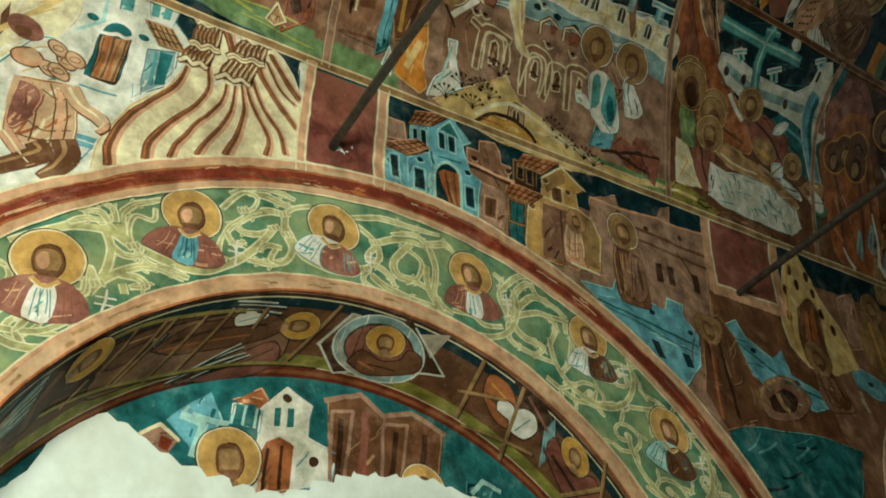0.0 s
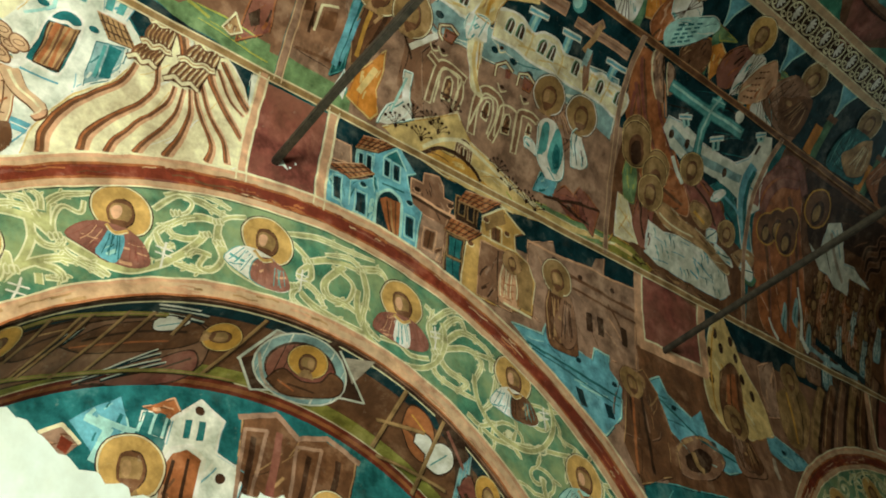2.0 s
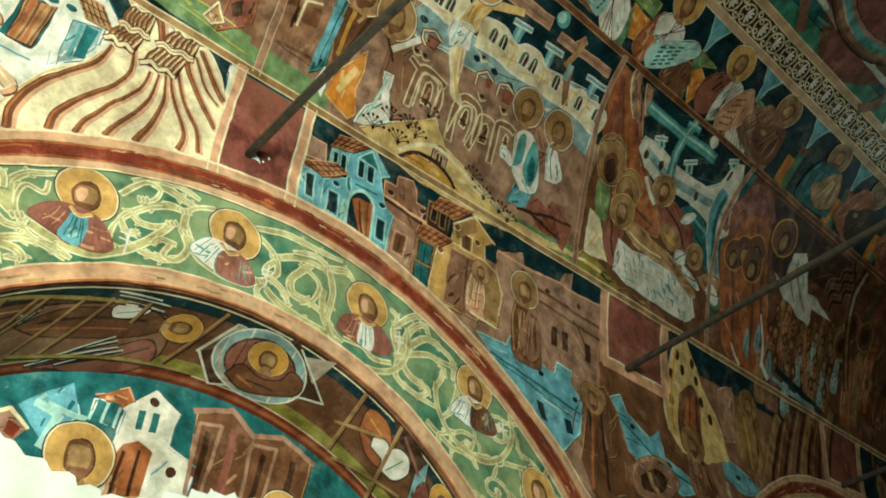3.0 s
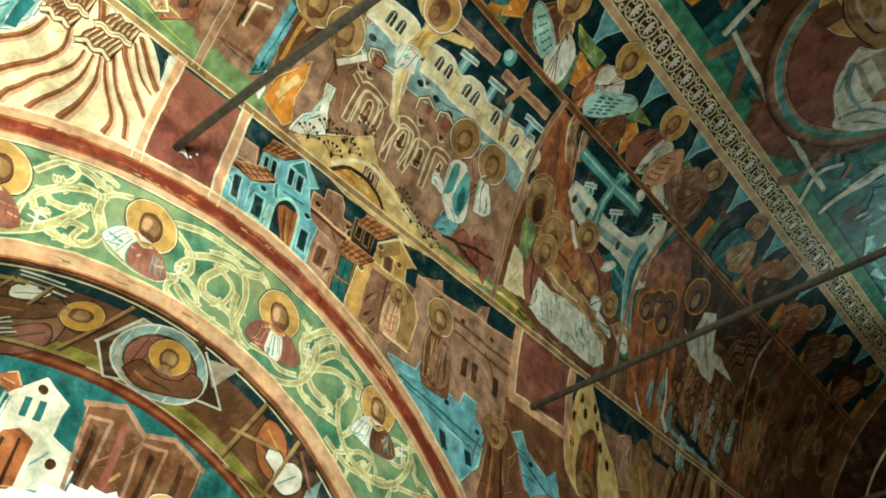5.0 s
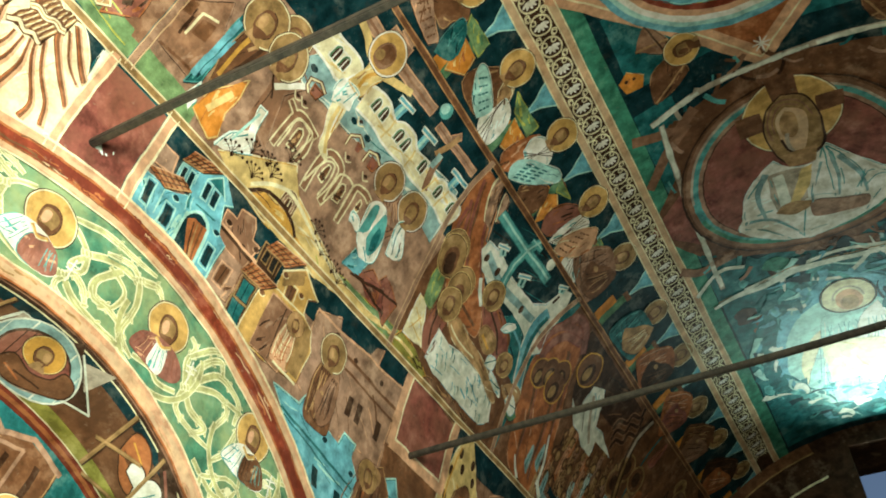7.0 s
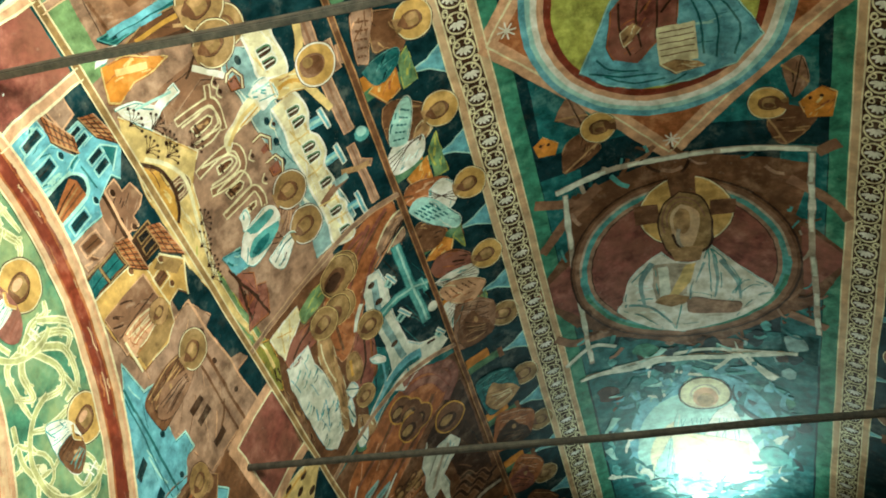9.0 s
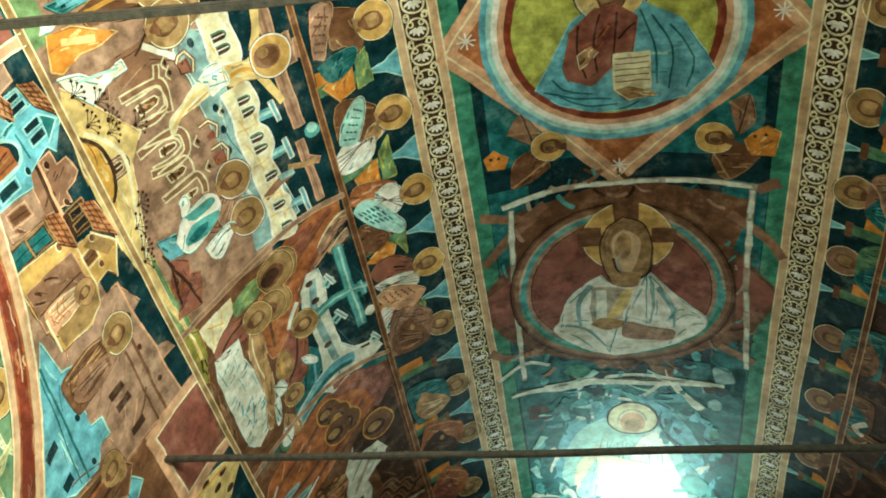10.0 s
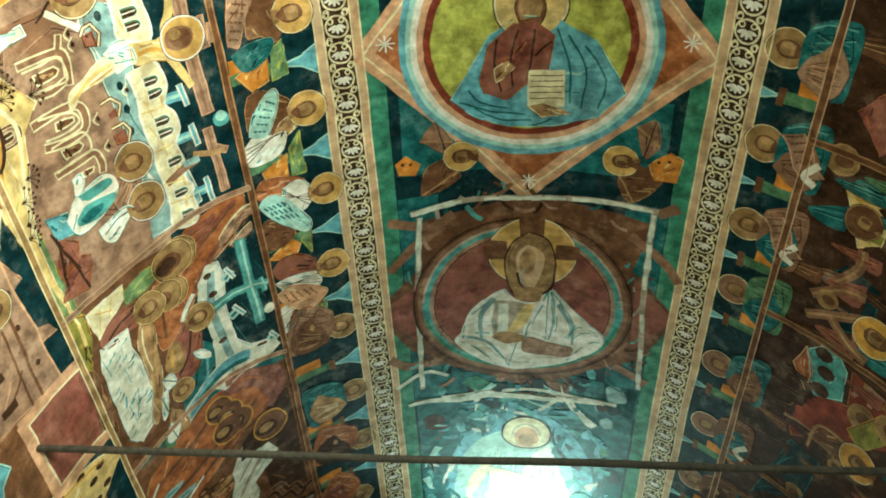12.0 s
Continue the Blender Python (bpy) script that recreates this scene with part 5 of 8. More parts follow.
for pts, c, w0, w1 in (([(0.143, 0.331), (0.184, 0.280), (0.231, 0.256), (0.259, 0.233)], "border", 0.060, 0.040), ([(0.253, 0.251), (0.268, 0.222), (0.252, 0.190)], "pink", 0.034, 0.018), ([(0.162, 0.107), (0.176, 0.059), (0.153, -0.004), (0.120, -0.056)], "brown", 0.075, 0.030), ([(0.088, 0.070), (0.106, 0.044), (0.058, -0.006), (-0.000, -0.059)], "brown", 0.066, 0.050), ([(-0.003, 0.078), (0.050, 0.019), (0.085, -0.018)], "pink", 0.050, 0.024)):
    TOWN.add("painted_limb", tint("brown", taper([(p[0] + 0.004, p[1] - 0.005) for p in pts], w0 + 0.004, w1 + 0.004)) + tint(c, taper(pts, w0, w1)) + tint(LIGHT[c], taper([(p[0] - 0.006, p[1] + 0.006) for p in pts], w0 * 0.2, w1 * 0.2)), 4.6)
for a, b in (((0.178, 0.153), (0.261, 0.154)), ((0.181, 0.130), (0.262, 0.125))):
    TOWN.add("painted_step", tint("sky", stroke([a, b], 0.012)), 3)

# ---- north wall, lowest register: red fields at the rods ----
for pts in ([(0.985, 0.2), (1.27, 0.2), (1.27, LINE1 - 0.03), (0.985, LINE1 - 0.03)], [(3.24, 0.40), (3.78, 0.40), (3.78, LINE1 - 0.02), (3.24, LINE1 - 0.02)], [(5.62, 0.40), (6.15, 0.40), (6.15, LINE1 - 0.02), (5.62, LINE1 - 0.02)]):
    pn = Panel("red_field", "worn wine-red painted field round a tie rod end", wrap, between(pts[0], pts[2], 0.5), "fresco")
    pn.add("wine_ground", tint("wine", [pts]), 3)
    if pts[0][0] > 2:
        pn.add("pale_edge", tint("pink", stroke([pts[3], pts[0], pts[1], pts[2]], 0.07)) + tint("cream", stroke([(pts[3][0] + 0.03, pts[3][1]), (pts[0][0] + 0.03, pts[0][1] + 0.03), (pts[1][0] - 0.03, pts[1][1] + 0.03), (pts[2][0] - 0.03, pts[2][1])], 0.012)), 4)
    else:
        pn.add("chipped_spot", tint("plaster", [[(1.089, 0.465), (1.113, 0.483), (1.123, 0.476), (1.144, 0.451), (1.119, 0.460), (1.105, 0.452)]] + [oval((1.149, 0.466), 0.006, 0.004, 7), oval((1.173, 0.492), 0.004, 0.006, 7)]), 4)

# ---- north wall, lowest register: the walled city ----
CITY = Panel("fresco_scene", "painted walled city with blue and ochre houses", wrap, (2.2, 0.5))
CITY.add("mauve_ground", tint("mauve", [above_arch(1.32, 3.25, 0.62)]) + tint("night", [rect((1.32, 0.6), (3.22, LINE1))]), 1)
walled(CITY, "mauve", [(1.302, 0.705), (1.403, 0.704), (1.420, 0.619), (1.311, 0.606)], (), 2)
walled(CITY, "sky", [(1.437, 0.702), (1.532, 0.732), (1.534, 0.622), (1.435, 0.614)], ([(1.450, 0.690), (1.470, 0.693), (1.473, 0.631), (1.453, 0.628)], [(1.492, 0.700), (1.515, 0.701), (1.519, 0.633), (1.496, 0.629)]), 3, "aqua", "night")
tiled(CITY, [(1.425, 0.708), (1.538, 0.735), (1.630, 0.819), (1.451, 0.778)])
walled(CITY, "sky", [(1.306, 0.552), (1.429, 0.548), (1.442, 0.352), (1.311, 0.355)], ([(1.351, 0.526), (1.384, 0.529), (1.390, 0.428), (1.358, 0.429)],), 4, "aqua", "night")
walled(CITY, "sky", [(1.427, 0.541), (1.539, 0.606), (1.561, 0.342), (1.439, 0.351)], ([(1.463, 0.499), (1.503, 0.498), (1.510, 0.403), (1.468, 0.403)],), 4.4, "aqua", "night", eyes=((1.485, 0.549),))
tiled(CITY, [(1.418, 0.546), (1.534, 0.625), (1.472, 0.642), (1.311, 0.577)], 6.6)
walled(CITY, "sky", [(1.524, 0.726), (1.630, 0.819), (1.745, 0.723), (1.704, 0.699), (1.743, 0.573), (1.795, 0.553), (1.774, 0.326), (1.686, 0.322), (1.558, 0.341)], ([(1.576, 0.716), (1.605, 0.717), (1.611, 0.649), (1.585, 0.649)], [(1.629, 0.715), (1.660, 0.716), (1.665, 0.648), (1.638, 0.648)], [(1.718, 0.492), (1.757, 0.490), (1.760, 0.391), (1.722, 0.394)]), 5, "aqua", "night", eyes=((1.728, 0.567),))
CITY.add("painted_gable", tint("teal", [[(1.574, 0.733), (1.628, 0.786), (1.684, 0.720)]]) + tint("aqua", stroke([(1.569, 0.725), (1.627, 0.791), (1.696, 0.714)], 0.008)) + tint("teal", stroke([(1.580, 0.600), (1.692, 0.606)], 0.008)), 6)
CITY.add("painted_doorway", tint("aqua", [bend([(1.555, 0.340), (1.551, 0.495), (1.587, 0.574), (1.645, 0.592), (1.696, 0.536), (1.703, 0.323)], 4)]) + tint("night", [bend([(1.569, 0.346), (1.565, 0.501), (1.594, 0.562), (1.640, 0.575), (1.678, 0.529), (1.689, 0.329)], 4)]), 6)
CITY.add("painted_door", tint("rust", [[(1.576, 0.517), (1.607, 0.541), (1.681, 0.542), (1.686, 0.333), (1.643, 0.340), (1.608, 0.431)]]) + tint("flesh", taper([(1.631, 0.528), (1.642, 0.445), (1.663, 0.342)], 0.006, 0.012)) + tint("umber", taper([(1.611, 0.525), (1.628, 0.439), (1.652, 0.349)], 0.006, 0.008)) + tint("brown", taper([(1.657, 0.533), (1.663, 0.424), (1.678, 0.342)], 0.008, 0.006)), 7)
walled(CITY, "taupe", [(1.729, 0.698), (1.791, 0.700), (1.786, 0.752), (1.874, 0.770), (1.903, 0.734), (1.912, 0.683), (1.965, 0.680), (1.924, 0.502), (1.791, 0.491), (1.789, 0.556), (1.736, 0.576)], (), 3, eyes=((1.766, 0.657), (1.884, 0.621), (1.953, 0.657)))
CITY.add("painted_string_course", tint("pink", stroke([(1.728, 0.620), (1.981, 0.602)], 0.03)) + tint("umber", stroke([(1.728, 0.612), (1.981, 0.593)], 0.018)), 4)
walled(CITY, "mauve", [(1.795, 0.547), (1.936, 0.542), (1.919, 0.339), (1.780, 0.334)], ([(1.824, 0.475), (1.877, 0.478), (1.866, 0.378), (1.817, 0.381)],), 4, hole="brown")
walled(CITY, "umber", [(1.975, 0.727), (2.116, 0.722), (2.106, 0.577), (1.987, 0.598)], ([(2.003, 0.693), (2.030, 0.691), (2.032, 0.640), (2.006, 0.642)], [(2.057, 0.692), (2.087, 0.692), (2.085, 0.630), (2.059, 0.632)]), 3, "tan", "black")
tiled(CITY, [(1.990, 0.702), (2.138, 0.700), (2.244, 0.797), (2.025, 0.771)], 5)
walled(CITY, "umber", [(1.949, 0.517), (2.059, 0.517), (2.032, 0.267), (1.928, 0.277)], ([(1.962, 0.498), (2.033, 0.501), (2.023, 0.401), (1.960, 0.402)], [(1.946, 0.385), (2.022, 0.383), (2.020, 0.275), (1.947, 0.284)]), 3, "tan", "teal")
tiled(CITY, [(1.924, 0.520), (2.066, 0.520), (2.146, 0.593), (1.961, 0.600)], 5)
walled(CITY, "gold", [(2.059, 0.517), (2.136, 0.589), (2.145, 0.690), (2.259, 0.778), (2.399, 0.700), (2.348, 0.668), (2.354, 0.584), (2.439, 0.545), (2.483, 0.461), (2.452, 0.274), (2.202, 0.236), (2.025, 0.259)], ([(2.201, 0.656), (2.256, 0.659), (2.256, 0.591), (2.204, 0.587)],), 3.6, "cream", "brown", eyes=((2.079, 0.512), (2.166, 0.674), (2.298, 0.656), (2.386, 0.502)))
CITY.add("painted_gable", tint("tan", [[(2.152, 0.687), (2.260, 0.766), (2.284, 0.706), (2.167, 0.613)]]) + tint("cream", stroke([(2.138, 0.681), (2.259, 0.778), (2.406, 0.696)], 0.009)) + tint("cream", stroke([(2.059, 0.517), (2.140, 0.584), (2.361, 0.580)], 0.008)), 4.2)
walled(CITY, "taupe", [(2.139, 0.553), (2.353, 0.558), (2.322, 0.241), (2.114, 0.260)], (), 4.4)
CITY.add("painted_post", tint("umber", stroke([(2.241, 0.542), (2.239, 0.264)], 0.008)) + tint("tan", [[(2.361, 0.567), (2.439, 0.545), (2.468, 0.456), (2.447, 0.288), (2.359, 0.283)]]), 4.8)
robe(CITY, (2.321, 0.518), (2.312, 0.277), 0.1, 0.14, "pink", None, 5, 4, "painted_figure")
halo(CITY, (2.327, 0.511), 0.06, "flesh", "flesh", 5.4, "flesh")
halo(CITY, (2.629, 0.548), 0.10, "tan", "flesh", 6)
robe(CITY, (2.648, 0.501), (2.641, 0.154), 0.16, 0.2, "brown", "taupe", 5, 6, "painted_figure")
lines(CITY, "cream", [(2.278, 0.273), (2.443, 0.260)], 0.012, 5, "painted_line", False)
patch(CITY, "mauve", [(2.431, 0.667), (2.599, 0.737), (2.621, 0.675), (2.884, 0.699), (2.909, 0.765), (2.972, 0.791), (2.970, 0.687), (3.221, 0.702), (3.177, 0.231), (2.670, 0.193), (2.448, 0.286)], 2.4, "painted_wall", tint("brown", stroke([(2.718, 0.601), (3.212, 0.574)], 0.018)) + tint("brown", stroke([(2.747, 0.536), (3.218, 0.503)], 0.014)) + tint("pink", stroke([(2.432, 0.677), (2.621, 0.675), (2.883, 0.693), (2.970, 0.687), (3.221, 0.702)], 0.012)) + sum([tint("umber", [[(c[0] - 0.022, c[1] - 0.055), (c[0] + 0.022, c[1] - 0.055), (c[0] + 0.022, c[1] + 0.05), (c[0] - 0.022, c[1] + 0.05)]]) for c in ((2.850, 0.385), (2.931, 0.385), (3.107, 0.391))], []))
for c in ((2.611, 0.647), (2.796, 0.615), (3.036, 0.632)):
    CITY.add("painted_loophole", tint("umber", [oval(c, 0.02, 0.014, 8)]), 4)
patch(CITY, "sky", [(2.319, 0.185), (2.507, 0.200), (2.545, 0.274), (2.634, 0.269), (2.646, 0.200), (2.832, 0.172), (2.862, 0.244), (2.965, 0.235), (2.956, 0.157), (3.029, 0.069), (2.956, -0.105), (2.810, -0.232), (2.678, -0.185), (2.575, -0.033), (2.438, 0.080)], 4, "painted_wall", tint("teal", stroke([(2.396, 0.118), (2.637, 0.076), (2.985, 0.006)], 0.014) + stroke([(2.427, 0.094), (2.644, 0.043), (2.961, -0.044)], 0.008)) + tint("night", [[(2.678, -0.024), (2.721, -0.028), (2.733, -0.118), (2.691, -0.113)], [(2.849, -0.054), (2.900, -0.062), (2.901, -0.132), (2.855, -0.134)], oval((2.731, 0.132), 0.022, 0.016, 8), oval((2.968, 0.080), 0.020, 0.015, 8)]) + tint("aqua", contour([(2.319, 0.185), (2.507, 0.200), (2.545, 0.274), (2.634, 0.269), (2.646, 0.200), (2.832, 0.172), (2.862, 0.244), (2.965, 0.235)], 0.010)))
patch(CITY, "brown", [(3.098, 0.178), (3.222, 0.242), (3.300, 0.131), (3.338, -0.119), (3.316, -0.306), (2.990, -0.421), (2.935, -0.233)], 4, "painted_figure", tint("umber", stroke([(3.164, 0.098), (3.102, -0.345)], 0.02)) + tint("rust", stroke([(3.098, 0.082), (2.981, -0.367)], 0.016)) + tint("flesh", [oval((3.172, 0.165), 0.05, n=10)]))
patch(CITY, "teal", [(3.005, -0.391), (3.623, -0.341), (4.002, -0.370), (3.771, -0.692), (2.943, -0.789)], 2, "painted_meadow")

# ---- north wall, lowest register: the ochre church ----
CHURCH = Panel("fresco_scene", "ochre painted church among dim figures and blue walls", wrap, (4.6, 0.4))
CHURCH.add("taupe_ground", tint("taupe", [above_arch(3.9, 5.6, 0.66, 4.32)]) + tint("night", [rect((3.82, 0.64), (5.6, LINE1)), above_arch(6.15, 7.5, LINE1, 4.32)]) + tint("brown", [rect((3.2, -1.3), (3.9, 0.38))]), 1)
patch(CHURCH, "sky", [(3.218, 0.171), (3.352, 0.245), (3.381, 0.157), (3.547, 0.065), (3.660, 0.136), (3.658, -0.001), (3.854, -0.072), (4.020, -0.043), (4.037, -0.104), (3.740, -0.200), (3.451, -0.156), (3.262, -0.004)], 3, "painted_wall", tint("teal", stroke([(3.310, 0.104), (3.578, -0.055), (3.925, -0.125)], 0.014)) + tint("night", [oval((3.409, 0.083), 0.022, 0.016, 8), oval((3.684, -0.045), 0.022, 0.016, 8)]) + tint("aqua", stroke([(3.218, 0.171), (3.352, 0.245), (3.381, 0.157), (3.547, 0.065)], 0.008)))
patch(CHURCH, "sky", [(4.262, 0.202), (4.399, 0.162), (4.596, 0.100), (4.674, 0.035), (4.411, -0.014), (4.242, 0.053)], 2.8, "painted_wall", tint("night", [oval((4.391, 0.084), 0.022, 0.016, 8)]))
patch(CHURCH, "straw", [(3.883, 0.749), (3.982, 0.818), (4.055, 0.729), (4.122, 0.630), (4.181, 0.528), (4.277, 0.422), (4.336, 0.298), (4.337, 0.174), (4.086, 0.080), (3.853, 0.085), (3.755, 0.183), (3.754, 0.370), (3.813, 0.559)], 3.2, "painted_house", sum([tint("umber", [oval(c, 0.022, 0.034, 10)]) for c in ((3.911, 0.681), (3.955, 0.605), (3.842, 0.547), (4.051, 0.678), (4.093, 0.585), (4.133, 0.464), (4.209, 0.382), (3.829, 0.386))], []) + tint("ochre", stroke([(3.903, 0.714), (3.841, 0.485), (3.810, 0.172)], 0.014)) + tint("cream", contour([(3.883, 0.749), (3.813, 0.559), (3.754, 0.370), (3.755, 0.183)], 0.012)))
patch(CHURCH, "brown", [(3.919, 0.461), (4.030, 0.537), (4.104, 0.476), (4.084, 0.215), (4.041, 0.095), (3.871, 0.103), (3.872, 0.291)], 4, "painted_door", tint("rust", [[(3.980, 0.453), (4.060, 0.477), (4.036, 0.202), (3.988, 0.115), (3.900, 0.124)]]) + tint("umber", stroke([(4.014, 0.463), (3.951, 0.125)], 0.010)), True)
patch(CHURCH, "taupe", [(3.060, 0.216), (3.154, 0.189), (3.209, 0.061), (3.251, -0.075), (3.188, -0.153), (2.984, -0.184), (2.905, -0.096), (2.990, 0.075)], 3.6, "painted_figure", tint("umber", stroke(bend([(3.084, 0.117), (3.058, -0.015), (3.041, -0.157)], 4), 0.014)) + tint("mauve", stroke(bend([(3.148, 0.137), (3.161, -0.003), (3.157, -0.125)], 4), 0.012)) + tint("brown", stroke(bend([(3.039, 0.103), (2.976, -0.069)], 3), 0.012)), True)
halo(CHURCH, (3.106, 0.136), 0.085, "tan", "flesh", 5, "flesh")
patch(CHURCH, "taupe", [(3.299, -0.189), (3.407, -0.094), (3.570, -0.031), (3.684, -0.045), (3.729, -0.129), (3.631, -0.232), (3.449, -0.298), (3.316, -0.289)], 3.4, "painted_cave", tint("flesh", contour(bend([(3.315, -0.190), (3.421, -0.103), (3.574, -0.043), (3.685, -0.064), (3.711, -0.146)], 4), 0.022)) + tint("umber", [bend([(3.393, -0.188), (3.534, -0.110), (3.619, -0.144), (3.549, -0.233), (3.397, -0.258), (3.393, -0.188)], 4)[:-1]]) + tint("tan", stroke(bend([(3.471, -0.151), (3.478, -0.215), (3.512, -0.236)], 4), 0.034)), True)
halo(CHURCH, (3.965, 0.155), 0.10, "tan", "tan", 5.4, "flesh")
robe(CHURCH, (3.964, 0.108), (3.989, -0.154), 0.16, 0.26, "taupe", "brown", 4.6, 6, "painted_figure")
lines(CHURCH, "stone", [(4.253, 0.015), (4.231, -0.057), (4.232, -0.110)], 0.03, 5, "painted_cloth")
halo(CHURCH, (4.658, 0.620), 0.10, "tan", "tan", 5, "flesh")
patch(CHURCH, "tan", [(4.480, 0.488), (4.621, 0.565), (4.761, 0.583), (4.834, 0.449), (4.687, 0.201), (4.533, 0.154), (4.470, 0.265)], 4.2, "painted_figure", tint("ochre", stroke(bend([(4.595, 0.514), (4.616, 0.361), (4.600, 0.193)], 4), 0.018)) + tint("umber", stroke(bend([(4.701, 0.544), (4.725, 0.390), (4.654, 0.206)], 4), 0.010)), True)
patch(CHURCH, "mauve", [(4.321, 0.606), (4.487, 0.686), (4.495, 0.543), (4.471, 0.321), (4.355, 0.290), (4.321, 0.456)], 3, "painted_wall", tint("pink", contour([(4.321, 0.606), (4.487, 0.686), (4.495, 0.543)], 0.010)))
for k in range(6):
    a, b = between((5.025, 0.659), (5.754, 0.922), k / 5), between((4.781, 0.217), (5.573, 0.375), k / 5)
    CHURCH.add("painted_robe", tint("umber", stroke([(a[0] + 0.03, a[1]), (b[0] + 0.03, b[1])], 0.10)) + tint(("tan", "brown", "taupe")[k % 3], stroke([a, b], 0.08)) + tint("flesh", stroke([(a[0] - 0.02, a[1]), (b[0] - 0.02, b[1])], 0.010)), 3 + 0.1 * k)
crowd(CHURCH, (6.2, 0.42), (7.4, 0.78), 16, 42, ("brown", "taupe", "umber", "rust"), 2.2)

# ---- second register: the first scene, mostly out of sight ----
FAR_W = Panel("fresco_scene", "brown painted house on a green strip of ground", wrap, (0.6, 1.4))
FAR_W.add("brown_ground", tint("taupe", [rect((-0.9, LINE1), (1.0, LINE2))]) + tint("grass", [rect((-0.9, LINE1 + 0.02), (1.0, LINE1 + 0.11))]), 1)
patch(FAR_W, "wine", [(0.813, 0.904), (0.825, 1.179), (0.908, 1.271), (0.937, 1.014)], 2, "painted_house", tint("umber", [[(0.831, 1.047), (0.868, 1.091), (0.890, 1.025), (0.854, 0.998)]]))
patch(FAR_W, "grass", [(0.564, 0.923), (0.753, 0.904), (0.958, 0.881), (0.955, 0.967), (0.740, 0.979), (0.601, 0.967)], 2, "painted_meadow")
patch(FAR_W, "flesh", [(0.749, 0.929), (0.781, 1.024), (0.830, 0.952), (0.788, 0.914)], 3, "painted_stool")

# ---- second register: the city with the crosses ----
def arched_window(c, w=0.058, h=0.085):
    pts = [(c[0] - w / 2, c[1] - h / 2), (c[0] + w / 2, c[1] - h / 2)] + [(c[0] + w / 2 * math.cos(a), c[1] + h * 0.2 + w * 0.6 * math.sin(a)) for a in (0.0, 0.5, 1.05, 1.57, 2.1, 2.6, 3.14)]
    inner = [(c[0] + (p[0] - c[0]) * 0.78, c[1] + (p[1] - c[1]) * 0.84) for p in pts]
    return tint("white", [pts]) + tint("green", [inner]) + tint("umber", [[(c[0] + (p[0] - c[0]) * 0.6 + 0.004, c[1] + (p[1] - c[1]) * 0.7) for p in pts]]) + tint("white", stroke([(c[0], c[1] - h * 0.4), (c[0], c[1] + h * 0.4)], 0.006))



CROSS = Panel("fresco_scene", "painted mauve city with cream domes under a night sky", wrap, (2.0, 1.5))
CROSS.add("mauve_ground", tint("mauve", [rect((1.04, LINE1 + 0.02), (2.96, 1.66))]) + tint("night", [rect((1.04, 1.62), (2.96, LINE2))]) + tint("grass", [rect((1.04, LINE1 + 0.02), (1.36, LINE1 + 0.13))]), 1)
patch(CROSS, "grass", [(2.267, 0.878), (2.441, 0.902), (3.081, 0.943), (3.016, 0.865), (2.357, 0.807)], 2, "painted_meadow")
patch(CROSS, "taupe", [(1.025, 1.010), (1.007, 1.228), (1.180, 1.424), (1.235, 1.272), (1.243, 1.006)], 2, "painted_house", tint("brown", stroke([(1.056, 1.011), (1.243, 1.039)], 0.014)) + tint("brown", [[(1.130, 1.158), (1.130, 1.246), (1.193, 1.269), (1.195, 1.177)]]) + tint("cream", stroke([(1.114, 1.134), (1.115, 1.264), (1.189, 1.292)], 0.012)) + tint("brown", [[(1.035, 1.192), (1.033, 1.259), (1.080, 1.277), (1.081, 1.208)]]))
patch(CROSS, "teal", [(1.230, 0.976), (1.233, 1.114), (1.243, 1.351), (1.237, 1.489), (1.297, 1.465), (1.285, 1.255), (1.291, 1.036)], 3, "painted_robe", tint("sky", stroke([(1.239, 1.035), (1.262, 1.373)], 0.03)) + tint("sky", stroke([(1.269, 1.066), (1.290, 1.295)], 0.02)))
patch(CROSS, "brown", [(1.314, 1.077), (1.280, 1.215), (1.302, 1.416), (1.420, 1.507), (1.435, 1.305), (1.391, 1.120)], 3, "painted_robe", tint("ochre", stroke([(1.330, 1.128), (1.334, 1.378)], 0.02)) + tint("umber", stroke([(1.382, 1.181), (1.412, 1.425)], 0.02)))
patch(CROSS, "orange", [(1.333, 0.927), (1.343, 1.038), (1.461, 1.225), (1.475, 1.134), (1.465, 1.021), (1.495, 0.914), (1.462, 0.867)], 4, "painted_cloth", tint("straw", stroke([(1.386, 0.978), (1.435, 1.112)], 0.03)))
patch(CROSS, "white", [(1.498, 0.877), (1.528, 0.985), (1.592, 1.055), (1.569, 1.190), (1.612, 1.196), (1.628, 1.071), (1.675, 0.983), (1.553, 0.894)], 4, "painted_cloth", tint("aqua", stroke([(1.552, 0.950), (1.592, 1.160)], 0.012)))
patch(CROSS, "white", [(1.264, 0.942), (1.291, 1.036), (1.323, 0.967), (1.319, 0.897)], 5, "painted_cloth")
patch(CROSS, "taupe", [(1.538, 1.302), (1.496, 1.422), (1.610, 1.484), (1.706, 1.450), (1.627, 1.318), (1.717, 1.048), (1.554, 1.106)], 3, "painted_robe", tint("white", stroke([(1.569, 1.314), (1.679, 1.431)], 0.03)))
halo(CROSS, (1.344, 1.479), 0.12, "tan", "flesh", 5)
halo(CROSS, (1.489, 1.544), 0.10, "tan", "flesh", 4.4)
halo(CROSS, (1.528, 1.456), 0.11, "tan", "flesh", 6)
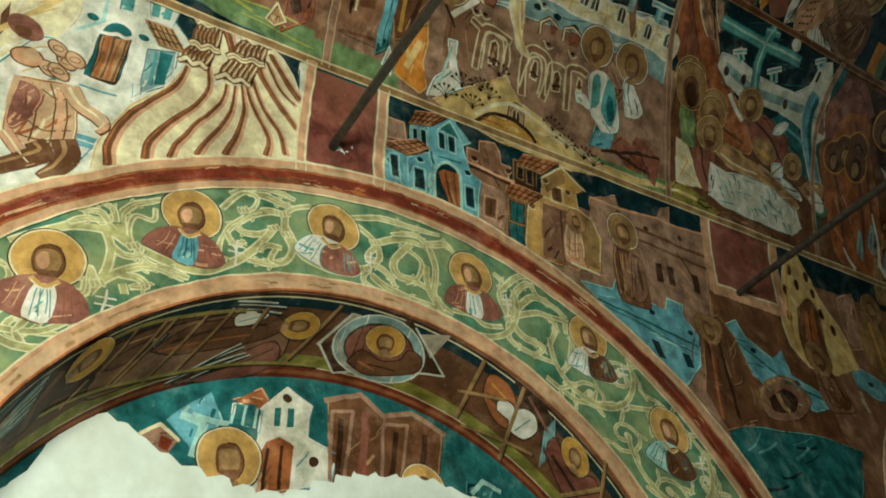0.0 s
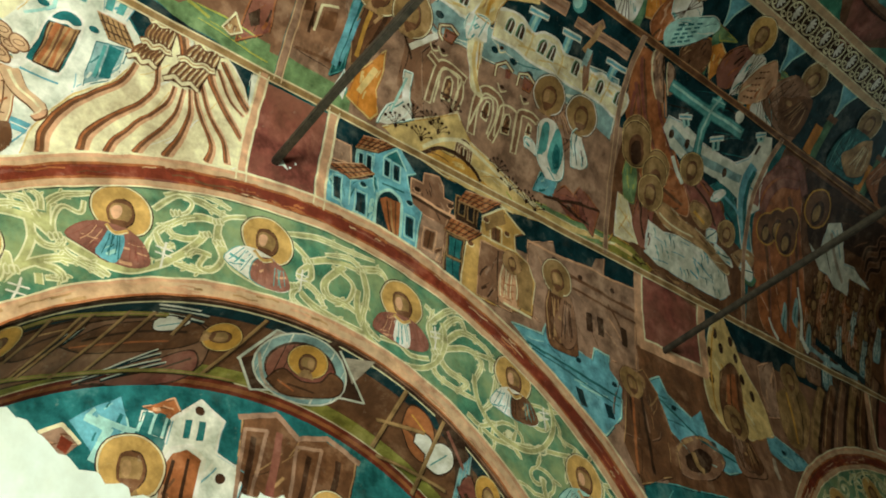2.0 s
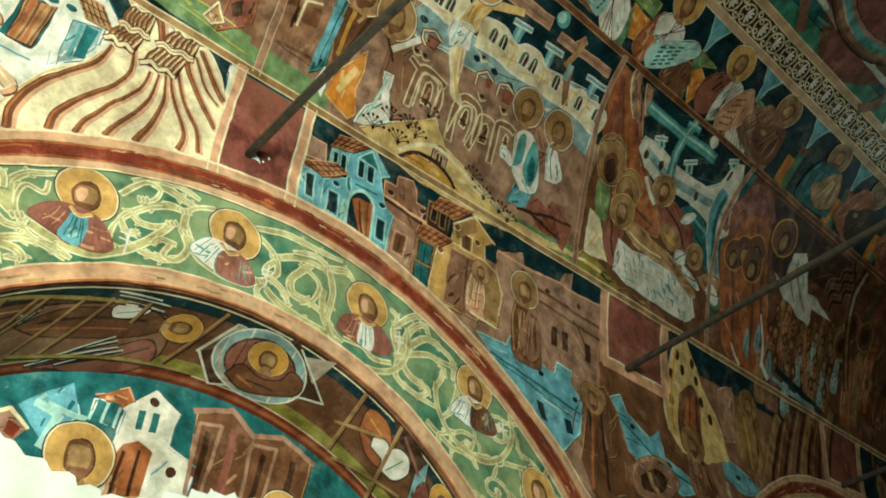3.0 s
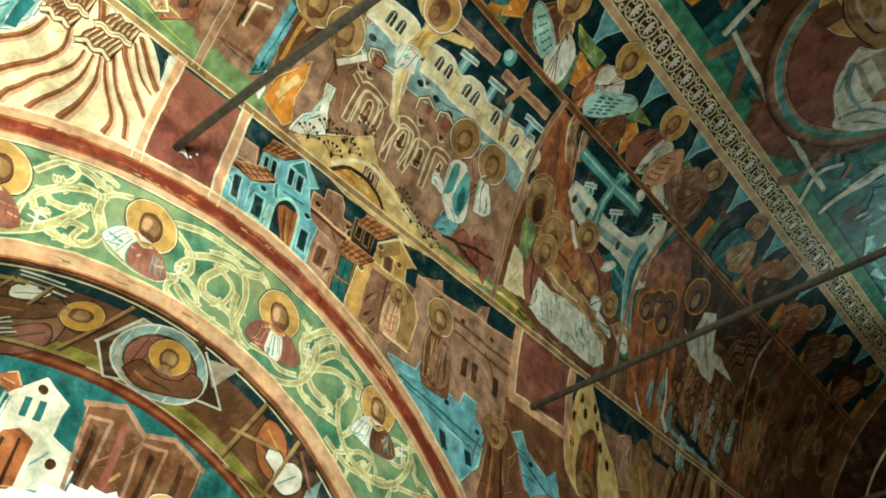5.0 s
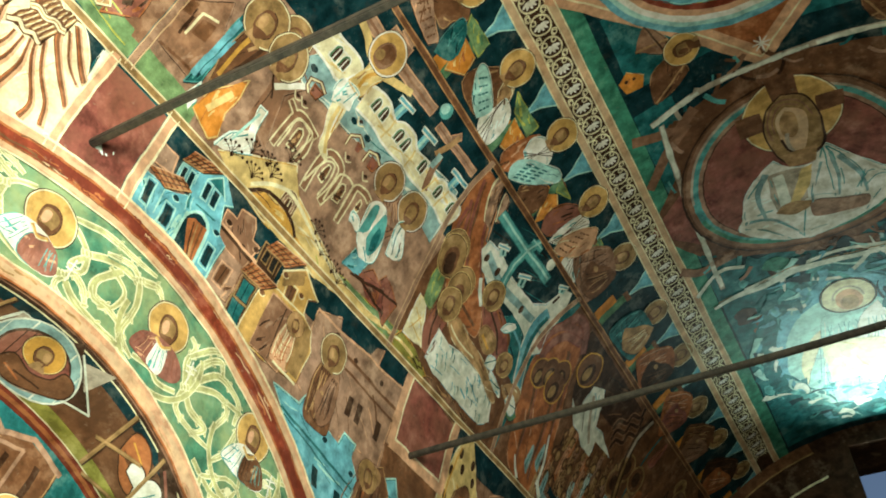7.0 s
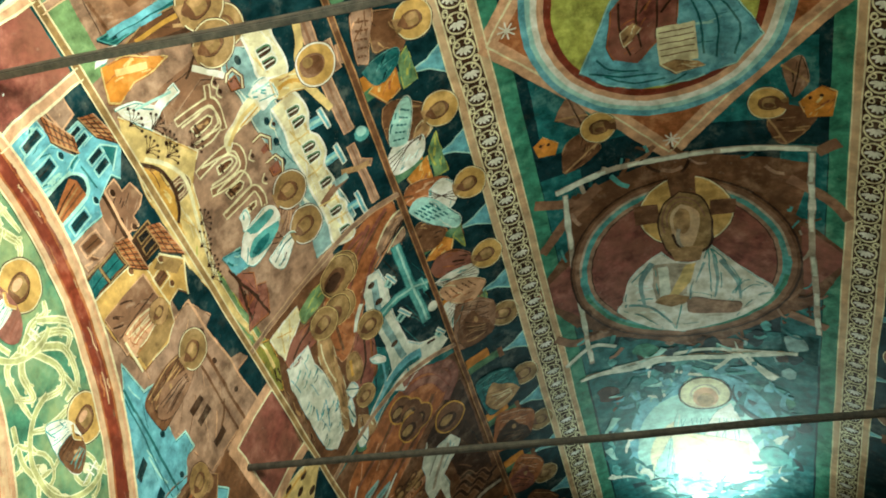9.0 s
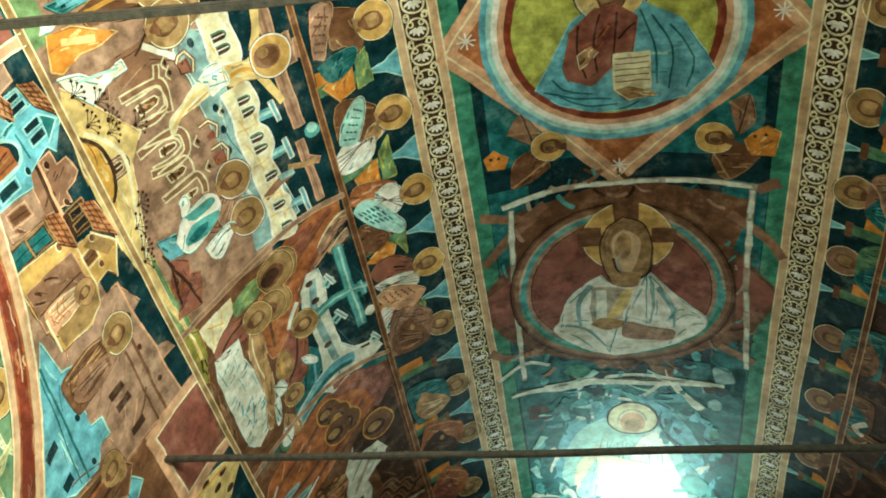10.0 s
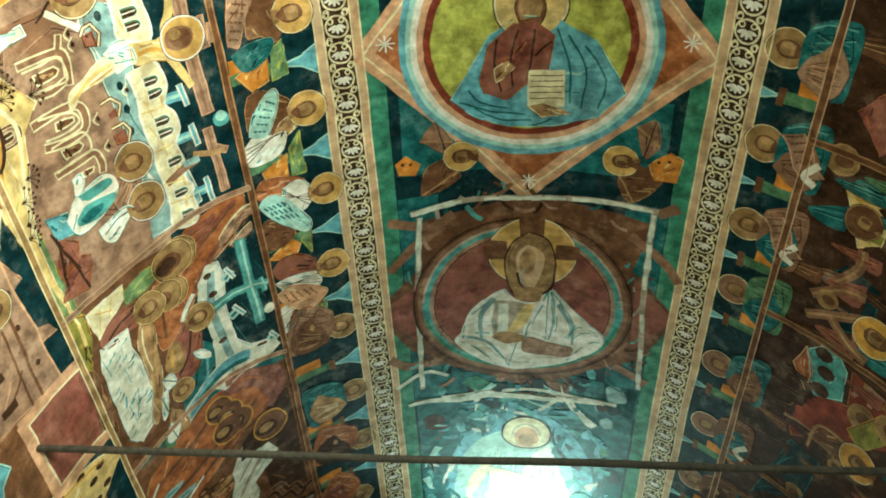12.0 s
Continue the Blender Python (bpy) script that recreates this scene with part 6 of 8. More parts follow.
patch(CROSS, "mist", [(1.572, 1.501), (1.645, 1.633), (1.948, 1.613), (2.195, 1.672), (2.513, 1.741), (2.80, 1.78), (2.82, 1.70), (2.86, 1.56), (2.87, 1.452), (2.627, 1.493), (2.398, 1.498), (2.226, 1.484), (1.994, 1.464), (1.807, 1.463), (1.654, 1.435)], 3, "painted_wall", sum([tint("night", [oval(c, 0.025, 0.018, 8)]) for c in ((1.659, 1.534), (2.004, 1.531), (2.129, 1.531), (2.244, 1.519), (2.544, 1.604))], []))
for pts in ([(1.547, 1.594), (1.680, 1.600), (1.799, 1.592), (1.830, 1.662), (1.847, 1.739), (1.760, 1.757), (1.661, 1.745), (1.594, 1.744)], [(1.964, 1.577), (2.091, 1.594), (2.195, 1.585), (2.309, 1.590), (2.411, 1.596), (2.511, 1.591), (2.641, 1.605), (2.748, 1.600), (2.872, 1.587), (2.911, 1.709), (2.828, 1.747), (2.747, 1.736), (2.682, 1.752), (2.620, 1.723), (2.518, 1.746), (2.412, 1.724), (2.338, 1.762), (2.238, 1.756), (2.183, 1.724), (2.097, 1.759), (2.021, 1.758), (1.953, 1.722)]):
    patch(CROSS, "cream", pts, 4, "painted_rooftop", tint("white", stroke(bend(pts, 3), 0.013)), True)
for pts in ([(2.400, 1.714), (2.408, 1.673), (2.410, 1.607)], [(2.183, 1.724), (2.190, 1.681), (2.183, 1.595)], [(2.620, 1.723), (2.612, 1.664), (2.602, 1.599)], [(2.747, 1.736), (2.738, 1.683), (2.732, 1.604)]):
    lines(CROSS, "straw", pts, 0.01, 5, "painted_line")
for c in ((1.690, 1.671), (1.754, 1.675), (2.037, 1.683), (2.106, 1.689), (2.260, 1.681), (2.326, 1.682), (2.499, 1.691), (2.689, 1.675), (2.830, 1.680)):
    CROSS.add("painted_window", arched_window(c, 0.06, 0.08), 5)
for a, b, d, f in (((2.164, 1.738), (2.170, 1.818), (2.115, 1.819), (2.230, 1.831)), ((2.399, 1.740), (2.402, 1.824), (2.349, 1.824), (2.465, 1.842)), ((2.736, 1.742), (2.743, 1.830), (2.679, 1.828), (2.821, 1.843))):
    CROSS.add("painted_tower", tint("sky", stroke([a, b], 0.055)) + tint("aqua", stroke([a, b], 0.02)) + tint("pale", stroke([d, f], 0.035)) + tint("sky", stroke([d, f], 0.016)), 3.4)
for pts, w in (([(1.658, 1.917), (1.988, 1.918), (2.309, 1.931)], 0.06), ([(1.820, 1.994), (1.970, 2.001)], 0.035), ([(1.866, 2.049), (1.951, 2.036)], 0.03), ([(2.410, 1.907), (2.597, 1.918), (2.793, 1.926)], 0.04), ([(2.527, 1.937), (2.559, 1.980)], 0.03)):
    CROSS.add("painted_cross", tint("pink", stroke(pts, w + 0.016)) + tint("mauve", stroke(pts, w)) + tint("taupe", stroke(pts, w * 0.25)), 3.2)
patch(CROSS, "straw", [(1.833, 1.637), (1.840, 1.703), (1.856, 1.766), (1.840, 1.829), (1.915, 1.852), (1.969, 1.820), (1.945, 1.724), (1.933, 1.631)], 5, "painted_figure", tint("ochre", stroke(bend([(1.894, 1.658), (1.893, 1.732), (1.936, 1.811)], 4), 0.02)) + tint("flesh", stroke(bend([(1.861, 1.682), (1.869, 1.739)], 3), 0.01)), True)
lines(CROSS, "straw", [(1.922, 1.814), (1.824, 1.822), (1.751, 1.858), (1.648, 1.882)], 0.042, 4.6, "painted_figure")
lines(CROSS, "straw", [(1.957, 1.805), (2.030, 1.841), (2.138, 1.882)], 0.042, 4.6, "painted_figure")
patch(CROSS, "cream", [(1.838, 1.513), (1.887, 1.544), (1.933, 1.530), (1.955, 1.355), (2.009, 1.288), (2.012, 1.263), (1.936, 1.285), (1.901, 1.374), (1.859, 1.447)], 4.8, "painted_figure", tint("straw", stroke(bend([(1.893, 1.510), (1.917, 1.398), (1.982, 1.292)], 4), 0.02)) + tint("ochre", stroke(bend([(1.916, 1.517), (1.942, 1.390)], 3), 0.008)), True)
patch(CROSS, "white", [(1.824, 1.497), (1.799, 1.563), (1.814, 1.631), (1.920, 1.641), (1.929, 1.591), (1.945, 1.532), (1.881, 1.528)], 5.4, "painted_cloth", tint("aqua", stroke(bend([(1.833, 1.520), (1.839, 1.586), (1.841, 1.629)], 4), 0.008)) + tint("sea", stroke(bend([(1.896, 1.538), (1.902, 1.581), (1.908, 1.627)], 4), 0.007)), True)
CROSS.add("halo", tint("umber", [oval((1.894, 1.896), 0.118, n=24)]) + tint("white", [oval((1.894, 1.896), 0.114, n=24)]) + tint("gold", [oval((1.894, 1.896), 0.105, n=24)]) + tint("taupe", [oval((1.888, 1.877), 0.062, 0.075, 16)]) + tint("brown", [oval((1.892, 1.888), 0.05, 0.055, 14)]) + tint("tan", [oval((1.865, 1.861), 0.03, 0.03, 10)]), 6)
lines(CROSS, "flesh", [(2.512, 1.807), (2.542, 1.890), (2.554, 1.968)], 0.035, 4.4, "painted_figure")
lines(CROSS, "taupe", [(2.606, 1.625), (2.570, 1.709), (2.550, 1.798)], 0.045, 4.4, "painted_robe")
lines(CROSS, "mist", [(2.546, 1.732), (2.544, 1.816)], 0.04, 4.6, "painted_robe")
CROSS.add("painted_moon", tint("sea", [oval((2.376, 1.991), 0.045)]) + tint("aqua", [oval((2.361, 1.993), 0.03)]), 3)


def arch_shape(c, w, h):
    return [(c[0] - w / 2, c[1] - h / 2), (c[0] + w / 2, c[1] - h / 2)] + [(c[0] + w / 2 * math.cos(a * 0.314), c[1] + h * 0.12 + w * 0.5 * math.sin(a * 0.314)) for a in range(11)]


def arched_house(pn, c, w, h):
    """A mauve gable with nested outlines and an arched window."""
    out = []
    for k, col, drop in ((1.06, "cream", 0.0), (1.0, "brown", 0.0), (0.8, "cream", 0.04), (0.75, "mauve", 0.04), (0.5, "cream", 0.06), (0.43, "brown", 0.06), (0.3, "umber", 0.06)):
        out += tint(col, [arch_shape((c[0], c[1] - h * drop), w * k, h * (0.35 + 0.65 * k))])
    out += tint("cream", stroke([(c[0], c[1] - h * 0.2), (c[0], c[1] + h * 0.2)], 0.006))
    return pn.add("painted_house", out, 3)


for c, w, h in (((1.978, 0.958), 0.1, 0.1),):
    arched_house(CROSS, c, w, h)
patch(CROSS, "taupe", [(1.569, 1.079), (1.583, 1.236), (1.660, 1.401), (1.739, 1.302), (1.726, 1.123), (1.673, 1.034)], 2.2, "painted_rock")
for pts, w in (([(1.728, 1.111), (1.733, 1.233), (1.742, 1.304), (1.781, 1.327), (1.892, 1.310)], 0.028), ([(1.742, 1.298), (1.675, 1.326)], 0.02), ([(1.998, 1.076), (1.988, 1.209), (2.000, 1.304), (2.057, 1.326), (2.123, 1.302), (2.140, 1.197), (2.120, 1.096)], 0.03), ([(2.271, 1.096), (2.265, 1.213), (2.254, 1.307), (2.317, 1.323), (2.363, 1.317)], 0.026), ([(1.883, 1.134), (1.890, 1.216), (1.872, 1.296)], 0.022)):
    outlined(CROSS, pts, w)
for pts in ([(1.763, 1.119), (1.765, 1.221), (1.761, 1.285), (1.800, 1.308), (1.874, 1.302), (1.868, 1.216), (1.865, 1.130)], [(2.134, 1.122), (2.128, 1.232), (2.133, 1.287), (2.188, 1.311), (2.237, 1.287), (2.242, 1.190), (2.259, 1.107)], [(1.981, 1.107), (2.003, 1.218), (2.027, 1.276), (2.074, 1.289), (2.095, 1.214), (2.091, 1.108)]):
    lines(CROSS, "cream", pts, 0.011, 4.2, "painted_line")
for pts in ([(1.796, 1.160), (1.792, 1.211), (1.793, 1.262), (1.815, 1.280), (1.834, 1.261), (1.840, 1.215), (1.840, 1.163)], [(2.169, 1.158), (2.166, 1.212), (2.168, 1.255), (2.193, 1.268), (2.213, 1.242), (2.217, 1.168)], [(2.029, 1.178), (2.033, 1.231), (2.044, 1.269), (2.064, 1.268), (2.070, 1.223), (2.066, 1.170)], [(2.319, 1.213), (2.311, 1.255), (2.319, 1.281), (2.342, 1.269), (2.344, 1.223)]):
    patch(CROSS, "brown", pts, 4.4, "painted_window", tint("cream", stroke(pts + pts[:1], 0.008)) + tint("umber", stroke([between(pts[0], pts[1], 0.5), between(pts[-1], pts[-2], 0.4)], 0.012)))
for wall, roof in (([(1.719, 1.437), (1.710, 1.485), (1.778, 1.492), (1.767, 1.438)], [(1.715, 1.427), (1.686, 1.448), (1.679, 1.487), (1.733, 1.518), (1.784, 1.495)]), ([(2.113, 1.430), (2.099, 1.477), (2.141, 1.476), (2.142, 1.439)], [(2.046, 1.415), (2.040, 1.466), (2.088, 1.506), (2.144, 1.482)]), ([(2.226, 1.433), (2.216, 1.490), (2.280, 1.490), (2.271, 1.435)], [(2.192, 1.429), (2.186, 1.493), (2.235, 1.516), (2.293, 1.492)])):
    patch(CROSS, "wine", wall, 4.2, "painted_dormer", tint("brown", stroke(roof, 0.022)) + tint("cream", stroke(roof, 0.009)))
for p in ((1.734, 1.369), (2.108, 1.369), (2.259, 1.375), (1.685, 1.364), (2.039, 1.545)):
    CROSS.add("painted_loophole", tint("cream", stroke(bend([(p[0] - 0.03, p[1] + 0.02), (p[0], p[1] - 0.012), (p[0] + 0.03, p[1] + 0.005)], 3), 0.008)) + tint("umber", [oval((p[0], p[1] + 0.012), 0.014, 0.01, 8)]), 4.2)
patch(CROSS, "straw", [(1.530, 0.873), (1.656, 0.966), (1.908, 1.130), (2.010, 1.023), (2.205, 0.970), (2.505, 0.878), (3.074, 0.909), (2.325, 0.784), (1.891, 0.789), (1.629, 0.835)], 2.4, "painted_hill")
patch(CROSS, "ochre", [(1.744, 0.834), (1.854, 0.910), (2.000, 0.911), (2.146, 0.855), (2.251, 0.831), (2.044, 0.810), (1.884, 0.800)], 3.4, "painted_hill", tint("umber", stroke(bend([(1.739, 0.830), (1.867, 0.921), (2.022, 0.911), (2.102, 0.855)], 5), 0.018)) + tint("cream", stroke(bend([(1.755, 0.877), (1.940, 0.999), (2.176, 0.946), (2.456, 0.878)], 5), 0.02)))
for c in ((1.590, 0.894), (1.668, 0.977), (1.775, 0.996), (1.736, 0.894), (1.823, 0.969), (1.861, 1.106), (2.198, 0.947), (2.282, 0.889), (2.392, 0.866), (2.455, 0.842)):
    tuft(CROSS, c, 0.07)
robe(CROSS, (2.443, 1.432), (2.610, 1.307), 0.14, 0.26, "taupe", "mauve", 4, 6, "painted_figure")
halo(CROSS, (2.399, 1.482), 0.108, "tan", "flesh", 5, "white")
halo(CROSS, (2.641, 1.482), 0.11, "tan", "tan", 5, "white")
patch(CROSS, "white", [(2.502, 1.054), (2.432, 1.118), (2.393, 1.225), (2.381, 1.327), (2.443, 1.366), (2.516, 1.342), (2.581, 1.225), (2.598, 1.095)], 5.6, "painted_basin", tint("sea", [bend([(2.417, 1.157), (2.405, 1.244), (2.404, 1.326), (2.444, 1.333), (2.465, 1.212), (2.417, 1.157)], 4)[:-1], bend([(2.524, 1.106), (2.480, 1.173), (2.484, 1.265), (2.502, 1.340), (2.546, 1.311), (2.578, 1.198), (2.560, 1.109), (2.524, 1.106)], 4)[:-1]]) + tint("teal", [bend([(2.535, 1.122), (2.511, 1.189), (2.515, 1.261), (2.548, 1.236), (2.567, 1.151), (2.535, 1.122)], 4)[:-1]]), True)
patch(CROSS, "white", [(2.641, 1.193), (2.615, 1.288), (2.602, 1.375), (2.643, 1.403), (2.704, 1.328), (2.747, 1.250), (2.716, 1.204)], 5, "painted_cloth", tint("teal", stroke(bend([(2.681, 1.217), (2.647, 1.294), (2.636, 1.367)], 3), 0.007)) + tint("umber", stroke(bend([(2.722, 1.234), (2.689, 1.305)], 3), 0.006)), True)
patch(CROSS, "white", [(2.327, 1.158), (2.317, 1.210), (2.379, 1.207), (2.408, 1.147)], 5, "painted_cloth", (), True)
patch(CROSS, "sky", [(2.426, 0.961), (2.459, 1.075), (2.576, 1.071), (2.557, 0.967)], 4, "painted_cloth")
for pts in ([(2.508, 0.950), (2.627, 1.073), (2.769, 1.027), (2.644, 0.976)], [(2.679, 1.001), (2.733, 1.113), (2.897, 1.042), (2.869, 0.878)], [(2.592, 0.975), (2.677, 0.927), (2.836, 0.928), (2.696, 0.976)]):
    patch(CROSS, "wine", pts, 4, "painted_figure", tint("umber", stroke([pts[0], pts[2]], 0.015)))

# ---- second register: the mourning under the white city ----
MOURN = Panel("fresco_scene", "brown painted scene with a white shroud and a pale city", wrap, (3.6, 1.4))
MOURN.add("brown_ground", tint("brown", [[(2.97, LINE1 + 0.02), (4.19, LINE1 + 0.02), (4.12, 1.75), (2.86, 1.75)]]) + tint("night", [[(2.9, 1.55), (4.12, 1.55), (4.15, LINE2), (2.84, LINE2)]]), 1)
patch(MOURN, "night", [(3.206, 1.755), (3.036, 2.011), (3.110, 2.085), (3.502, 2.102), (3.972, 2.085), (3.975, 1.844), (3.667, 1.744)], 1.6, "painted_sky")
patch(MOURN, "rust", [(2.902, 1.658), (2.870, 1.842), (2.856, 2.020), (2.997, 2.017), (3.122, 1.912), (3.215, 1.761), (3.352, 1.620), (3.523, 1.474), (3.461, 1.344), (3.202, 1.310), (3.023, 1.513)], 2, "painted_drape", sum([tint("wine", stroke(bend([a, b, c], 4), 0.022)) + tint("brown", stroke(bend([(a[0] + 0.02, a[1]), (b[0] + 0.02, b[1]), c], 4), 0.010)) for a, b, c in (((2.890, 1.958), (3.028, 1.733), (3.276, 1.485)), ((2.920, 1.821), (3.022, 1.670), (3.115, 1.515)), ((3.016, 1.952), (3.172, 1.743), (3.412, 1.526)), ((2.929, 1.775), (2.949, 1.689), (2.998, 1.588)))], []))
for k, pts in enumerate(([(3.090, 1.812), (2.992, 1.919), (2.956, 2.016), (3.030, 2.022), (3.100, 1.920), (3.153, 1.822)], [(3.042, 1.866), (2.961, 1.973), (2.951, 2.034), (3.018, 2.043), (3.066, 1.958)], [(3.163, 1.870), (3.085, 1.985), (3.068, 2.025), (3.138, 2.008), (3.201, 1.907)])):
    patch(MOURN, "mauve", pts, 3 + 0.3 * k, "rock_step", tint("cream", stroke(bend(pts[:3], 3), 0.008)) + tint("umber", stroke(bend(pts[3:], 3), 0.010)), True)
patch(MOURN, "cream", [(3.035, 0.957), (3.021, 1.088), (3.017, 1.208), (3.094, 1.203), (3.164, 1.091), (3.235, 0.984), (3.141, 0.960)], 2, "painted_cliff", tint("straw", stroke([(3.063, 1.041), (3.179, 0.998)], 0.010) + stroke([(3.039, 1.127), (3.144, 1.073)], 0.010)) + tint("ochre", stroke([(3.064, 1.000), (3.115, 1.111)], 0.006)))
patch(MOURN, "olive", [(2.964, 0.860), (3.024, 0.954), (3.185, 0.941), (3.354, 0.870), (3.289, 0.825), (3.107, 0.833)], 2.5, "painted_meadow", tint("straw", stroke([(3.051, 0.905), (3.184, 0.899)], 0.02)))
patch(MOURN, "grass", [(3.058, 1.204), (3.025, 1.318), (3.034, 1.425), (3.121, 1.381), (3.145, 1.272), (3.142, 1.195)], 3, "painted_hill", (), True)
patch(MOURN, "rust", [(3.189, 1.317), (3.245, 1.452), (3.399, 1.513), (3.551, 1.411), (3.595, 1.306), (3.472, 1.287)], 2.6, "painted_robe", tint("brown", stroke([(3.310, 1.371), (3.528, 1.340)], 0.02)), True)
for k, (c, r) in enumerate((((3.049, 1.564), 0.11), ((3.058, 1.533), 0.11), ((3.073, 1.498), 0.11), ((3.257, 1.465), 0.10), ((3.252, 1.420), 0.10))):
    MOURN.add("halo", tint("straw", [oval(c, r * 1.02)]) + tint("umber", [oval(c, r * 0.98)]) + tint("tan", [oval(c, r * 0.93)]) + tint("brown", [oval((c[0] + 0.01, c[1] - 0.03), r * 0.5, r * 0.6, 16)]) + tint("umber", [oval((c[0] + 0.015, c[1] - 0.045), r * 0.34, r * 0.46, 14)]), 4 + 0.2 * k)
patch(MOURN, "wine", [(3.221, 0.972), (3.157, 1.085), (3.161, 1.204), (3.207, 1.287), (3.299, 1.237), (3.311, 1.148), (3.304, 1.036), (3.282, 0.975)], 4.6, "painted_robe", tint("umber", stroke(bend([(3.204, 1.219), (3.218, 1.120), (3.259, 1.022)], 4), 0.014)), True)
halo(MOURN, (3.255, 1.306), 0.105, "tan", "tan", 5.6, "straw")
patch(MOURN, "flesh", [(3.299, 1.227), (3.373, 1.298), (3.551, 1.266), (3.702, 1.249), (3.896, 1.189), (4.027, 1.128), (3.995, 1.086), (3.816, 1.142), (3.622, 1.162), (3.435, 1.161)], 5.4, "painted_figure", tint("tan", stroke(bend([(3.405, 1.271), (3.601, 1.217), (3.862, 1.162)], 4), 0.014)) + tint("cream", stroke(bend([(3.356, 1.226), (3.471, 1.193), (3.661, 1.195)], 4), 0.010)), True)
shroud = [(3.275, 0.952), (3.274, 1.044), (3.274, 1.149), (3.418, 1.128), (3.554, 1.157), (3.776, 1.164), (3.890, 1.111), (4.002, 1.082), (4.058, 0.974), (3.958, 0.911), (3.780, 0.914), (3.563, 0.914), (3.402, 0.917)]
spots = random.Random(21)
flecks = []
for i in range(420):
    p = (2.9 + spots.random() * 1.4, 0.75 + spots.random() * 0.85)
    q = (p[0] + 0.02, p[1] - 0.045)
    if inside(p, shroud) and inside(q, shroud):
        flecks += tint(spots.choice(("sea", "sea", "white", "white", "sky", "teal")), taper([p, (p[0] + 0.016, p[1] - 0.018), q], 0.011, 0.003))
patch(MOURN, "pale", shroud, 5, "painted_shroud", flecks)
patch(MOURN, "pale", [(3.218, 1.697), (3.233, 1.771), (3.364, 1.790), (3.522, 1.755), (3.681, 1.748), (3.851, 1.759), (3.957, 1.837), (3.981, 1.925), (3.990, 1.999), (4.078, 2.037), (4.117, 1.976), (4.154, 1.839), (4.148, 1.714), (4.194, 1.600), (4.130, 1.541), (3.942, 1.559), (3.760, 1.607), (3.587, 1.603), (3.435, 1.593), (3.305, 1.622)], 3, "painted_city", tint("mist", stroke(bend([(3.288, 1.712), (3.540, 1.662), (3.822, 1.681), (4.012, 1.706)], 4), 0.05)) + tint("white", stroke(bend([(3.287, 1.767), (3.588, 1.737), (3.874, 1.760)], 4), 0.014)) + tint("umber", [oval(c, 0.022, 0.03, 10) for c in ((3.295, 1.687), (3.432, 1.693), (3.804, 1.669))]) + tint("umber", stroke([(4.001, 1.884), (4.009, 1.944)], 0.022)))
for a, b, d, f in (((3.379, 1.785), (3.344, 1.825), (3.308, 1.804), (3.396, 1.841)), ((3.664, 1.764), (3.641, 1.821), (3.601, 1.799), (3.688, 1.850)), ((3.994, 1.979), (3.979, 2.012), (3.945, 1.986), (4.015, 2.029))):
    MOURN.add("painted_tower", tint("aqua", stroke([a, b], 0.06)) + tint("teal", stroke([a, b], 0.02)) + tint("pale", stroke([d, f], 0.032)) + tint("sky", stroke([d, f], 0.012)), 4)
outlined(MOURN, [(4.172, 1.310), (4.104, 1.433), (4.035, 1.550), (4.006, 1.688), (4.025, 1.801)], 0.085, "sky", "pale", 4.2)
lines(MOURN, "teal", [(4.125, 1.401), (4.059, 1.540), (4.038, 1.675), (4.052, 1.781)], 0.034, 4.8, "painted_doorway")
for pts, w in (([(3.170, 1.928), (3.359, 1.927), (3.570, 1.931), (3.815, 1.936)], 0.062), ([(3.534, 1.645), (3.507, 1.807), (3.512, 1.934), (3.547, 2.029)], 0.055), ([(3.496, 2.002), (3.595, 2.013)], 0.03)):
    MOURN.add("painted_cross", tint("teal", stroke(pts, w + 0.014)) + tint("sea", stroke(pts, w)) + tint("aqua", stroke([(p[0], p[1] + 0.008) for p in pts], w * 0.25)), 4.4)
MOURN.add("painted_moon", tint("pale", [oval((3.749, 2.010), 0.04)]), 4.4)
patch(MOURN, "wine", [(3.419, 1.533), (3.639, 1.560), (3.837, 1.481), (3.938, 1.369), (3.829, 1.303), (3.646, 1.353), (3.516, 1.447)], 4.4, "painted_robe", tint("umber", stroke(bend([(3.585, 1.495), (3.734, 1.435), (3.846, 1.338)], 4), 0.018)) + tint("rust", stroke(bend([(3.626, 1.536), (3.815, 1.460)], 3), 0.012)), True)
halo(MOURN, (3.529, 1.575), 0.10, "tan", "flesh", 5, "straw")
lines(MOURN, "pale", [(3.356, 1.571), (3.413, 1.516), (3.482, 1.464)], 0.03, 4.7, "painted_cloth")
patch(MOURN, "tan", [(3.590, 1.350), (3.606, 1.404), (3.684, 1.418), (3.776, 1.394), (3.802, 1.338), (3.747, 1.280), (3.663, 1.291)], 5.2, "painted_robe", tint("ochre", stroke(bend([(3.639, 1.346), (3.736, 1.318)], 3), 0.02)), True)
patch(MOURN, "white", [(3.742, 1.473), (3.763, 1.525), (3.836, 1.575), (3.859, 1.554), (3.800, 1.487)], 5.2, "painted_cloth", (), True)
patch(MOURN, "teal", [(3.712, 1.548), (3.797, 1.601), (3.988, 1.571), (4.145, 1.470), (4.197, 1.321), (4.062, 1.308), (3.925, 1.408), (3.860, 1.502)], 3.8, "painted_robe", tint("sky", stroke(bend([(3.852, 1.547), (4.020, 1.493), (4.130, 1.365)], 4), 0.018)), True)
halo(MOURN, (3.954, 1.334), 0.085, "tan", "flesh", 5.6, "straw")
